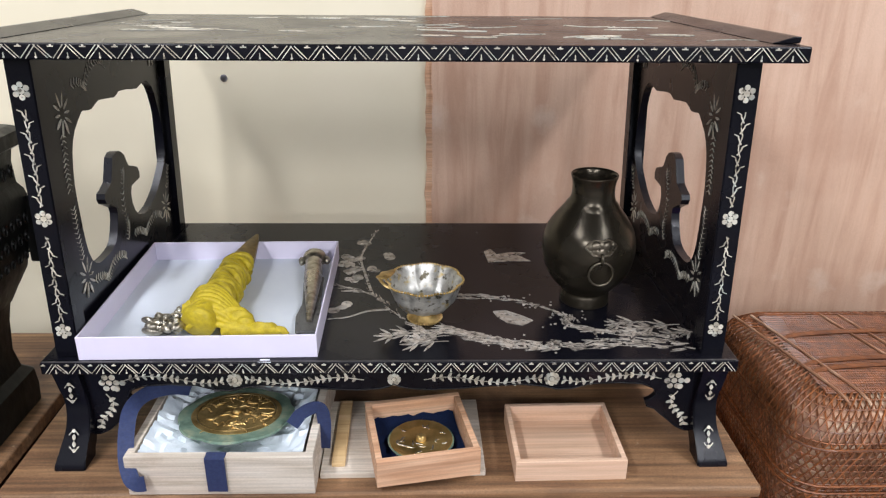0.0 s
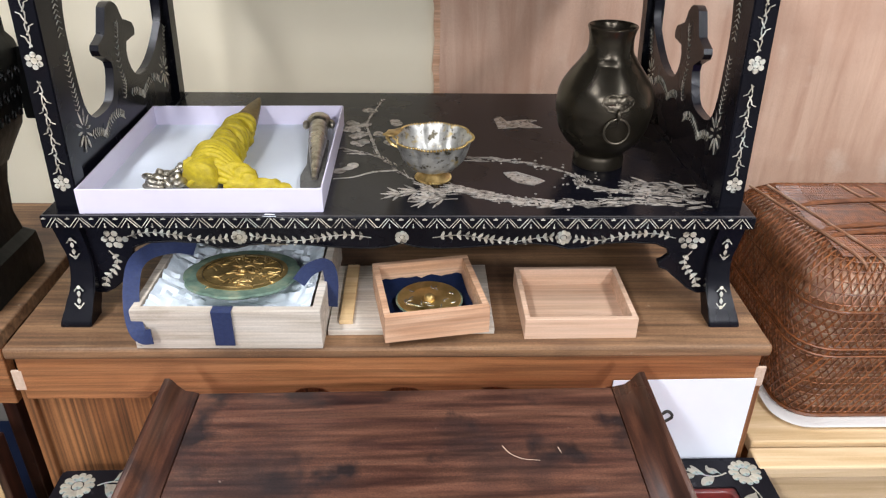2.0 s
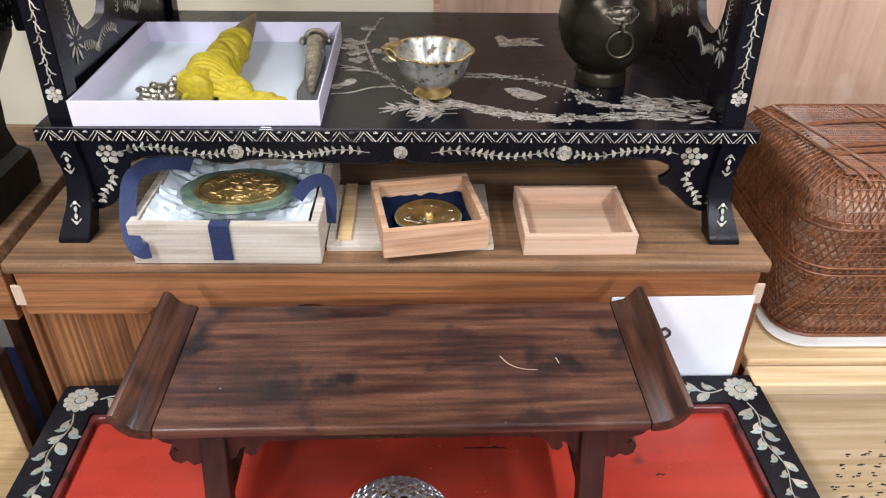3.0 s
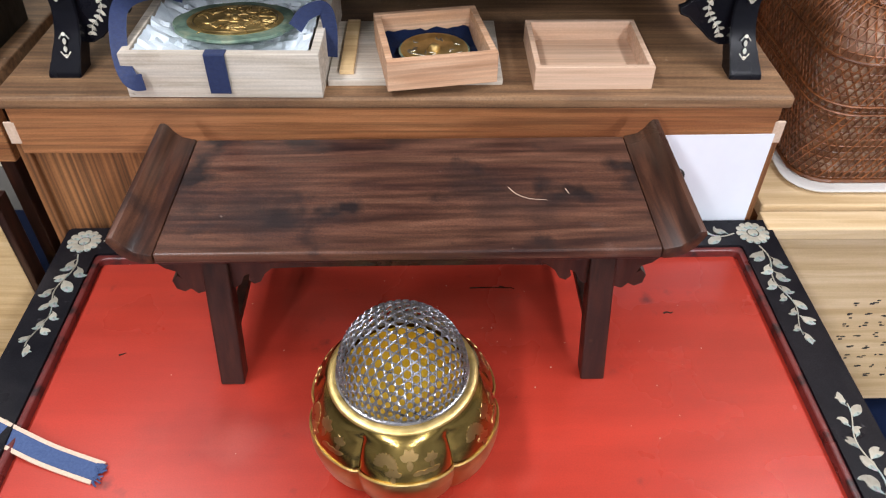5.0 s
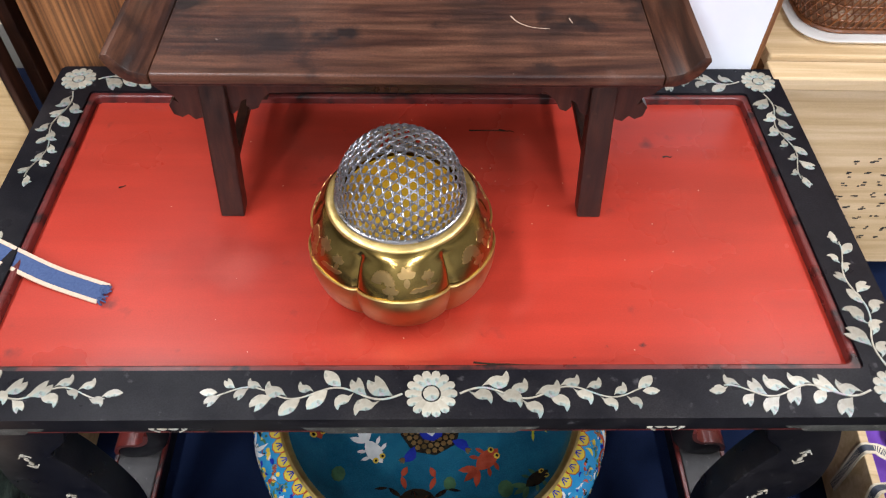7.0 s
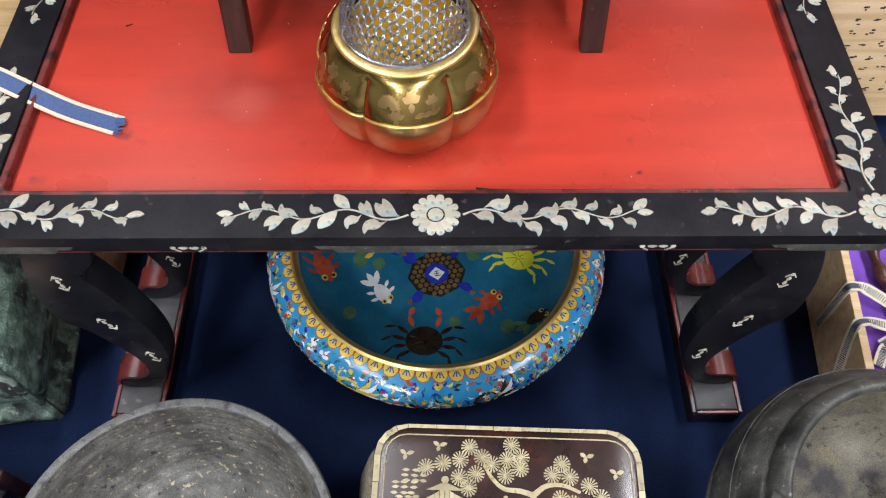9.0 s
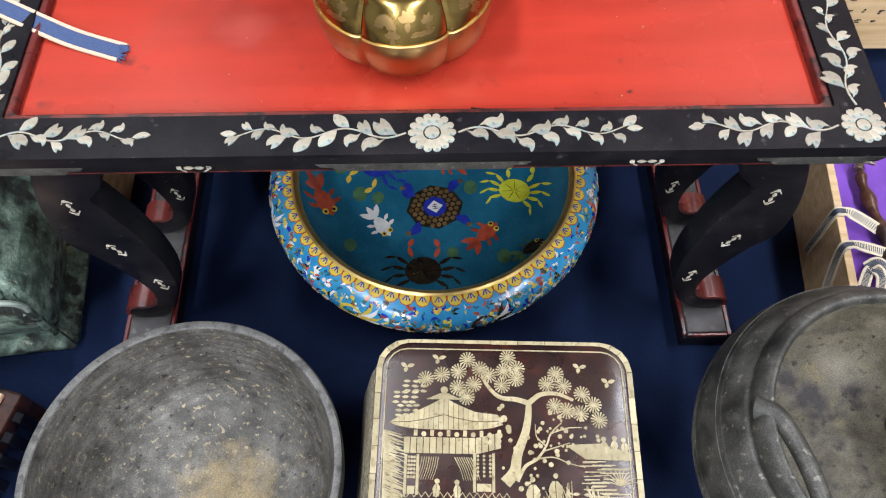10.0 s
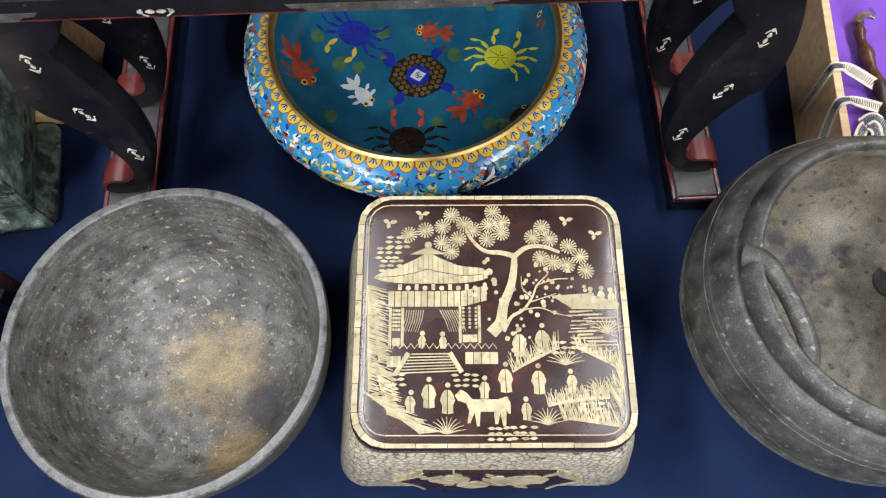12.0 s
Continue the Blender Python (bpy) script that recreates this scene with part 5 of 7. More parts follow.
for s, ps in zip((-1, 1), posts):
    bm = bmesh.new()
    m = FRONT(-0.0062)
    px = lambda z: s * (0.419 - 0.0125 * (z - 0.155) / 0.379)
    for z in (0.193, 0.345, 0.497):
        bead_flower(bm, m, px(z), z, 0.0105)
    for z0, z1, up in ((0.212, 0.325, -1), (0.367, 0.478, 1)):
        k = 0
        z = z0
        while z < z1:
            sd = 1 if k % 2 else -1
            x = px(z)
            put(bm, stroke([(x - sd * 0.0016, z - 0.006 * up), (x + sd * 0.0025, z + 0.001 * up), (x + sd * 0.0032, z + 0.004 * up), (x + sd * 0.0085, z + 0.0065 * up)], 0.0018, 0.001, 3), m)
            put(bm, stroke([(x + sd * 0.0016, z - 0.0075 * up), (x - sd * 0.001, z), (x - sd * 0.0016, z + 0.0065 * up)], 0.0012, 0.0011, 2), m)
            z += 0.0128
            k += 1
    part("inlay", bm, PEARL, ps, "white shell flowers and vine", kind="stuff")
bm = bmesh.new()
m = FRONT(0.0038)
for s in (-1, 1):
    for k in range(9):
        a = TAU * k / 6
        r = 0.0 if k == 8 else (0.0095 if k < 6 else 0.0175)
        put(bm, disc(s * 0.378 + r * math.cos(a), 0.109 + r * math.sin(a) * (1 if k < 6 else -0.6), 0.0043, 7), m)
    daisy(bm, m, s * 0.212, 0.1125, 0.0105, 8, 0.35)
    vine(bm, m, [(s * 0.36, 0.112), (s * 0.33, 0.119), (s * 0.29, 0.115), (s * 0.255, 0.108), (s * 0.226, 0.111)], 0.0078, 0.004, 0.008)
    vine(bm, m, [(s * 0.04, 0.112), (s * 0.075, 0.116), (s * 0.115, 0.11), (s * 0.15, 0.107), (s * 0.185, 0.113), (s * 0.198, 0.113)], 0.0078, 0.004, 0.0085)
    vine(bm, m, [(s * 0.385, 0.092), (s * 0.377, 0.078), (s * 0.384, 0.063), (s * 0.396, 0.05), (s * 0.4, 0.036)], 0.0075, 0.0045, 0.008)
daisy(bm, m, 0, 0.1125, 0.009, 5, 0.3)
part("inlay", bm, PEARL, apron, "white shell vine and flowers", kind="stuff")
line = [(p[0], p[1] + 0.0025) for p in low[1:-1]]
part("bead_line", sweep([(x, 0.0035, z) for x, z in line], 0.0009, 5), WORN, apron, "thin grey moulding line")
for s, lg in zip((-1, 1), [c for c in ST.children if c.name.startswith("leg")][0:3:2]):
    bm = bmesh.new()
    bow(bm, FRONT(-0.0105), s * 0.4235, 0.103, 0.0155)
    mt = Matrix.Translation((0, -0.0228, 0.036)) @ Matrix.Rotation(radians(90 - 22), 4, "X")
    bow(bm, mt, s * 0.426, 0.0, 0.0155)
    part("inlay", bm, PEARL, lg, "white shell knot motif", kind="stuff")
for s, pn in zip((-1, 1), [c for c in ST.children if c.name.startswith("side_panel")]):
    m = Matrix(((0, 0, -s, 0), (1, 0, 0, 0), (0, 1, 0, 0), (0, 0, 0, 1)))
    lean = 0.013 / 0.38
    bm = bmesh.new()
    T = Matrix.Translation((s * (0.419 - 0.0064), 0, 0)) @ Matrix.Shear("XY", 4, (0, 0)) @ m
    sh = lambda z: Matrix.Translation((-s * lean * (z - 0.155), 0, 0)) @ T
    for y, z in ((0.066, 0.235), (0.066, 0.455), (0.388, 0.222), (0.385, 0.49)):
        for k in range(10):
            a = TAU * k / 10
            put(bm, leaf(y + 0.006 * math.cos(a), z + 0.008 * math.sin(a), a, 0.013 + 0.008 * abs(math.sin(a)), 0.0035), sh(z))
    for y0, z0, y1, z1, n, w in ((0.06, 0.262, 0.055, 0.34, 12, 0.001), (0.058, 0.43, 0.054, 0.355, 11, 0.001), (0.088, 0.213, 0.195, 0.214, 24, 0.007), (0.213, 0.225, 0.218, 0.345, 18, 0.005),
                                 (0.24, 0.222, 0.36, 0.218, 24, 0.007), (0.4, 0.25, 0.418, 0.29, 7, 0.001), (0.1, 0.475, 0.2, 0.5, 22, 0.009), (0.27, 0.5, 0.37, 0.49, 20, 0.009)):
        for k in range(n):
            t = k / n
            y, z = y0 + (y1 - y0) * t + w * math.sin(t * 9), z0 + (z1 - z0) * t + w * math.cos(t * 9)
            a = math.atan2(z1 - z0, y1 - y0)
            for sd in (1, -1):
                put(bm, stroke([(y, z), (y + 0.0075 * math.cos(a + sd * 1.0), z + 0.0075 * math.sin(a + sd * 1.0))], 0.0007, 0.0005, 1), sh(z))
    for z in (0.2, 0.275, 0.35, 0.43):
        put(bm, leaf(0.034, z, math.pi / 2, 0.032, 0.0045), sh(z))
    part("inlay", bm, PEARL, pn, "fine dull shell sprays", kind="stuff")

part("front_lip", box(-0.446, 0.446, -0.0215, -0.0185, 0.1551, 0.1562, 0.0003), GREYLACQUER, shelf, "thin grey front edge")

# pine, plum, bamboo, bird and turtle on the shelf
m = FLAT(0.1552)
bm = bmesh.new()
bush = random.Random(11)


def bark(line, wide, n, sz):
    pts = smooth_line([(x, y, 0) for x, y in line], 12)
    for _ in range(n):
        i = bush.randrange(len(pts) - 1)
        d = pts[i + 1] - pts[i]
        a = math.atan2(d.y, d.x) + bush.uniform(-0.45, 0.45)
        off = bush.uniform(-wide, wide)
        put(bm, leaf(pts[i].x + off * math.sin(a), pts[i].y + off * math.cos(a), a, sz * bush.uniform(0.6, 1.3), sz * 0.105, 3), m)


bark(PINE_TRUNK, 0.012, 330, 0.019)
bark(PINE_LIMB, 0.008, 230, 0.014)
bark(PLUM_LIMB, 0.006, 110, 0.015)
for tw in (PLUM_TWIG, PLUM_TWIG_B):
    put(bm, stroke(tw, 0.005, 0.0015), m)
bark(PLUM_TWIG_B, 0.005, 22, 0.012)
part("pine_and_plum", bm, DULLSHELL, shelf, "shell inlay of pine trunk and plum branch", kind="stuff")
bm = bmesh.new()
for x, y in PINE_LIMB[2:7] + PINE_TRUNK[1:5]:
    for _ in range(14):
        put(bm, disc(x + bush.gauss(0, 0.018), y + bush.gauss(0, 0.007), bush.uniform(0.0012, 0.0023), 6), m)
for x, y in BLOSSOMS:
    for k in range(bush.randint(3, 5)):
        a = bush.uniform(0, TAU)
        put(bm, disc(x + 0.008 * math.cos(a) * k * 0.6, y + 0.006 * math.sin(a) * k, bush.uniform(0.005, 0.0105), 9, bush.uniform(0.7, 1.3)), m)
for x, y in BAMBOO:
    for k in range(10):
        a = math.pi * (0.72 + 0.62 * (k % 5) / 4) + bush.uniform(-0.1, 0.1)
        q = 0.004 + 0.022 * (k // 5)
        put(bm, leaf(x + q, y + 0.006 * (k // 5), a, bush.uniform(0.019, 0.031), 0.004, 4), m)
    put(bm, stroke([(x + 0.002, y), (x + 0.03, y + 0.007), (x + 0.045, y + 0.008)], 0.0012, 0.0012), m)
put(bm, TORTOISE, m)
put(bm, BIRD, m)
put(bm, leaf(0.163, 0.325, 0.15, 0.052, 0.012), m, 0.0008)
part("leaves_and_blossom", bm, DULLSHELL, shelf, "shell inlay of leaves, blossom, bird and turtle", kind="stuff")
bm = bmesh.new()
for _ in range(46):
    x, y = bush.uniform(-0.4, 0.4), bush.uniform(0.02, 0.44)
    if bush.random() < 0.5:
        put(bm, leaf(x, y, bush.uniform(-0.3, 0.3), bush.uniform(0.02, 0.06), bush.uniform(0.006, 0.014)), FLAT(0.0182))
    else:
        put(bm, stroke([(x, y), (x + 0.03, y + bush.uniform(-0.03, 0.03)), (x + 0.07, y + bush.uniform(-0.02, 0.04))], 0.003, 0.0015), FLAT(0.0182))
part("inlay", bm, PEARL, tb, "pale shell picture on the top", kind="stuff")
for s in (-1, 1):
    part("edge_line", box(s * 0.405 - 0.0015, s * 0.405 + 0.0015, 0.03, 0.47, 0.1551, 0.1558), WORN, shelf)

# ---------- inlay of the red-topped table ----------
border = [c for c in TB.children if c.name.startswith("border")][0]
m = FLAT(0.4602)
cy, cx = HY - RW / 2, HX - RW / 2
bm = bmesh.new()
daisy(bm, m, 0.012, -cy, 0.0245, 14)
for s in (-1, 1):
    spray(bm, m, (0.012 + s * 0.027, -cy), (0.012 + s * 0.2, -cy + 0.002), 7, 0.006, 0.0235)
pieces("shell_leaf", bm, SHELL, border)
for sx in (-1, 1):
    for sy in (-1, 1):
        bm = bmesh.new()
        fx, fy = sx * (cx - 0.004), sy * (cy - 0.002)
        daisy(bm, m, fx, fy, 0.0225, 12)
        spray(bm, m, (fx - sx * 0.026, fy), (fx - sx * 0.165, fy), 6, 0.006, 0.0225)
        spray(bm, m, (fx, fy - sy * 0.026), (fx + sx * 0.004, fy - sy * 0.185), 6, 0.005, 0.0225)
        pieces("shell_leaf", bm, SHELL, border)
rail_f = [c for c in TB.children if c.name.startswith("long_rail")][0]
bm = bmesh.new()
for x in (-0.235, 0.235):
    bow(bm, FRONT(-HY + 0.0038), x, 0.436, 0.018, math.pi / 2)
part("inlay", bm, PEARL, rail_f, "small shell knot motifs", kind="stuff")
for x0, x1 in ((-0.485, -0.345), (-0.11, 0.115), (0.345, 0.485)):
    o = [(x0, 0.4435), (x0 + 0.006, 0.4365), (x0 + 0.018, 0.436), (x0 + 0.024, 0.43), (x1 - 0.024, 0.43), (x1 - 0.018, 0.436), (x1 - 0.006, 0.4365), (x1, 0.4435)]
    part("carved_cartouche", slab(o, -HY + 0.0005, -HY + 0.0045, "y", bevel=0.001), BASINDARK, rail_f, "worn grey carved cartouche")
for lg, (s, y) in zip([c for c in TB.children if c.name.startswith("leg")], [(s, y) for s in (-1, 1) for y in (-0.234, -0.088, 0.232)]):
    bm = bmesh.new()
    for x, z, a in ((0.4, 0.352, -0.12 * s), (0.387, 0.25, -0.45 * s), (0.364, 0.15, -0.22 * s)):
        bow(bm, FRONT(y - 0.0192), s * x, z, 0.016, a)
    part("inlay", bm, PEARL, lg, "small shell knot motifs", kind="stuff")

# ---------- shell picture on the box lid ----------
lid = [c for c in MB.children if c.name.startswith("lid")][0]
m = Matrix.Translation((0, -0.008, 0.2621))
art = random.Random(5)


def ring_pieces(gap0, gap1, n_long, joint, z):
    """Border of short shell strips round the lid."""
    bm = bmesh.new()
    a = rounded(-BOXW + gap0, BOXW - gap0, -BOXD + gap0, BOXD - gap0, 0.034 - gap0, 4)
    b = rounded(-BOXW + gap1, BOXW - gap1, -BOXD + gap1, BOXD - gap1, 0.034 - gap1, 4)
    k = len(a)
    for i in range(k):
        p, q, r, t = (Vector(v) for v in (a[i], a[(i + 1) % k], b[(i + 1) % k], b[i]))
        ln = (q - p).length
        cuts = max(1, round(ln / n_long))
        for c in range(cuts):
            f0, f1 = c / cuts, (c + 1) / cuts - joint / max(ln, 0.001)
            put(bm, [tuple(p.lerp(q, f0)), tuple(p.lerp(q, f1)), tuple(t.lerp(r, f1)), tuple(t.lerp(r, f0))], FLAT(z))
    return bm


part("shell_border", ring_pieces(-0.001, 0.0058, 0.03, 0.0006, 0.2606), CREAMSHELL, lid, "cream shell border strips", kind="stuff")
part("shell_line", ring_pieces(0.0105, 0.0117, 0.05, 0.0003, 0.2621), CREAMSHELL, lid, kind="stuff")
bm = bmesh.new()
for x, y in ROSETTES:
    put(bm, disc(x, y, 0.0016, 7), m)
    for k in range(15):
        a = TAU * k / 15
        put(bm, stroke([(x + 0.001 * math.cos(a), y + 0.001 * math.sin(a)), (x + 0.0092 * math.cos(a), y + 0.0092 * math.sin(a))], 0.0006, 0.0018, 1), m)
for x, y in BIRDS:
    for a, l in ((0.3, 0.009), (2.6, 0.008), (4.4, 0.007)):
        put(bm, leaf(x, y, a, l, 0.0045), m)
put(bm, stroke(TRUNK, 0.013, 0.006), m)
put(bm, stroke(LIMB_A, 0.006, 0.003), m)
put(bm, stroke(LIMB_B, 0.006, 0.003), m)
part("pine_tree", bm, CREAMSHELL, lid, "cream shell pine tree and birds", kind="stuff")
bm = bmesh.new()
put(bm, stroke([(0.012, -0.012), (0.021, 0.004), (0.034, 0.012), (0.044, 0.026), (0.05, 0.04), (0.062, 0.052)], 0.0042, 0.001), m)
for tw in ([(0.034, 0.012), (0.052, 0.014), (0.068, 0.008), (0.085, 0.004)], [(0.05, 0.04), (0.068, 0.046), (0.084, 0.047)], [(0.044, 0.026), (0.034, 0.036), (0.033, 0.05)], [(0.04, 0.02), (0.058, 0.026), (0.07, 0.03)]):
    put(bm, stroke(tw, 0.0016, 0.0007), m)
for _ in range(62):
    x, y = PLUM[art.randrange(4)]
    put(bm, disc(x + art.gauss(0, 0.014), y + art.gauss(0, 0.013), art.uniform(0.0012, 0.0029), 7), m)
for _ in range(12):
    put(bm, disc(-0.002 + art.gauss(0, 0.006), 0.03 + art.gauss(0, 0.014), art.uniform(0.002, 0.0035), 7), m)
part("plum_blossom", bm, CREAMSHELL, lid, "cream shell blossom", kind="stuff")
# pavilion
bm = bmesh.new()
ridge = ROOF_A[0]
hip = [(-0.1273, 0.0481), (-0.1214, 0.0532), (-0.1024, 0.0593), (-0.0805, 0.0704), (-0.0676, 0.0785), (-0.0565, 0.0716), (-0.0334, 0.0618), (-0.0064, 0.059), (-0.0024, 0.051)]


def height_at(line, x):
    for (x0, y0), (x1, y1) in zip(line, line[1:]):
        if x0 <= x <= x1:
            return y0 + (y1 - y0) * (x - x0) / (x1 - x0)
    return line[-1][1]


for k in range(23):
    xa, xb = -0.1273 + 0.1249 * k / 23, -0.1273 + 0.1249 * (k + 0.93) / 23
    lowest = [0.0418 + 0.0065 * (2 * abs((x + 0.0648) / 0.1249)) ** 4 for x in (xa, xb)]
    mid = [lo + (height_at(hip, x) - lo) * 0.45 for lo, x in zip(lowest, (xa, xb))]
    put(bm, [(xa, lowest[0]), (xb, lowest[1]), (xb, mid[1] - 0.0004), (xa, mid[0] - 0.0004)], m)
    put(bm, [(xa, mid[0] + 0.0004), (xb, mid[1] + 0.0004), (xb, height_at(hip, xb)), (xa, height_at(hip, xa))], m)
put(bm, [(ridge[0] - 0.02, ridge[1] - 0.006), (ridge[0] + 0.02, ridge[1] - 0.006), (ridge[0] + 0.004, ridge[1] + 0.001), (ridge[0] - 0.004, ridge[1] + 0.001)], m, 0.0008)
put(bm, disc(ridge[0], ridge[1] + 0.005, 0.0042), m)
put(bm, disc(-0.0015, 0.055, 0.004), m)
for k in range(15):
    t0, t1 = k / 15, (k + 0.88) / 15
    f = lambda t, y: (-0.1101 + 0.106 * t, y + 0.007 * max(0, t - 0.75) / 0.25)
    put(bm, [f(t0, 0.0158), f(t1, 0.0158), f(t1, 0.033 - 0.006 * 0), f(t0, 0.033)], m)
for k in range(5):
    x = -0.1 + 0.018 * k
    put(bm, [(x, 0.0345), (x + 0.004, 0.0345), (x + 0.004, 0.041), (x, 0.041)], m)
    put(bm, disc(x + 0.011, 0.0365, 0.0028), m)
for q in (WALLS[:4], WALLS[4:]):
    x0, x1, y0, y1 = min(p[0] for p in q), max(p[0] for p in q), min(p[1] for p in q), max(p[1] for p in q)
    for i in range(2):
        xa = x0 if i == 0 else x1 - 0.003
        put(bm, [(xa, y0), (xa + 0.003, y0), (xa + 0.003, y1), (xa, y1)], m)
    for r in range(6):
        for c in range(3):
            put(bm, disc(x0 + 0.005 + c * (x1 - x0 - 0.01) / 2, y1 - 0.003 - r * 0.0042, 0.0016, 6), m)
    put(bm, [(x0 + 0.004, y0 + 0.001), (x1 - 0.004, y0 + 0.001), (x1 - 0.004, y0 + 0.009), (x0 + 0.004, y0 + 0.009)], m)
for k in range(22):
    x = -0.09 + 0.0025 * k
    if 0.25 < abs((k - 10.5) / 10.5):
        put(bm, stroke([(x, 0.012), (x + (0.006 if k > 10 else -0.002), 0.0), (x + (0.01 if k > 10 else -0.006), -0.012)], 0.0009, 0.0004, 3), m)
for k in range(14):
    put(bm, stroke([(-0.105 + 0.0078 * k, -0.03), (-0.101 + 0.0078 * k, -0.0245), (-0.0972 + 0.0078 * k, -0.03)], 0.0009, 0.0009, 1), m)
for x0, x1, y0, y1 in ((-0.0285, 0.006, -0.0465, -0.034), (-0.11, -0.0955, -0.0495, -0.038)):
    for k in range(4):
        xa = x0 + (x1 - x0) * k / 4
        put(bm, [(xa, y0), (xa + (x1 - x0) * 0.23, y0), (xa + (x1 - x0) * 0.23, y1), (xa, y1)], m)
for k in range(7):
    t = k / 6
    put(bm, stroke([(-0.085 - 0.012 * t, -0.036 - 0.02 * t), (-0.047 + 0.01 * t, -0.0355 - 0.018 * t)], 0.0013, 0.0013, 1), m)
for a, b in ((STEPS[0], STEPS[3]), (STEPS[1], STEPS[2])):
    put(bm, stroke([a, b], 0.005, 0.005, 1), m)
part("pavilion", bm, CREAMSHELL, lid, "cream shell pavilion with tiled roofs and steps", kind="stuff")
# plain upright shapes, a grazing animal outline, tufts, hills and water
bm = bmesh.new()
for i, (x, y) in enumerate(FIGURES):
    h = 0.0155 if i in (0, 1, 12, 13, 14) else (0.021 if i in (2, 5, 8, 11) else 0.029)
    k = art.uniform(-0.06, 0.06)
    for sd in (-1, 1):
        put(bm, [(x + (u + k * v) * h, y + v * h) for u, v in ((sd * 0.015, -0.5), (sd * 0.2, -0.47), (sd * 0.19, -0.2), (sd * 0.27, -0.02), (sd * 0.2, 0.2), (sd * 0.1, 0.33), (sd * 0.012, 0.34))][::sd], m)
    put(bm, disc(x + art.uniform(-0.001, 0.001), y + h * 0.52, 0.0028), m)
put(bm, HORSE, m)
part("shell_shape", bm, CREAMSHELL, lid, "small plain upright shell shapes", kind="stuff")
bm = bmesh.new()
for x, y in TUFTS:
    for k in range(11):
        a = math.pi * (0.08 + 0.84 * k / 10)
        put(bm, stroke([(x, y), (x + 0.01 * math.cos(a), y + 0.011 * math.sin(a)), (x + 0.02 * math.cos(a), y + 0.017 * math.sin(a))], 0.0015, 0.0004, 2), m)
for x0, y0, x1, y1, n, l in ((-0.132, 0.04, -0.13, -0.03, 30, 0.02), (-0.13, -0.03, -0.128, -0.075, 16, 0.012), (-0.133, -0.075, -0.075, -0.117, 40, 0.03), (0.07, -0.103, 0.13, -0.112, 34, 0.022),
                             (0.134, -0.05, 0.128, -0.1, 26, 0.026), (0.02, -0.055, 0.07, -0.03, 24, 0.016), (-0.124, -0.045, -0.108, -0.098, 34, 0.017),
                             (0.055, -0.09, 0.118, -0.082, 36, 0.014), (0.088, -0.03, 0.126, -0.05, 22, 0.014), (-0.13, 0.03, -0.118, -0.045, 24, 0.012)):
    for k in range(2 * n):
        t = k / (2 * n)
        x, y = x0 + (x1 - x0) * t, y0 + (y1 - y0) * t
        a = art.uniform(-0.5, -0.2) if x < 0 else math.pi / 2 + art.uniform(-0.2, 0.5)
        ll = l * art.uniform(0.7, 1.35)
        xe, ye = x + ll * math.cos(a), y + ll * math.sin(a)
        xe, ye = max(-0.133, min(0.133, xe)), max(-0.115, min(0.115, ye))
        put(bm, stroke([(x, y), (xe, ye)], 0.0013, 0.0006, 1), m)
    put(bm, stroke([(x0, y0), ((x0 + x1) / 2, (y0 + y1) / 2 + 0.003), (x1, y1)], 0.0022, 0.0015, 3), m)
put(bm, SHORE, m)
for k in range(26):
    y = 0.01 - 0.0036 * (k % 13) - (0.0 if k < 13 else 0.001)
    x = 0.075 + art.uniform(0, 0.03)
    put(bm, stroke([(x, y), (min(0.133, x + art.uniform(0.015, 0.035)), y + 0.0005)], 0.0012, 0.0008, 1), m)
for cx0, cy0 in ((-0.115, 0.077), (-0.112, 0.062), (-0.105, 0.09), (-0.107, -0.063), (-0.115, -0.078), (0.095, -0.088), (0.07, -0.03), (-0.033, -0.064), (0.0, -0.118), (0.025, -0.117)):
    for k in range(9):
        put(bm, leaf(cx0 + 0.009 * (k % 3) - 0.009 + art.uniform(-0.002, 0.002), cy0 + 0.0055 * (k // 3) - 0.005, art.uniform(-0.1, 0.1), 0.0085, 0.0034, 3), m)
part("hills_and_water", bm, CREAMSHELL, lid, "cream shell hills, clouds, grass and water lines", kind="stuff")

# ---------- front panel of the shell box ----------
body = [c for c in MB.children if c.name.startswith("body")][0]
m = Matrix.Translation((0, -BOXD - 0.0145, 0.108)) @ Matrix.Rotation(radians(90 - 5.8), 4, "X")
cart = [(-0.11, 0.0), (-0.085, 0.026), (-0.075, 0.05), (0.075, 0.05), (0.085, 0.026), (0.11, 0.0), (0.085, -0.026), (0.075, -0.05), (-0.075, -0.05), (-0.085, -0.026)]
bm = bmesh.new()
put(bm, cart, m, 0.006)
part("front_panel", bm, TURTLE, body, "dark panel with shell flowers")
bm = bmesh.new()
put(bm, stroke(cart[:1] + cart[1:3], 0.0035, 0.003, 2), m, 0.0068)
for q in (cart[0:3], cart[3:6], cart[5:8], [cart[8], cart[9], cart[0]]):
    put(bm, stroke(q, 0.004, 0.004, 2), m, 0.0068)
part("panel_outline", bm, CREAMSHELL, body, kind="stuff")
bm = bmesh.new()
for x, y, r, n in ((-0.045, 0.012, 0.018, 6), (-0.016, -0.02, 0.015, 6), (0.045, 0.008, 0.019, 6), (0.014, 0.012, 0.014, 4)):
    for k in range(n):
        put(bm, petal(x, y, TAU * k / n + 0.3, 0.001, r * 1.35, r * 1.2), m, 0.007)
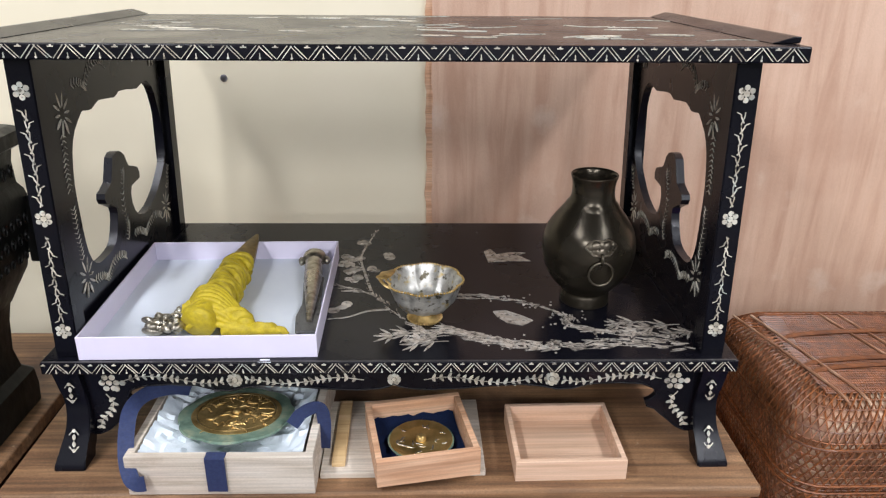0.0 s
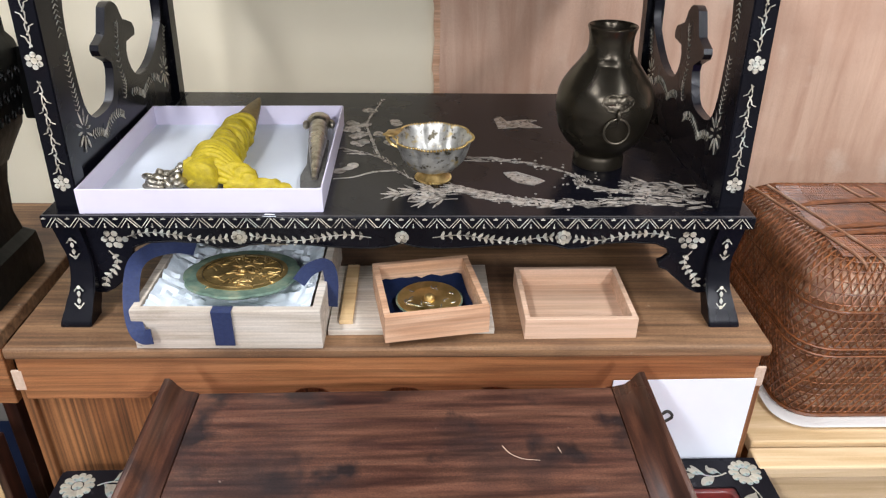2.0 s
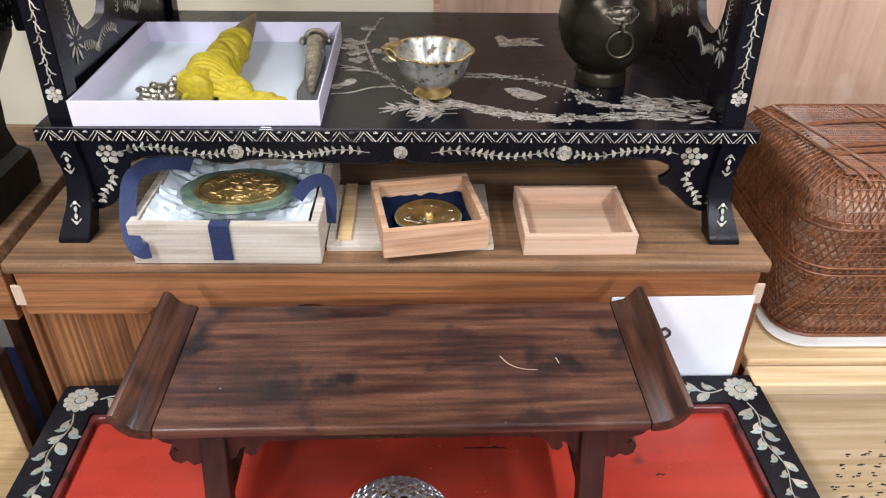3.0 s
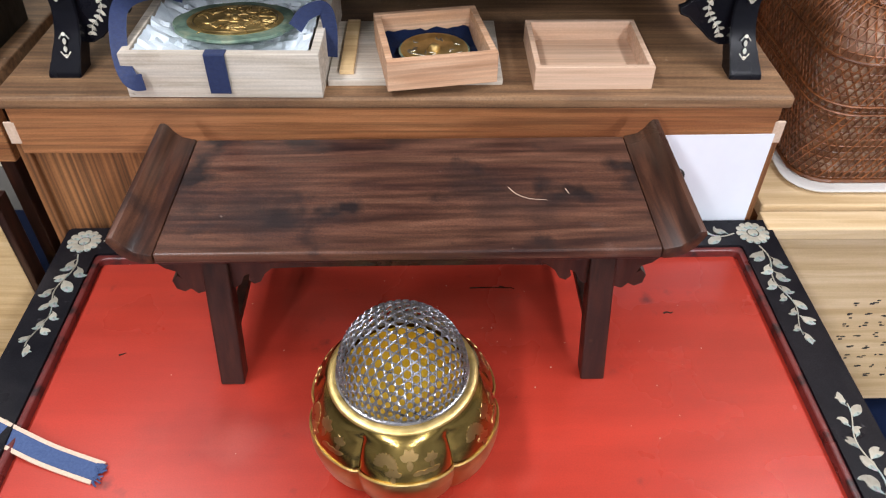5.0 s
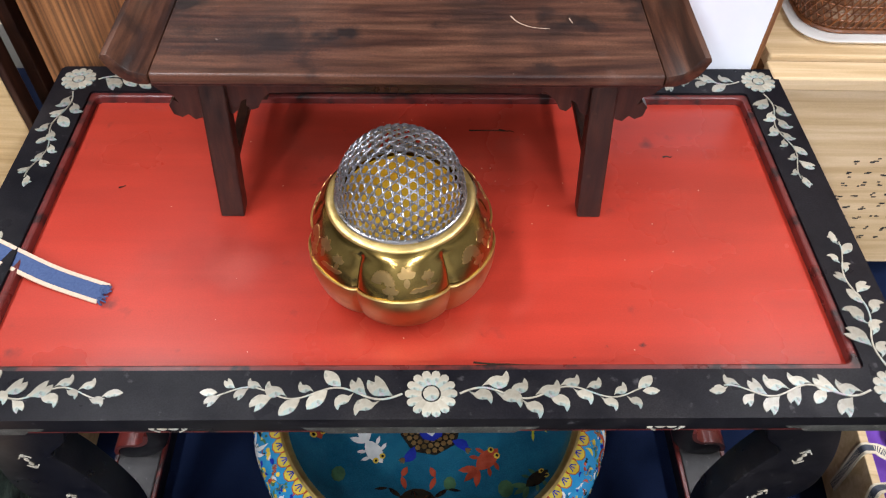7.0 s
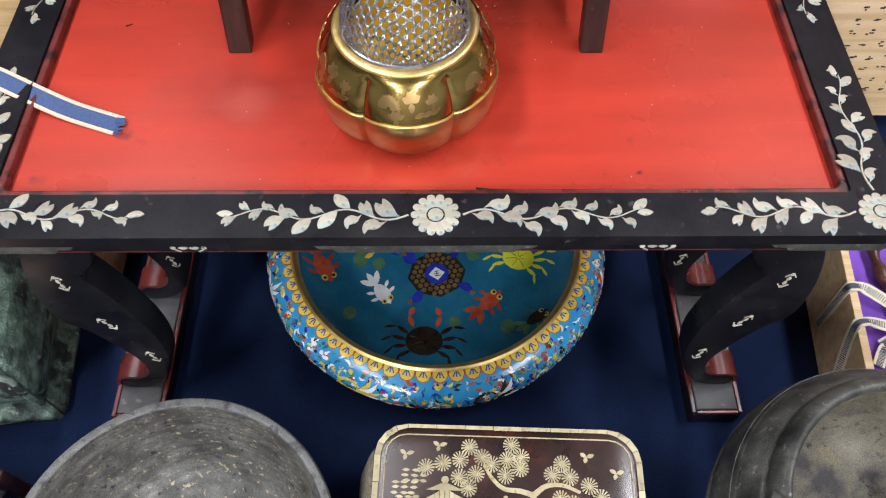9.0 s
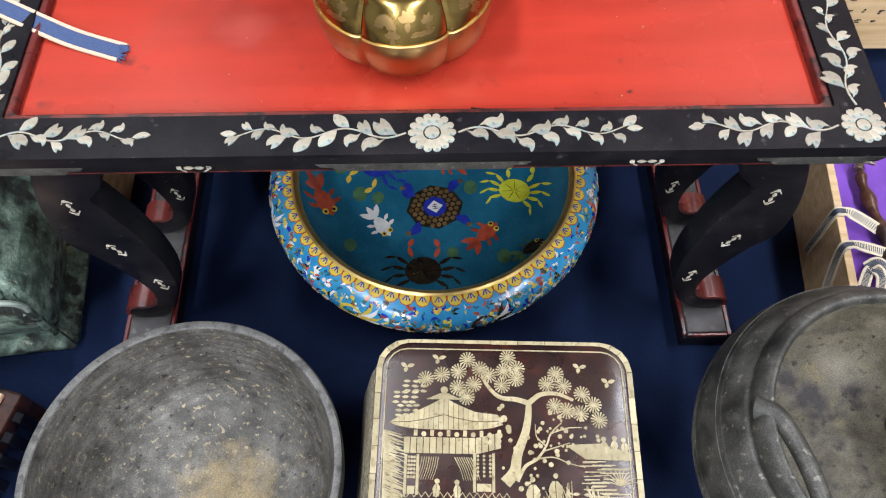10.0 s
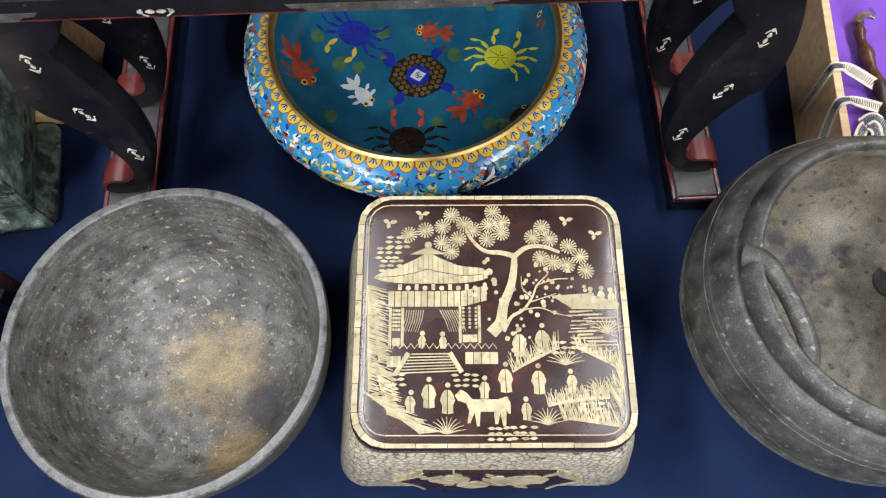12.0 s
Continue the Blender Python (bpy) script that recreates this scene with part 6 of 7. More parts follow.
for _ in range(26):
    x = art.uniform(-0.075, 0.075)
    put(bm, leaf(x, art.uniform(-0.03, 0.03), art.uniform(0, TAU), art.uniform(0.016, 0.026), 0.0095, 4), m, 0.0067)
part("shell_flower", bm, CREAMSHELL, body, "pale pink and green shell flowers", kind="stuff")

# ---------- woven wire dome ----------
DZ, DR, DH = 0.1112, 0.0632, 0.067
arc = [(DR * math.cos(t) ** 0.9, DZ + DH * math.sin(t)) for t in (math.pi / 2 * k / 40 for k in range(41))][::-1]
acc = [0.0]
for a, b in zip(arc, arc[1:]):
    acc.append(acc[-1] + math.hypot(a[0] - b[0], a[1] - b[1]))


def on_dome(u, v, lift=0.0):
    rho = min(math.hypot(u, v), acc[-1])
    k = max(1, next((i for i, q in enumerate(acc) if q >= rho), len(acc) - 1))
    t = (rho - acc[k - 1]) / max(acc[k] - acc[k - 1], 1e-6)
    r = arc[k - 1][0] + (arc[k][0] - arc[k - 1][0]) * t
    z = arc[k - 1][1] + (arc[k][1] - arc[k - 1][1]) * t
    a = math.atan2(v, u)
    s = 1 + lift / DR
    return Vector((r * s * math.cos(a), r * s * math.sin(a), z + lift))


dome = part("dome_ring", sweep([(DR * math.cos(TAU * i / 64), DR * math.sin(TAU * i / 64), DZ) for i in range(65)], 0.0024, 8, ends=False), WIRE, BZ, "silvery ring of the dome", smooth=True)
GAP = 0.0088
for fam in range(3):
    bm = bmesh.new()
    a = math.pi * fam / 3 + 0.1
    n, d = Vector((math.cos(a), math.sin(a))), Vector((-math.sin(a), math.cos(a)))
    for k in range(-15, 15):
        o = (k + 0.5) * GAP
        if abs(o) > acc[-1] * 0.985:
            continue
        half_l = math.sqrt(acc[-1] ** 2 - o * o)
        steps = max(6, int(half_l * 2 / 0.0026))
        pts = []
        for i in range(steps + 1):
            along = half_l * (2 * i / steps - 1)
            pts.append(on_dome(*(n * o + d * along), 0.0007 * math.sin(TAU * along / (GAP * 1.1547) + fam * TAU / 3 + k * math.pi)))
        join(bm, sweep(pts, 0.00092, 6))
    part("woven_wire", bm, WIRE, dome, "open hexagonal wire weave", smooth=True, kind="stuff")


# raised flowers on the brass body
def on_body(ang, z, lift):
    rr_ = next(((a[0] + (b[0] - a[0]) * (z - a[1]) / (b[1] - a[1])) for a, b in zip(bp, bp[1:]) if a[1] <= z <= b[1] and b[1] > a[1]), 0.09)
    q = rr_ * lobes(ang, z) + lift
    return Vector((q * math.cos(ang), q * math.sin(ang), z))


def wrap(bm, poly, fn, h):
    top = [bm.verts.new(fn(u, v, h)) for u, v in poly]
    low = [bm.verts.new(fn(u, v, -0.0006)) for u, v in poly]
    c = bm.verts.new(fn(sum(p[0] for p in poly) / len(poly), sum(p[1] for p in poly) / len(poly), h))
    n = len(poly)
    for i in range(n):
        bm.faces.new((top[i], top[(i + 1) % n], c))
        bm.faces.new((low[i], low[(i + 1) % n], top[(i + 1) % n], top[i]))


for f in range(6):
    bm = bmesh.new()
    base_a = -math.pi / 2 + f * TAU / 6
    fn = lambda u, v, h: on_body(base_a + u / 0.095, v + 0.003, h)
    for k in range(11):
        a = math.pi * (0.02 + 0.96 * k / 10)
        wrap(bm, petal(-0.02, 0.079, a, 0.002, 0.0125, 0.0034), fn, 0.0005)
    for u, v, s in ((0.004, 0.086, 1.0), (-0.012, 0.07, 0.85), (0.026, 0.082, 0.75)):
        for a in (0.4, 1.2, 2.0, 2.8, 4.7):
            wrap(bm, leaf(u, v, a, 0.0105 * s, 0.0065 * s, 4), fn, 0.0005)
    for u in (0.012, 0.02, 0.028):
        wrap(bm, leaf(u - 0.006, 0.071, 0.25, 0.012, 0.005, 4), fn, 0.0008)
    part("chasing", bm, TINTBRASS, BZ, "raised chased flowers", kind="stuff")
bm = bmesh.new()
pts = []
for i in range(145):
    a = TAU * i / 144
    pts.append(on_body(a, 0.0605 + 0.0035 * abs(math.cos(3 * (a + math.pi / 2))), 0.0008))
part("waved_line", sweep(pts, 0.0012, 5, ends=False), CHASED, BZ, "raised wavy line", smooth=True)

# ---------- enamel pictures of the cloisonne bowl ----------
en = random.Random(9)


OUT = [(p[0], p[1]) for p in cp]
olen = [0.0]
for a, b in zip(OUT, OUT[1:]):
    olen.append(olen[-1] + math.hypot(b[0] - a[0], b[1] - a[1]))


def on_outer(u, v, h):
    """u: metres round the bowl at radius 0.23; v: metres down from the rim along the wall."""
    s = olen[-1] - v
    k = max(1, next((i for i, q in enumerate(olen) if q >= s), len(olen) - 1))
    t = (s - olen[k - 1]) / (olen[k] - olen[k - 1])
    r = OUT[k - 1][0] + (OUT[k][0] - OUT[k - 1][0]) * t
    z = OUT[k - 1][1] + (OUT[k][1] - OUT[k - 1][1]) * t
    d = Vector((OUT[k][1] - OUT[k - 1][1], 0, -(OUT[k][0] - OUT[k - 1][0])))
    nrm = Vector((d.x, d.z)).normalized()
    a = u / 0.23
    q = r + nrm.x * h
    return Vector((q * math.cos(a), q * math.sin(a), z + nrm.y * h))


wall = [c for c in CB.children if c.name.startswith("outer_wall")][0]
inner = [c for c in CB.children if c.name.startswith("inner_wall")][0]
bands = {k: bmesh.new() for k in ("coral", "yellow", "cobalt", "white", "black", "green", "sky")}
N = 62
for i in range(N):
    u0 = TAU * 0.23 * i / N
    w = TAU * 0.23 / N
    wrap(bands["coral"], [(u0 - w * 0.5, 0.001), (u0 + w * 0.5, 0.001), (u0 + w * 0.5, 0.009), (u0 + w * 0.3, 0.0165), (u0, 0.019), (u0 - w * 0.3, 0.0165), (u0 - w * 0.5, 0.009)], on_outer, 0.0003)
    wrap(bands["yellow"], [(u0 - w * 0.42, 0.0015), (u0 + w * 0.42, 0.0015), (u0 + w * 0.45, 0.0085), (u0 + w * 0.28, 0.0152), (u0, 0.0175), (u0 - w * 0.28, 0.0152), (u0 - w * 0.45, 0.0085)], on_outer, 0.0006)
    for q in (-0.2, 0.0, 0.2):
        wrap(bands["cobalt"], [(u0 + q * w * 0.3 - 0.0009, 0.004), (u0 + q * w * 0.3 + 0.0009, 0.004), (u0 + q * w * 1.2 + 0.0009, 0.0115), (u0 + q * w * 1.2 - 0.0009, 0.0115)], on_outer, 0.0009)
names = ["coral", "yellow", "cobalt", "white", "white", "green", "black", "coral", "sky", "yellow"]
for _ in range(1700):
    u, v = en.uniform(0, TAU * 0.23), 0.021 + 0.09 * en.random() ** 1.2
    c = en.choice(names)
    r = en.uniform(0.0017, 0.004)
    kind = en.random()
    if kind < 0.55:
        for k in range(en.randint(2, 4)):
            wrap(bands[c], disc(u + en.uniform(-1, 1) * r, v + en.uniform(-1, 1) * r, r * en.uniform(0.5, 0.95), 7), on_outer, 0.0004 + 0.00005 * k)
    else:
        wrap(bands[c], leaf(u, v, en.uniform(0, TAU), r * 3.6, r * 1.1, 4, 0.25), on_outer, 0.0005)
for u, c in ((4.26 * 0.23, "yellow"), (5.02 * 0.23, "black"), (5.95 * 0.23, "coral"), (3.4 * 0.23, "white"), (2.4 * 0.23, "black"), (1.2 * 0.23, "yellow")):
    pts = [(u + 0.02 * math.cos(t) * (1 - 0.06 * t), 0.052 + 0.015 * math.sin(t) * (1 - 0.06 * t)) for t in (0.45 * k for k in range(14))]
    sp = stroke(pts, 0.009, 0.002, 1)
    half_n = len(sp) // 2
    for i in range(half_n - 1):
        wrap(bands[c], [sp[i], sp[i + 1], sp[-2 - i], sp[-1 - i]], on_outer, 0.0009)
    for k in range(7):
        wrap(bands["white" if k % 2 else c], leaf(u + 0.012, 0.05, k * 0.5 - 1.2, 0.03, 0.006, 4, 0.2), on_outer, 0.0008)
bands["gilt"] = bmesh.new()
for _ in range(420):
    u, v, q, a0 = en.uniform(0, TAU * 0.23), 0.022 + 0.088 * en.random(), en.uniform(0.0025, 0.0055), en.uniform(0, TAU)
    sp = stroke([(u + q * math.cos(a0 + t) * (1 - 0.13 * t), v + q * math.sin(a0 + t) * (1 - 0.13 * t)) for t in (0.0, 0.9, 1.8, 2.7, 3.6, 4.5)], 0.0007, 0.0007, 1)
    for i in range(len(sp) // 2 - 1):
        wrap(bands["gilt"], [sp[i], sp[i + 1], sp[-2 - i], sp[-1 - i]], on_outer, 0.001)
MATS = {"gilt": CHASED, "coral": E_RED, "yellow": E_YEL, "cobalt": E_BLUE, "white": E_WHT, "black": E_BLK, "green": E_GRN, "sky": ENAMEL}
for k, b in bands.items():
    part("enamel_pattern", b, MATS[k], wall, k + " enamel clouds and flowers", kind="stuff")

INN = [(p[0], p[1]) for p in ci]


def on_inner(u, v, h):
    r = math.hypot(u, v)
    z = INN[-1][1]
    for a, b in zip(INN[10:], INN[11:]):
        if b[0] <= r <= a[0]:
            z = b[1] + (a[1] - b[1]) * (r - b[0]) / max(a[0] - b[0], 1e-6)
            break
    return Vector((u, v, z + h))


def creature(name, label, rows):
    """Shapes (outline, material) that lie on the inner enamel."""
    by = {}
    for poly, mat, h in rows:
        b = by.setdefault(mat.name, (bmesh.new(), mat))[0]
        wrap(b, poly, on_inner, h)
    for b, mat in by.values():
        part(name, b, mat, inner, label, kind="stuff")


def turned(poly, u, v, ang):
    c, s = math.cos(ang), math.sin(ang)
    return [(u + c * x - s * y, v + s * x + c * y) for x, y in poly]


def fish(u, v, ang, s, body_mat, fin_mat):
    rows = [(turned(leaf(-0.5 * s, 0, 0, s, s * 0.52, 6), u, v, ang), body_mat, 0.0008)]
    for a in (2.5, 3.14, 3.8):
        rows.append((turned(leaf(-0.4 * s, 0, a, 0.62 * s, 0.22 * s, 4), u, v, ang), fin_mat, 0.0006))
    for a, x in ((1.9, 0.1), (-1.9, 0.1), (2.2, -0.15), (-2.2, -0.15)):
        rows.append((turned(leaf(x * s, 0.2 * s * (1 if a > 0 else -1), a, 0.32 * s, 0.13 * s, 4), u, v, ang), fin_mat, 0.0006))
    for q in (-1, 1):
        rows.append((turned(disc(0.3 * s, q * 0.13 * s, 0.1 * s, 8), u, v, ang), E_YEL, 0.0011))
        rows.append((turned(disc(0.31 * s, q * 0.13 * s, 0.05 * s, 8), u, v, ang), E_BLK, 0.0014))
    return rows


def crab(u, v, ang, s, mat, claw):
    rows = [(turned(disc(0, 0, 0.5 * s, 14, 0.86), u, v, ang), mat, 0.0009)]
    for q in (-1, 1):
        for k in range(4):
            a = (-0.75 + 0.42 * k)
            x0, y0 = 0.46 * s * math.cos(a) * q, 0.4 * s * math.sin(a)
            x1, y1 = 0.85 * s * math.cos(a) * q, 0.75 * s * math.sin(a) + 0.06 * s
            rows.append((turned(leaf(x0, y0, math.atan2(y1 - y0, x1 - x0), 0.42 * s, 0.12 * s, 4), u, v, ang), mat, 0.0007))
            rows.append((turned(leaf(x1, y1, math.atan2(y1 - y0, x1 - x0) - 0.7 * q, 0.34 * s, 0.08 * s, 4), u, v, ang), mat, 0.0007))
        rows.append((turned(leaf(0.3 * s * q, 0.4 * s, 1.2 if q > 0 else 1.94, 0.36 * s, 0.14 * s, 4), u, v, ang), claw, 0.0008))
        rows.append((turned(leaf(0.42 * s * q, 0.72 * s, 2.0 if q > 0 else 1.14, 0.3 * s, 0.16 * s, 4), u, v, ang), claw, 0.0008))
    for k in range(7):
        a = TAU * k / 7
        st = stroke([(0.04 * s * math.cos(a), 0.04 * s * math.sin(a)), (0.4 * s * math.cos(a), 0.34 * s * math.sin(a))], 0.0007, 0.0007, 1)
        rows.append((turned(st, u, v, ang), BRASS, 0.0012))
    return rows


P = POND
creature("crab", "lime yellow enamel crab", crab(*P[1], -0.3, 0.052, E_LIME, E_LIME))
creature("crab", "cobalt blue enamel crab", crab(*P[6], 2.6, 0.056, E_BLUE, E_YEL))
creature("crab", "black enamel crab", crab(*P[7], 0.0, 0.058, E_BLK, E_RED))
creature("fish", "coral red enamel goldfish", fish(*P[2], 3.0, 0.044, E_RED, E_RED))
creature("fish", "coral red enamel goldfish", fish(*P[3], 0.8, 0.048, E_RED, E_RED))
creature("fish", "grey and white enamel fish", fish(*P[4], -0.9, 0.045, E_WHT, E_WHT))
creature("fish", "coral red enamel goldfish", fish(*P[5], -1.0, 0.055, E_RED, E_RED))
creature("fish", "coral red enamel fish", fish(*P[8], 2.2, 0.034, E_RED, E_RED))
creature("fish", "black enamel fish", fish(*P[9], 0.6, 0.04, E_BLK, E_GRN))
rows = [(turned(disc(0, 0, 0.047, 8, 0.9), *P[0], 0.2), E_BLK, 0.0006)]
for i in range(-4, 5):
    for j in range(-4, 5):
        x, y = 0.0098 * (i + 0.5 * (j % 2)), 0.0086 * j
        if 0.018 < math.hypot(x, y * 1.15) < 0.043:
            rows.append((turned(disc(x, y, 0.0042, 6), *P[0], 0.2), GILT, 0.0011))
rows.append((turned(disc(0, 0, 0.02, 8), *P[0], 0.2), E_BLUE, 0.0012))
rows.append((turned([(-0.013, 0), (0, -0.012), (0.013, 0), (0, 0.012)], *P[0], 0.2), E_WHT, 0.0016))
for q in ((-0.004, -0.004, 0.006, -0.004), (-0.004, 0.0, 0.004, 0.0), (-0.003, 0.004, 0.004, 0.004), (0.0, -0.004, 0.0, 0.004)):
    rows.append((turned(stroke([q[:2], q[2:]], 0.0012, 0.0012, 1), *P[0], 0.2), E_BLK, 0.002))
for a in (0.75, 2.3, 3.9, 5.5):
    rows.append((turned(leaf(0.04 * math.cos(a), 0.034 * math.sin(a), a, 0.03, 0.016, 5, 0.15), *P[0], 0.2), E_BLUE, 0.0008))
    for h in (-0.45, 0.0, 0.45):
        rows.append((turned(leaf(0.064 * math.cos(a), 0.056 * math.sin(a), a + h, 0.01, 0.003, 4), *P[0], 0.2), GILT, 0.001))
rows.append((turned(leaf(-0.03, 0.034, 2.1, 0.026, 0.013), *P[0], 0.2), E_BLUE, 0.0009))
rows.append((turned(leaf(0.035, -0.028, -0.6, 0.022, 0.004), *P[0], 0.2), E_BLUE, 0.0009))
creature("turtle", "blue and gilt enamel turtle with hexagon shell", rows)
for x, y in PADS + [(0.02, 0.14), (-0.1, 0.14), (0.12, 0.12), (-0.16, 0.06)]:
    creature("lily_pad", "green enamel leaf", [(disc(x, y, en.uniform(0.009, 0.013), 9, 1.2), E_GRN, 0.0006)])

# ---------- tray contents ----------
dag = thing("wrapped_dagger", "gilt dagger wrapped in yellow silk with a knotted metal pommel", "dagger", (-0.262, 1.02, SH + 0.0025))
blade = slab([(-0.021, -0.03), (-0.022, 0.0), (-0.014, 0.035), (-0.003, 0.07), (0.008, 0.095), (0.0135, 0.099), (0.017, 0.07), (0.02, 0.03), (0.021, -0.03)], -0.005, 0.006, "z", bevel=0.003)
bmesh.ops.transform(blade, matrix=pose(0.01, 0.098, 0.024, 9, 6, 2), verts=blade.verts)
part("blade", blade, HORN, dag, "dark gilt sheath tip", smooth=40)


def silk(path, radii, ridges, amp, seed):
    bm = sweep(path, radii, 44)
    for v in bm.verts:
        n1 = noise.noise(Vector((v.co.x * 70 + seed, v.co.y * 45, v.co.z * 60)))
        n2 = 1 - 2 * abs(math.sin(((v.co.y * 1.0 - v.co.x * 0.55) * ridges + 3.5 * n1) / 2))
        v.co.z = max(0.0006, v.co.z + amp * n2 + amp * 0.8 * n1)
        v.co.x += amp * 0.7 * n1
    return bm


path = smooth_line([(-0.004, -0.082, 0.022), (0.004, -0.055, 0.028), (0.008, -0.02, 0.028), (0.009, 0.03, 0.026), (0.009, 0.075, 0.025), (0.01, 0.108, 0.025)], 22)
rad = [0.0225 - 0.0035 * min(1, i / 80) + 0.0016 * math.sin(i * 0.26) for i in range(len(path))]
part("silk_wrap", silk(path, rad, 430, 0.0016, 0.3), YELLOW, dag, "wound yellow silk", smooth=80)
wind = random.Random(12)
for k in range(13):
    t = k / 12
    y0 = -0.045 + 0.145 * t
    rr0 = 0.0238 - 0.0035 * t
    lean, twist = wind.uniform(-0.75, -0.25) if k % 4 else wind.uniform(0.2, 0.6), wind.uniform(0, 6)
    pts = []
    for i in range(29):
        a = TAU * i / 28
        q = rr0 * (1 + 0.06 * math.sin(2 * a + twist)) + 0.0006
        pts.append((0.009 + q * math.cos(a), y0 + lean * q * math.cos(a) + 0.004 * math.sin(a + twist), max(0.001, 0.026 + 0.9 * q * math.sin(a))))
    part("silk_fold", sweep(pts, [0.0042 + 0.0016 * math.sin(i * 0.7 + twist) for i in range(29)], 8), YELLOW, dag, "", smooth=80)
path = smooth_line([(-0.022, -0.05, 0.016), (0.005, -0.052, 0.026), (0.032, -0.058, 0.024), (0.055, -0.066, 0.018), (0.062, -0.074, 0.01)], 22)
rad = [0.021 - 0.01 * i / (len(path) - 1) for i in range(len(path))]
part("silk_gather", silk(path, rad, 520, 0.0024, 4.1), YELLOW, dag, "gathered yellow silk", smooth=80)
for k in range(9):
    t = k / 8
    arc_pts = [(-0.03 + 0.004 * k * 0.3, -0.028 - 0.05 * t, 0.012 + 0.012 * (1 - t)), (-0.008, -0.03 - 0.046 * t, 0.05 - 0.03 * t * t), (0.02, -0.036 - 0.04 * t, 0.05 - 0.03 * t * t), (0.05, -0.058 - 0.022 * t, 0.028 - 0.015 * t), (0.064, -0.073 - 0.008 * t, 0.008)]
    part("silk_fold", sweep(smooth_line(arc_pts, 6), [0.003 + 0.0022 * math.sin(math.pi * i / 24) for i in range(25)], 8), YELLOW, dag, "", smooth=80)
path = smooth_line([(0.03, -0.07, 0.012), (0.062, -0.076, 0.012), (0.085, -0.072, 0.011), (0.104, -0.073, 0.008), (0.116, -0.076, 0.005)], 22)
rad = [0.013 - 0.009 * i / (len(path) - 1) for i in range(len(path))]
part("silk_end", silk(path, rad, 420, 0.0018, 2.3), YELLOW, dag, "loose yellow silk end", smooth=80)
pom = random.Random(4)
bm = bmesh.new()
for k in range(26):
    t = k / 25
    mm = pose(-0.024 - 0.052 * t + pom.uniform(-0.007, 0.007), -0.066 - 0.006 * t + pom.uniform(-0.015, 0.015), 0.011 + pom.uniform(0, 0.016) * (1 - t * 0.8), pom.uniform(0, 90), pom.uniform(0, 90), pom.uniform(0, 180)) @ Matrix.Diagonal((2.0, 1, 0.9, 1))
    bmesh.ops.create_icosphere(bm, subdivisions=2, radius=pom.uniform(0.005, 0.0085), matrix=mm)
part("pommel", bm, STEEL, dag, "tarnished knotted silver-gilt pommel", smooth=80, kind="stuff")
kn = thing("small_dagger", "slim steel dagger with a silver-gilt pommel", "dagger", (-0.134, 1.09, SH + 0.0025), 6)
bl = slab([(-0.018, -0.145), (0.017, -0.145), (0.019, -0.1), (0.014, -0.06), (0.016, 0.03), (-0.015, 0.03), (-0.013, -0.06), (-0.02, -0.1)], 0.003, 0.008, "z", bevel=0.002)
part("blade", bl, PALERIM, kn, "grey steel blade")
part("grip", sweep(smooth_line([(0, -0.12, 0.009), (0, -0.06, 0.011), (0, 0.0, 0.013), (0.0, 0.06, 0.017)]), [0.0036 + 0.0105 * min(1, i / 13) for i in range(19)], 12), STEEL, kn, "fluted silver grip", smooth=60)
bm = bmesh.new()
bmesh.ops.create_icosphere(bm, subdivisions=3, radius=0.0185, matrix=pose(0, 0.082, 0.017) @ Matrix.Diagonal((1.05, 1.1, 0.85, 1)))
for q in (-1, 1):
    bmesh.ops.create_icosphere(bm, subdivisions=2, radius=0.007, matrix=pose(q * 0.02, 0.074, 0.016) @ Matrix.Diagonal((0.8, 1.3, 1, 1)))
part("pommel", bm, STEEL, kn, "rounded silver pommel", smooth=80)
tag = thing("paper_scrap", "tiny white paper scrap on the stand edge", "paper", (-0.166, 0.884, SH + 0.0003))
part("scrap", slab([(-0.008, -0.002), (0.009, -0.003), (0.006, 0.004), (-0.006, 0.005)], 0, 0.0006, "z"), PAPER, tag)

# ---------- mirrors, linings and ribbons ----------
lob8 = lambda a, k: 1 + 0.05 * abs(math.cos(4 * a)) ** 0.7
disc1 = part("disc", lathe([(0.074, 0.0), (0.0775, 0.003), (0.0765, 0.006), (0.055, 0.0065)], 96, lob8), GILTGREEN, M1, "verdigris lobed rim", smooth=50)
part("gilt_field", lathe([(0.0615, 0.0055), (0.062, 0.0072), (0.058, 0.0078), (0.01, 0.0078)], 72), GILT, disc1, "gilt relief field", smooth=40)
part("raised_ring", sweep([(0.054 * math.cos(TAU * i / 64), 0.054 * math.sin(TAU * i / 64), 0.0078) for i in range(65)], 0.0011, 6, ends=False), HORN, disc1, "raised ring")


def relief(n, r, z, sz, seed):
    g = random.Random(seed)
    bm = bmesh.new()
    for _ in range(n):
        a, q = g.uniform(0, TAU), r * math.sqrt(g.uniform(0.06, 1))
        pts = [Vector((q * math.cos(a), q * math.sin(a), z))]
        h = g.uniform(0, TAU)
        for k in range(5):
            h += g.uniform(-0.9, 0.9)
            pts.append(pts[-1] + Vector((math.cos(h), math.sin(h), 0)) * sz * 2)
        join(bm, sweep(pts, [sz * 0.5, sz, sz * 1.1, sz, sz * 0.7, sz * 0.3], 6))
    bmesh.ops.create_uvsphere(bm, u_segments=16, v_segments=8, radius=sz * 3.6, matrix=pose(0, 0, z) @ Matrix.Diagonal((1, 1, 0.8, 1)))
    return bm


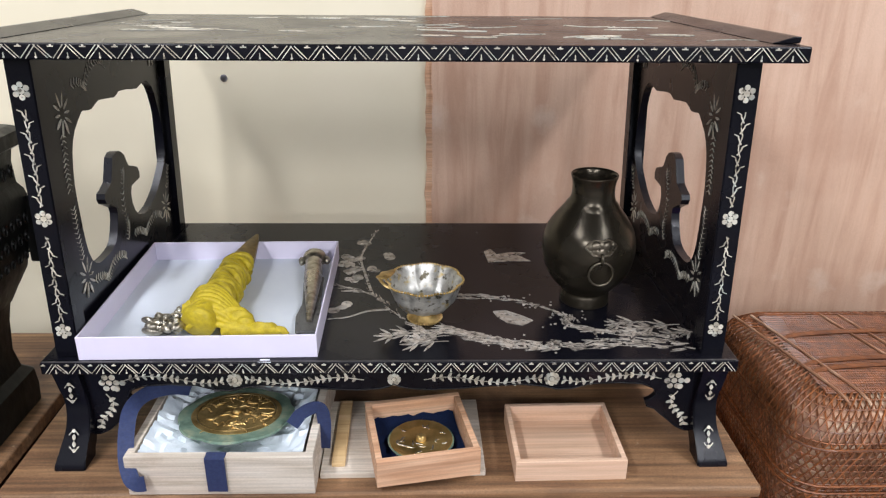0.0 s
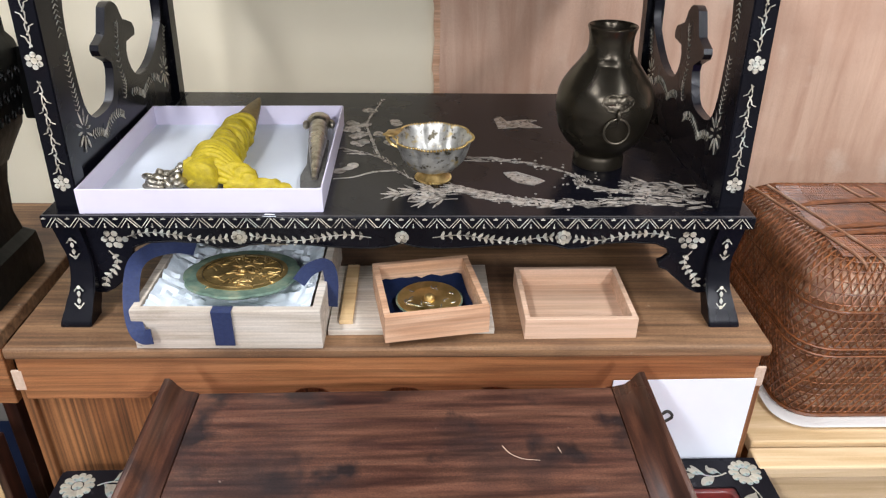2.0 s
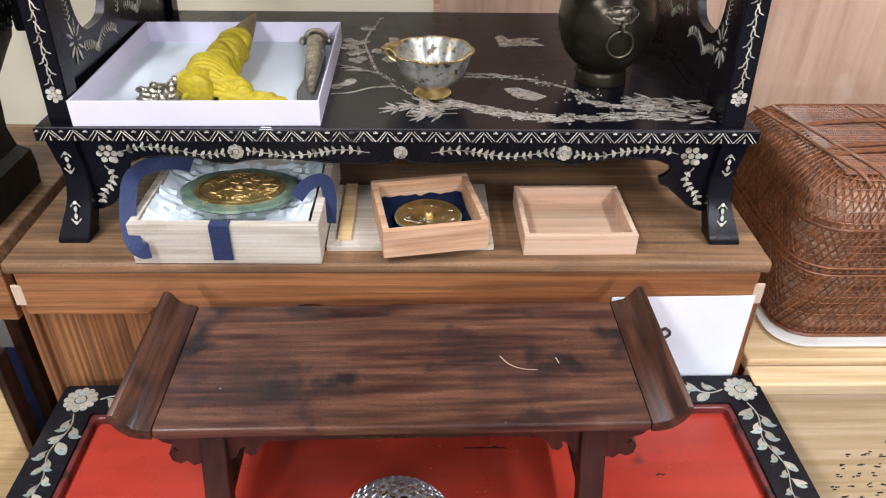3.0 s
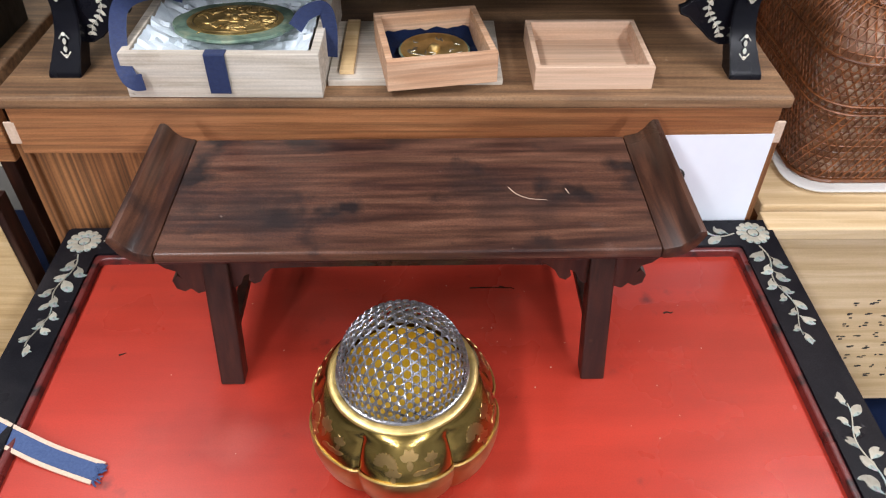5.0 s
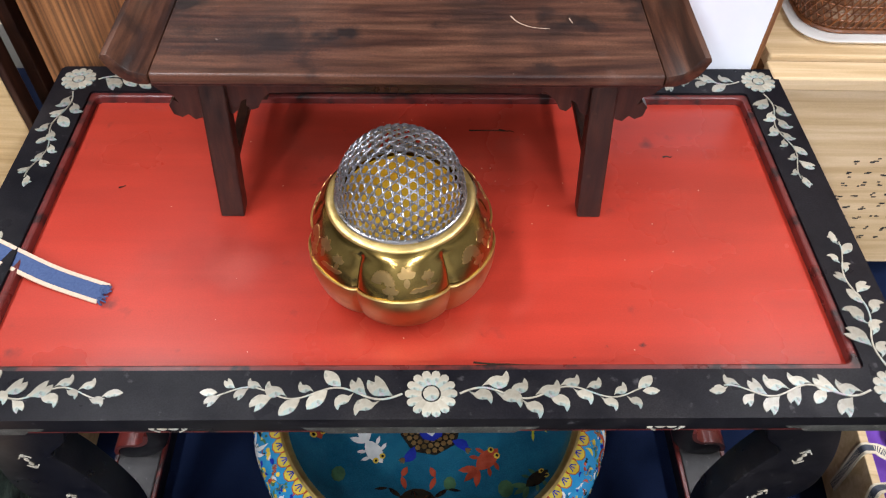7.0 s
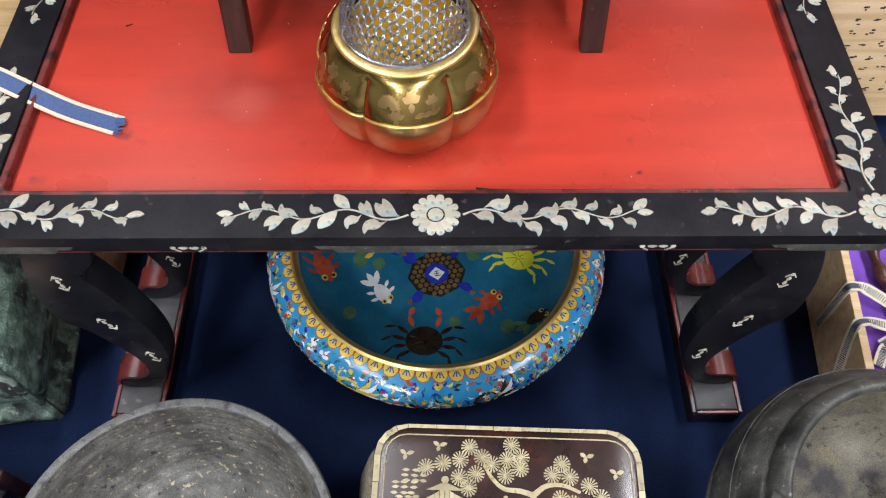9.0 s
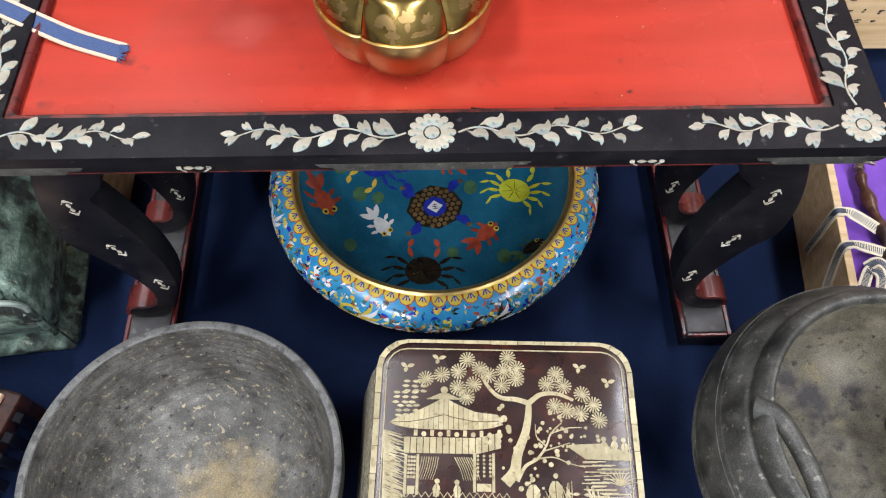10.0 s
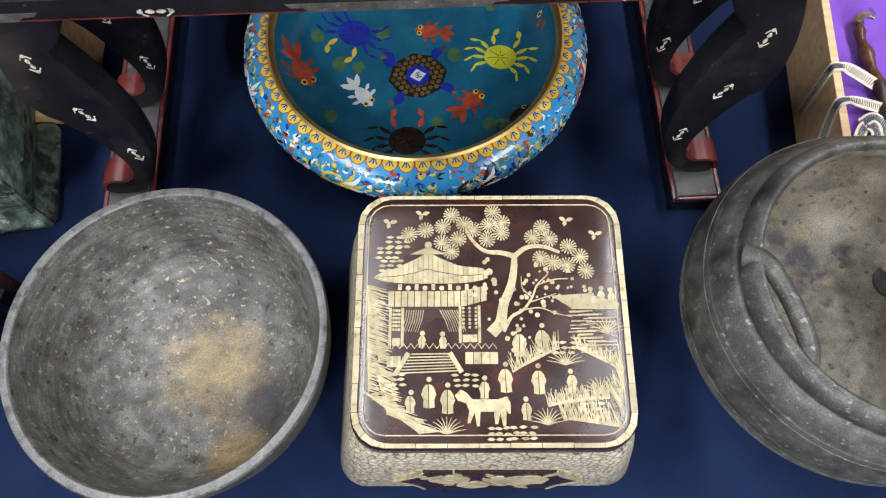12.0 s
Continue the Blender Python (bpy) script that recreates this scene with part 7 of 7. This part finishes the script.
part("relief", relief(70, 0.05, 0.0078, 0.0017, 1), GILT, disc1, "cast scrolls and central knob", smooth=80, kind="stuff")
part("relief", relief(14, 0.06, 0.0066, 0.0012, 6), GILT, disc1, "", smooth=80, kind="stuff")
disc2 = part("disc", lathe([(0.042, 0.0), (0.044, 0.004), (0.0425, 0.0072), (0.039, 0.0065), (0.034, 0.0045), (0.026, 0.0045)], 64), CHASED, M2, "gilt mirror with raised rim", smooth=40)
part("relief", relief(16, 0.03, 0.0045, 0.0013, 2), STEEL, disc2, "small cast bosses", smooth=80, kind="stuff")
part("knob", lathe([(0.0075, 0.004), (0.007, 0.009), (0.004, 0.012)], 20), GILT, disc2, "central knob", smooth=60)
part("green_edge", sweep([(0.0438 * math.cos(TAU * i / 64), 0.0438 * math.sin(TAU * i / 64), 0.004) for i in range(65)], 0.0016, 6, ends=False), GILTGREEN, disc2)


def crumple(x0, x1, y0, y1, z, amp, seed, n=16):
    bm = bmesh.new()
    g = [[bm.verts.new((x0 + (x1 - x0) * i / n, y0 + (y1 - y0) * j / n, z(i / n, j / n) + amp * noise.noise(Vector((seed + i * 0.55, j * 0.55, 0))) + amp * 0.5 * noise.noise(Vector((seed + i * 1.4, j * 1.3, 4))))) for i in range(n + 1)] for j in range(n + 1)]
    for j in range(n):
        for i in range(n):
            bm.faces.new((g[j][i], g[j][i + 1], g[j + 1][i + 1], g[j + 1][i]))
    r = bmesh.ops.extrude_face_region(bm, geom=list(bm.faces))
    bmesh.ops.translate(bm, verts=[e for e in r["geom"] if isinstance(e, bmesh.types.BMVert)], vec=(0, 0, -0.0015))
    return bm


tis = thing("tissue_paper", "crumpled white tissue paper lining the mirror box", "paper", (-0.219, 0.93, CT))
part("sheet", crumple(-0.104, 0.104, -0.1, 0.1, lambda u, v: 0.031 + 0.026 * (abs(u - 0.5) * 2) ** 4, 0.007, 1.0, 34), TISSUE, tis, smooth=30)
lin = thing("navy_lining", "dark navy cloth lining of the small box", "cloth", (0.033, 0.895, CT + 0.0095), 11)
part("cloth", crumple(-0.058, 0.058, -0.058, 0.058, lambda u, v: 0.0085 + 0.008 * (abs(v - 0.5) * 2) ** 3, 0.004, 5.0), NAVY, lin, smooth=40)
rib = thing("navy_ribbon", "navy blue woven ribbon draped over the mirror box", "ribbon", (-0.219, 0.872, CT))
part("front_band", box(-0.0155, 0.0095, -0.0606, -0.0582, 0.008, 0.059, 0.0005), RIBBON, rib)
part("rim_band", box(-0.0155, 0.0095, -0.0595, -0.047, 0.0582, 0.0595, 0.0004), RIBBON, rib)
flat_band = sweep(smooth_line([(-0.07, 0.075, 0.072), (-0.09, 0.06, 0.084), (-0.115, 0.04, 0.088), (-0.126, 0.012, 0.086), (-0.125, -0.015, 0.073), (-0.118, -0.045, 0.052), (-0.109, -0.063, 0.035), (-0.1, -0.068, 0.027), (-0.089, -0.069, 0.028)], 8), 0, flat=(0.02, 0.0012), up=(0.25, -1, 0.25))
part("loose_loop", flat_band, RIBBON, rib, "", smooth=40)
part("loose_loop", sweep(smooth_line([(0.083, 0.005, 0.062), (0.097, 0.01, 0.078), (0.118, 0.015, 0.083), (0.124, 0.015, 0.06), (0.1215, 0.012, 0.02)], 8), 0, flat=(0.018, 0.0012), up=(0, -1, 0)), RIBBON, rib, "", smooth=40)

# ---------- tape on the red table ----------
tape = thing("cotton_tape", "blue cotton tape with beige edges lying across the table", "tape", (0, 0, 0))
tp = smooth_line([(-0.62, 0.6, 0.43), (-0.56, 0.545, 0.462), (-0.5, 0.506, 0.466), (-0.44, 0.478, 0.4635), (-0.4, 0.462, 0.456), (-0.36, 0.447, 0.4495), (-0.303, 0.428, 0.4482)], 8)
part("blue_band", sweep(tp, 0, flat=(0.019, 0.0014)), DENIM, tape)
for q in (-1, 1):
    side_pts = []
    for i, p in enumerate(tp):
        d = (tp[min(i + 1, len(tp) - 1)] - tp[max(i - 1, 0)]).normalized()
        side_pts.append(p + d.cross(Vector((0, 0, 1))).normalized() * q * 0.0112 + Vector((0, 0, 0.0004)))
    part("beige_edge", sweep(side_pts, 0, flat=(0.0042, 0.002)), BEIGE, tape)
fr = bmesh.new()
for k in range(30):
    a = rng.uniform(-1.2, 0.6)
    b0 = Vector((-0.305 + rng.uniform(-0.004, 0.002), 0.429 + rng.uniform(-0.011, 0.011), 0.449))
    join(fr, sweep([b0, b0 + Vector((0.009 * math.cos(a), 0.009 * math.sin(a), 0.001))], 0.0009, 4))
part("frayed_end", fr, DENIM, tape, "frayed dark end", kind="stuff")

# ---------- bronze vessels at the sides ----------
GV = thing("green_bronze_vessel", "square green patinated bronze vessel with ring handles", "vessel", (-0.599, 0.322, 0.0), 8)


def square_loft(rows, r=0.02):
    return loft([[(x, y, z) for x, y in rounded(-w, w, -w, w, min(r, w * 0.4), 5)] for w, z in rows])


gv = square_loft(smooth_line([(0.088, 0.0), (0.09, 0.012), (0.072, 0.03), (0.078, 0.06), (0.1, 0.11), (0.108, 0.16), (0.1, 0.21), (0.075, 0.25), (0.058, 0.28), (0.062, 0.31)], 5))
for v in gv.verts:
    v.co += v.co.normalized() * 0.003 * noise.noise(v.co * 35)
bmesh.ops.subdivide_edges(gv, edges=list(gv.edges), cuts=2, use_grid_fill=True)
for v in gv.verts:
    v.co += v.co.normalized() * (0.0022 * noise.noise(v.co * 90) + 0.0012 * noise.noise(v.co * 210))
part("body", gv, VERDIGRIS, GV, smooth=60)
ringm = sweep([(0.024 * math.cos(TAU * i / 30), 0.024 * math.sin(TAU * i / 30), 0) for i in range(31)], 0.0042, 8, ends=False)
o = part("ring", ringm, PALEVERD, GV, "cast ring handle", smooth=True)
o.matrix_basis = pose(0.078, -0.106, 0.19, 96, 0, 0)
bm = bmesh.new()
bmesh.ops.create_icosphere(bm, subdivisions=2, radius=0.014, matrix=pose(0.072, -0.097, 0.216) @ Matrix.Diagonal((1, 0.8, 1.2, 1)))
part("ring_boss", bm, VERDIGRIS, GV, "", smooth=True)
for q in (-1, 1):
    part("ridge", sweep(smooth_line([(q * 0.085, -0.088, 0.01), (q * 0.068, -0.074, 0.045), (q * 0.092, -0.098, 0.11), (q * 0.1, -0.106, 0.16), (q * 0.09, -0.096, 0.21)]), 0.006, 6), VERDIGRIS, GV, "cast corner ridge", smooth=True)

UR = thing("black_bronze_urn", "tall square black bronze urn with cast bands on a stepped foot", "urn", (-0.69, 0.965, 0.652), 0)
UR.matrix_basis = UR.matrix_basis @ Matrix.Diagonal((1, 0.6, 1, 1))
part("foot", square_loft([(0.134, 0.0), (0.136, 0.03), (0.134, 0.054), (0.121, 0.064), (0.116, 0.093), (0.12, 0.14), (0.126, 0.17)], 0.014), URN, UR, "stepped black foot", smooth=40)
part("body", square_loft([(0.128, 0.1705), (0.14, 0.195), (0.153, 0.22), (0.163, 0.27), (0.17, 0.32), (0.167, 0.335), (0.1605, 0.345), (0.16, 0.375), (0.163, 0.392)], 0.014), URN, UR, "cast patterned body", smooth=30)
part("rim", square_loft([(0.164, 0.3925), (0.177, 0.4), (0.178, 0.419), (0.165, 0.424)], 0.01), URN, UR, "flat flaring rim", smooth=30)
bm = bmesh.new()
for zc, face in ((0.24, 0.157), (0.268, 0.163), (0.296, 0.167), (0.361, 0.16)):
    for k in range(10):
        x = -0.135 + 0.03 * k
        for m2 in (pose(x, -face, zc, 90), pose(face, x, zc, 90, 0, 90)):
            join(bm, sweep([(0.011 * math.cos(t) * (1 - t / 14), 0.011 * math.sin(t) * (1 - t / 14), 0) for t in (0.6 * i for i in range(16))], 0.0016, 4), m2)
part("cast_relief", bm, URN, UR, "fine cast scrolls", kind="stuff")
for q in (-1, 1):
    part("flange", box(0.158, 0.178, q * 0.15 - 0.006, q * 0.15 + 0.006, 0.225, 0.325, 0.003), URN, UR, "cast corner flange")

DK = thing("black_carved_stand", "small black carved wooden stand with a pinkish top", "stand", (-0.59, 0.085, 0.0), -14)
part("top", box(-0.12, 0.035, -0.075, 0.072, 0.085, 0.094, 0.002), HINOKIPALE, DK, "pinkish worn top slab")
part("frame", box(-0.118, 0.055, -0.085, 0.08, 0.05, 0.0848, 0.004), ROSEDARK, DK)
for x in (-0.11, 0.04):
    for y in (-0.075, 0.07):
        part("leg", box(x - 0.012, x + 0.012, y - 0.01, y + 0.01, 0, 0.0498, 0.002), ROSEDARK, DK)
for k in range(5):
    part("slat", box(0.056, 0.07, -0.07 + 0.028 * k, -0.055 + 0.028 * k, 0.03, 0.08, 0.002), BLACK, DK)

# ---------- wooden boxes at the sides ----------
OB = thing("ochre_wooden_box", "ochre brown wooden box standing behind the green vessel", "box", (-0.62, 0.57, 0.0), 3)
part("body", box(-0.16, 0.14, -0.15, 0.16, 0.0, 0.15, 0.003), OCHRE, OB)
part("lid", box(-0.165, 0.145, -0.155, 0.165, 0.1502, 0.172, 0.003), OCHRE, OB)
part("cord_line", box(0.03, 0.034, -0.1565, -0.155, 0.0, 0.17), BEIGE, OB)
BD = thing("leaning_board", "plain brown wooden board standing on edge", "board", (-0.655, 0.818, 0.0), 0)
part("plank", box(-0.2, 0.085, -0.012, 0.012, 0.0, 0.5, 0.003), OCHRE, BD)
part("edge_strip", box(0.086, 0.098, -0.014, 0.014, 0.0, 0.5, 0.002), ROSEDARK, BD)

PB = thing("cord_tied_box", "open pale wooden box lined with purple cloth", "box", (0.625, 0.285, 0.0), -4)
part("side_wall", box(0.0, 0.012, 0.0, 0.36, 0.0, 0.13, 0.0012), PALEPINE, PB)
part("side_wall", box(0.26, 0.272, 0.0, 0.36, 0.0, 0.13, 0.0012), PALEPINE, PB)
part("end_wall", box(0.0122, 0.2598, 0.348, 0.36, 0.0, 0.1296, 0.0012), PALEPINE, PB)
part("end_wall", box(0.0122, 0.2598, 0.0, 0.012, 0.0, 0.1296, 0.0012), PALEPINE, PB)
part("base", box(0.0122, 0.2598, 0.0122, 0.3478, 0.002, 0.01), PALEPINE, PB)
pc = thing("purple_cloth", "bright purple padded cloth inside the box", "cloth", (0.625, 0.285, 0.0), -4)
part("pad", crumple(0.0135, 0.2585, 0.0135, 0.346, lambda u, v: 0.106, 0.004, 3.0, 30), PURPLE, pc, smooth=60)
stf = thing("carved_wooden_staff", "knobbly brown wooden staff with a bird-like head", "staff", (0.695, 0.42, 0.118), 0)
sp = smooth_line([(0.002, 0.098, 0.003), (0.0, 0.085, 0.004), (-0.002, 0.06, 0.003), (0.003, 0.02, 0.002), (0.008, -0.03, 0.002), (0.004, -0.07, 0.002), (0.006, -0.1, 0.002)], 6)
srd = [0.0065 + 0.0025 * math.sin(i * 0.9) * (i > 4) + 0.002 * (i > 10) for i in range(len(sp))]
part("shaft", sweep(sp, srd, 12), ROSE, stf, "", smooth=60)
part("head", sweep(smooth_line([(-0.003, 0.088, 0.004), (0.003, 0.1, 0.005), (0.014, 0.104, 0.005), (0.026, 0.1, 0.004)]), [0.0075 - 0.00025 * i for i in range(19)], 10), STEEL, stf, "grey beaked end", smooth=60)
crd = thing("flat_cord", "cream flat cord with dark stitching tied round the box", "cord", (0.625, 0.285, 0.0), -4)


def cord(pts, up):
    line = smooth_line(pts, 8)
    o = part("cord_run", sweep(line, 0, flat=(0.016, 0.0022), up=up), CORD, crd, "", smooth=50)
    bm = bmesh.new()
    for i in range(len(line) - 1):
        for f in (0.15, 0.65):
            p = line[i].lerp(line[i + 1], f)
            d = (line[i + 1] - line[i]).normalized()
            s = d.cross(Vector(up)).normalized()
            u = s.cross(d)
            mm = Matrix((s, d, u)).transposed().to_4x4()
            mm.translation = p
            join(bm, box(-0.0045, 0.0045, -0.0006, 0.0006, 0.0009, 0.0015), mm)
    part("stitching", bm, STITCH, o, "dark stitching", kind="stuff")


cord([(-0.0025, 0.13, 0.03), (-0.0025, 0.135, 0.08), (-0.002, 0.14, 0.125), (0.006, 0.142, 0.134), (0.03, 0.14, 0.128), (0.075, 0.115, 0.12)], (-1, 0, 0.8))
cord([(-0.0028, 0.005, 0.002), (-0.0028, 0.03, 0.05), (-0.0028, 0.06, 0.095), (-0.0018, 0.078, 0.126), (0.006, 0.085, 0.1345), (0.03, 0.088, 0.128), (0.075, 0.082, 0.12)], (-1, 0, 0.8))
cord([(0.028, 0.03, 0.1125), (0.04, 0.055, 0.118), (0.052, 0.045, 0.122), (0.05, 0.015, 0.117), (0.062, -0.02, 0.114)], (0, 0, 1))
cord([(0.036, 0.06, 0.116), (0.05, 0.065, 0.126), (0.065, 0.05, 0.122), (0.06, 0.02, 0.12)], (0, 0, 1))

# ---------- shelf with the rattan basket ----------
SF = thing("wooden_shelf", "low pale wooden shelf beside the chest", "shelf", (0.5, 0.86, 0.0), 1.0)
part("board", box(0.0, 1.0, -0.01, 0.5, 0.445, 0.468, 0.004), PALEPINE, SF, "thick pale shelf board")
for x in (0.02, 0.95):
    part("support", box(x, x + 0.03, 0.05, 0.48, 0.0, 0.4445), CEDAR, SF)
KP = thing("inscribed_wooden_lid", "pale wooden lid with black brush writing standing upright", "lid", (0.5, 0.826, 0.0), 1.0)
part("panel", box(0.006, 0.62, 0.004, 0.02, 0.04, 0.44, 0.002), PALEPINE, KP)
part("top_batten", box(-0.004, 0.63, -0.02, 0.02, 0.4402, 0.462, 0.003), PALEPINE, KP, "thick top batten")
ink = random.Random(21)
for cx_, z0, z1 in ((0.195, 0.285, 0.2), (0.222, 0.29, 0.14), (0.25, 0.315, 0.12), (0.278, 0.325, 0.1), (0.306, 0.32, 0.1)):
    z = z0
    while z > z1:
        bm = bmesh.new()
        for _ in range(3):
            dx, dz = ink.uniform(-0.006, 0.004), ink.uniform(-0.006, 0.004)
            box(cx_ + dx, cx_ + dx + ink.uniform(0.003, 0.009), 0.0032, 0.0042, z + dz, z + dz + ink.uniform(0.0012, 0.003), 0, bm)
        part("ink_bar", bm, INK, KP, "unreadable black brush mark", kind="stuff")
        z -= ink.uniform(0.022, 0.03)

TRY = thing("white_tray", "white enamel tray under the rattan basket", "tray", (0.83, 1.06, 0.468), 1.0)
part("tray", loft([[(x, y, z) for x, y in rounded(-0.275 - g, 0.275 + g, -0.17 - g, 0.17 + g, 0.05, 6)] for z, g in ((0.0, 0.0), (0.002, 0.008), (0.007, 0.012), (0.0075, 0.008), (0.004, 0.0))]), WHITEPAN, TRY, smooth=50)
RB = thing("rattan_basket", "large reddish brown woven rattan basket with rounded corners", "basket", (0.83, 1.06, 0.4755), 1.0)
BX, BY, BH, RC = 0.285, 0.172, 0.25, 0.055


def basket_at(u, v, grow=0.0):
    """u runs round the sides (0 to 1), v up the side and over the rounded shoulder (0 to 1)."""
    t = max(0.0, min(1.0, v))
    bulge = -0.018 * (1 - t) ** 1.5
    if t < 0.75:
        z, inset = BH * 0.78 * t / 0.75, 0.0
    else:
        a = (t - 0.75) / 0.25 * math.pi / 2
        z, inset = BH * 0.78 + BH * 0.22 * math.sin(a), 0.06 * (1 - math.cos(a))
    g = bulge - inset + grow
    hx, hy, r = BX + g, BY + g, RC + g * 0.4
    per = [2 * (hx - r), math.pi / 2 * r, 2 * (hy - r), math.pi / 2 * r] * 2
    d = (u % 1.0) * sum(per)
    starts = [(-hx + r, -hy, 0), (hx - r, -hy, None), (hx, -hy + r, 90), (hx, hy - r, None), (hx - r, hy, 180), (-hx + r, hy, None), (-hx, hy - r, 270), (-hx, -hy + r, None)]
    centres = {1: (hx - r, -hy + r, -90), 3: (hx - r, hy - r, 0), 5: (-hx + r, hy - r, 90), 7: (-hx + r, -hy + r, 180)}
    for k, ln in enumerate(per):
        if d <= ln or k == 7:
            if k % 2 == 0:
                x, y, h = starts[k]
                return Vector((x + d * math.cos(radians(h)), y + d * math.sin(radians(h)), z + (grow if t > 0.9 else 0)))
            cx_, cy_, a0 = centres[k]
            a = radians(a0) + d / max(r, 1e-4)
            return Vector((cx_ + r * math.cos(a), cy_ + r * math.sin(a), z + (grow if t > 0.9 else 0)))
        d -= ln


NU, NV = 120, 18
part("inner_shell", loft([[basket_at(i / NU, j / NV, -0.003) for i in range(NU)] for j in range(NV + 1)]), RATTANIN, RB, "inner wall coloured pale for light showing through the gaps", smooth=60)
bm = bmesh.new()
for k in range(150):
    for sd in (-1, 1):
        pts = [basket_at(k / 150 + sd * 0.085 * i / 14, i / 14, 0.0006 + 0.0006 * sd) for i in range(15)]
        join(bm, sweep(pts, 0.0013, 4, ends=False))
part("diagonal_weave", bm, RATTAN, RB, "crossing rattan strands", kind="stuff")
bm = bmesh.new()
for j in range(22):
    pts = [basket_at(i / 120, 0.02 + 0.98 * j / 22, 0.0004) for i in range(121)]
    join(bm, sweep(pts, 0.001, 4, ends=False))
part("ring_weave", bm, RATTAN, RB, "horizontal rattan strands", kind="stuff")
bm = bmesh.new()
TX, TY = BX - 0.058, BY - 0.058
for k in range(70):
    y = -TY + 2 * TY * k / 69
    join(bm, sweep([(-TX, y, BH + 0.0005 + 0.0008 * (k % 2)), (TX, y, BH + 0.0005 + 0.0008 * (k % 2))], 0.0013, 4))
for k in range(130):
    x = -TX + 2 * TX * k / 129
    join(bm, sweep([(x, -TY, BH + 0.0012), (x + 0.04, TY, BH + 0.0012)], 0.0011, 4))
part("top_weave", bm, RATTAN, RB, "close rattan top weave", kind="stuff")
for y in (-0.055, -0.035, 0.045):
    bm = bmesh.new()
    for q in (-0.0035, 0.0, 0.0035):
        join(bm, sweep(smooth_line([(-BX + 0.04, y - 0.03, BH - 0.012), (-TX + 0.03, y + q, BH + 0.004), (0, y + 0.012 + q, BH + 0.005), (TX - 0.03, y + q, BH + 0.004)], 8), 0.0018, 6))
    part("cane_band", bm, RATTAN, RB, "paired cane binding")
for x in (-0.2, -0.17, -0.05, -0.02):
    part("cane_rib", sweep(smooth_line([(x, -TY - 0.03, BH - 0.012), (x - 0.01, -TY, BH + 0.003), (x - 0.04, 0, BH + 0.0035), (x - 0.07, TY, BH + 0.003)], 8), 0.0022, 6), RATTANIN, RB, "dark cane rib", smooth=True)
bm = bmesh.new()
for v in (0.0, 0.45, 0.5, 0.75):
    join(bm, sweep([basket_at(i / 120, v, 0.002) for i in range(121)], 0.0032 if v == 0 else 0.0018, 6, ends=False))
part("cane_hoop", bm, RATTAN, RB, "thicker cane hoops", smooth=True, kind="stuff")

# ---------- small scars ----------
sc = thing("scratch_marks", "fine pale scratches and dark chips on the table tops", "scratches", (0, 0, 0), kind="stuff")
bm = bmesh.new()
for x, y, z, a, l in ((0.107, 0.702, 0.4468, 0.0, 0.05), (0.13, 0.705, 0.4468, -0.2, 0.02), (0.12, 0.356, 0.4468, 0.0, 0.07), (0.16, 0.352, 0.4468, 0.1, 0.03), (-0.33, 0.585, 0.4468, 0.4, 0.008), (0.33, 0.66, 0.4468, 0.1, 0.012)):
    p = [(x + l * t * math.cos(a) - l / 2, y + l * t * math.sin(a) + rng.uniform(-0.0012, 0.0012)) for t in (0, 0.25, 0.5, 0.75, 1)]
    put(bm, stroke(p, 0.0022, 0.0008, 2), FLAT(z), 0.0001)
part("dark_chips", bm, E_BLK, sc, kind="stuff")
bm = bmesh.new()
for pts in ([(0.118, 0.668), (0.126, 0.656), (0.14, 0.648), (0.158, 0.646)], [(0.18, 0.666), (0.183, 0.657)]):
    put(bm, stroke(pts, 0.0009, 0.0004, 3), FLAT(0.6366), 0.0001)
for _ in range(40):
    put(bm, disc(rng.uniform(-0.38, 0.42), rng.uniform(0.36, 0.76), rng.uniform(0.0004, 0.0009), 5), FLAT(0.4468), 0.0001)
part("pale_scratches", bm, BEIGE, sc, kind="stuff")
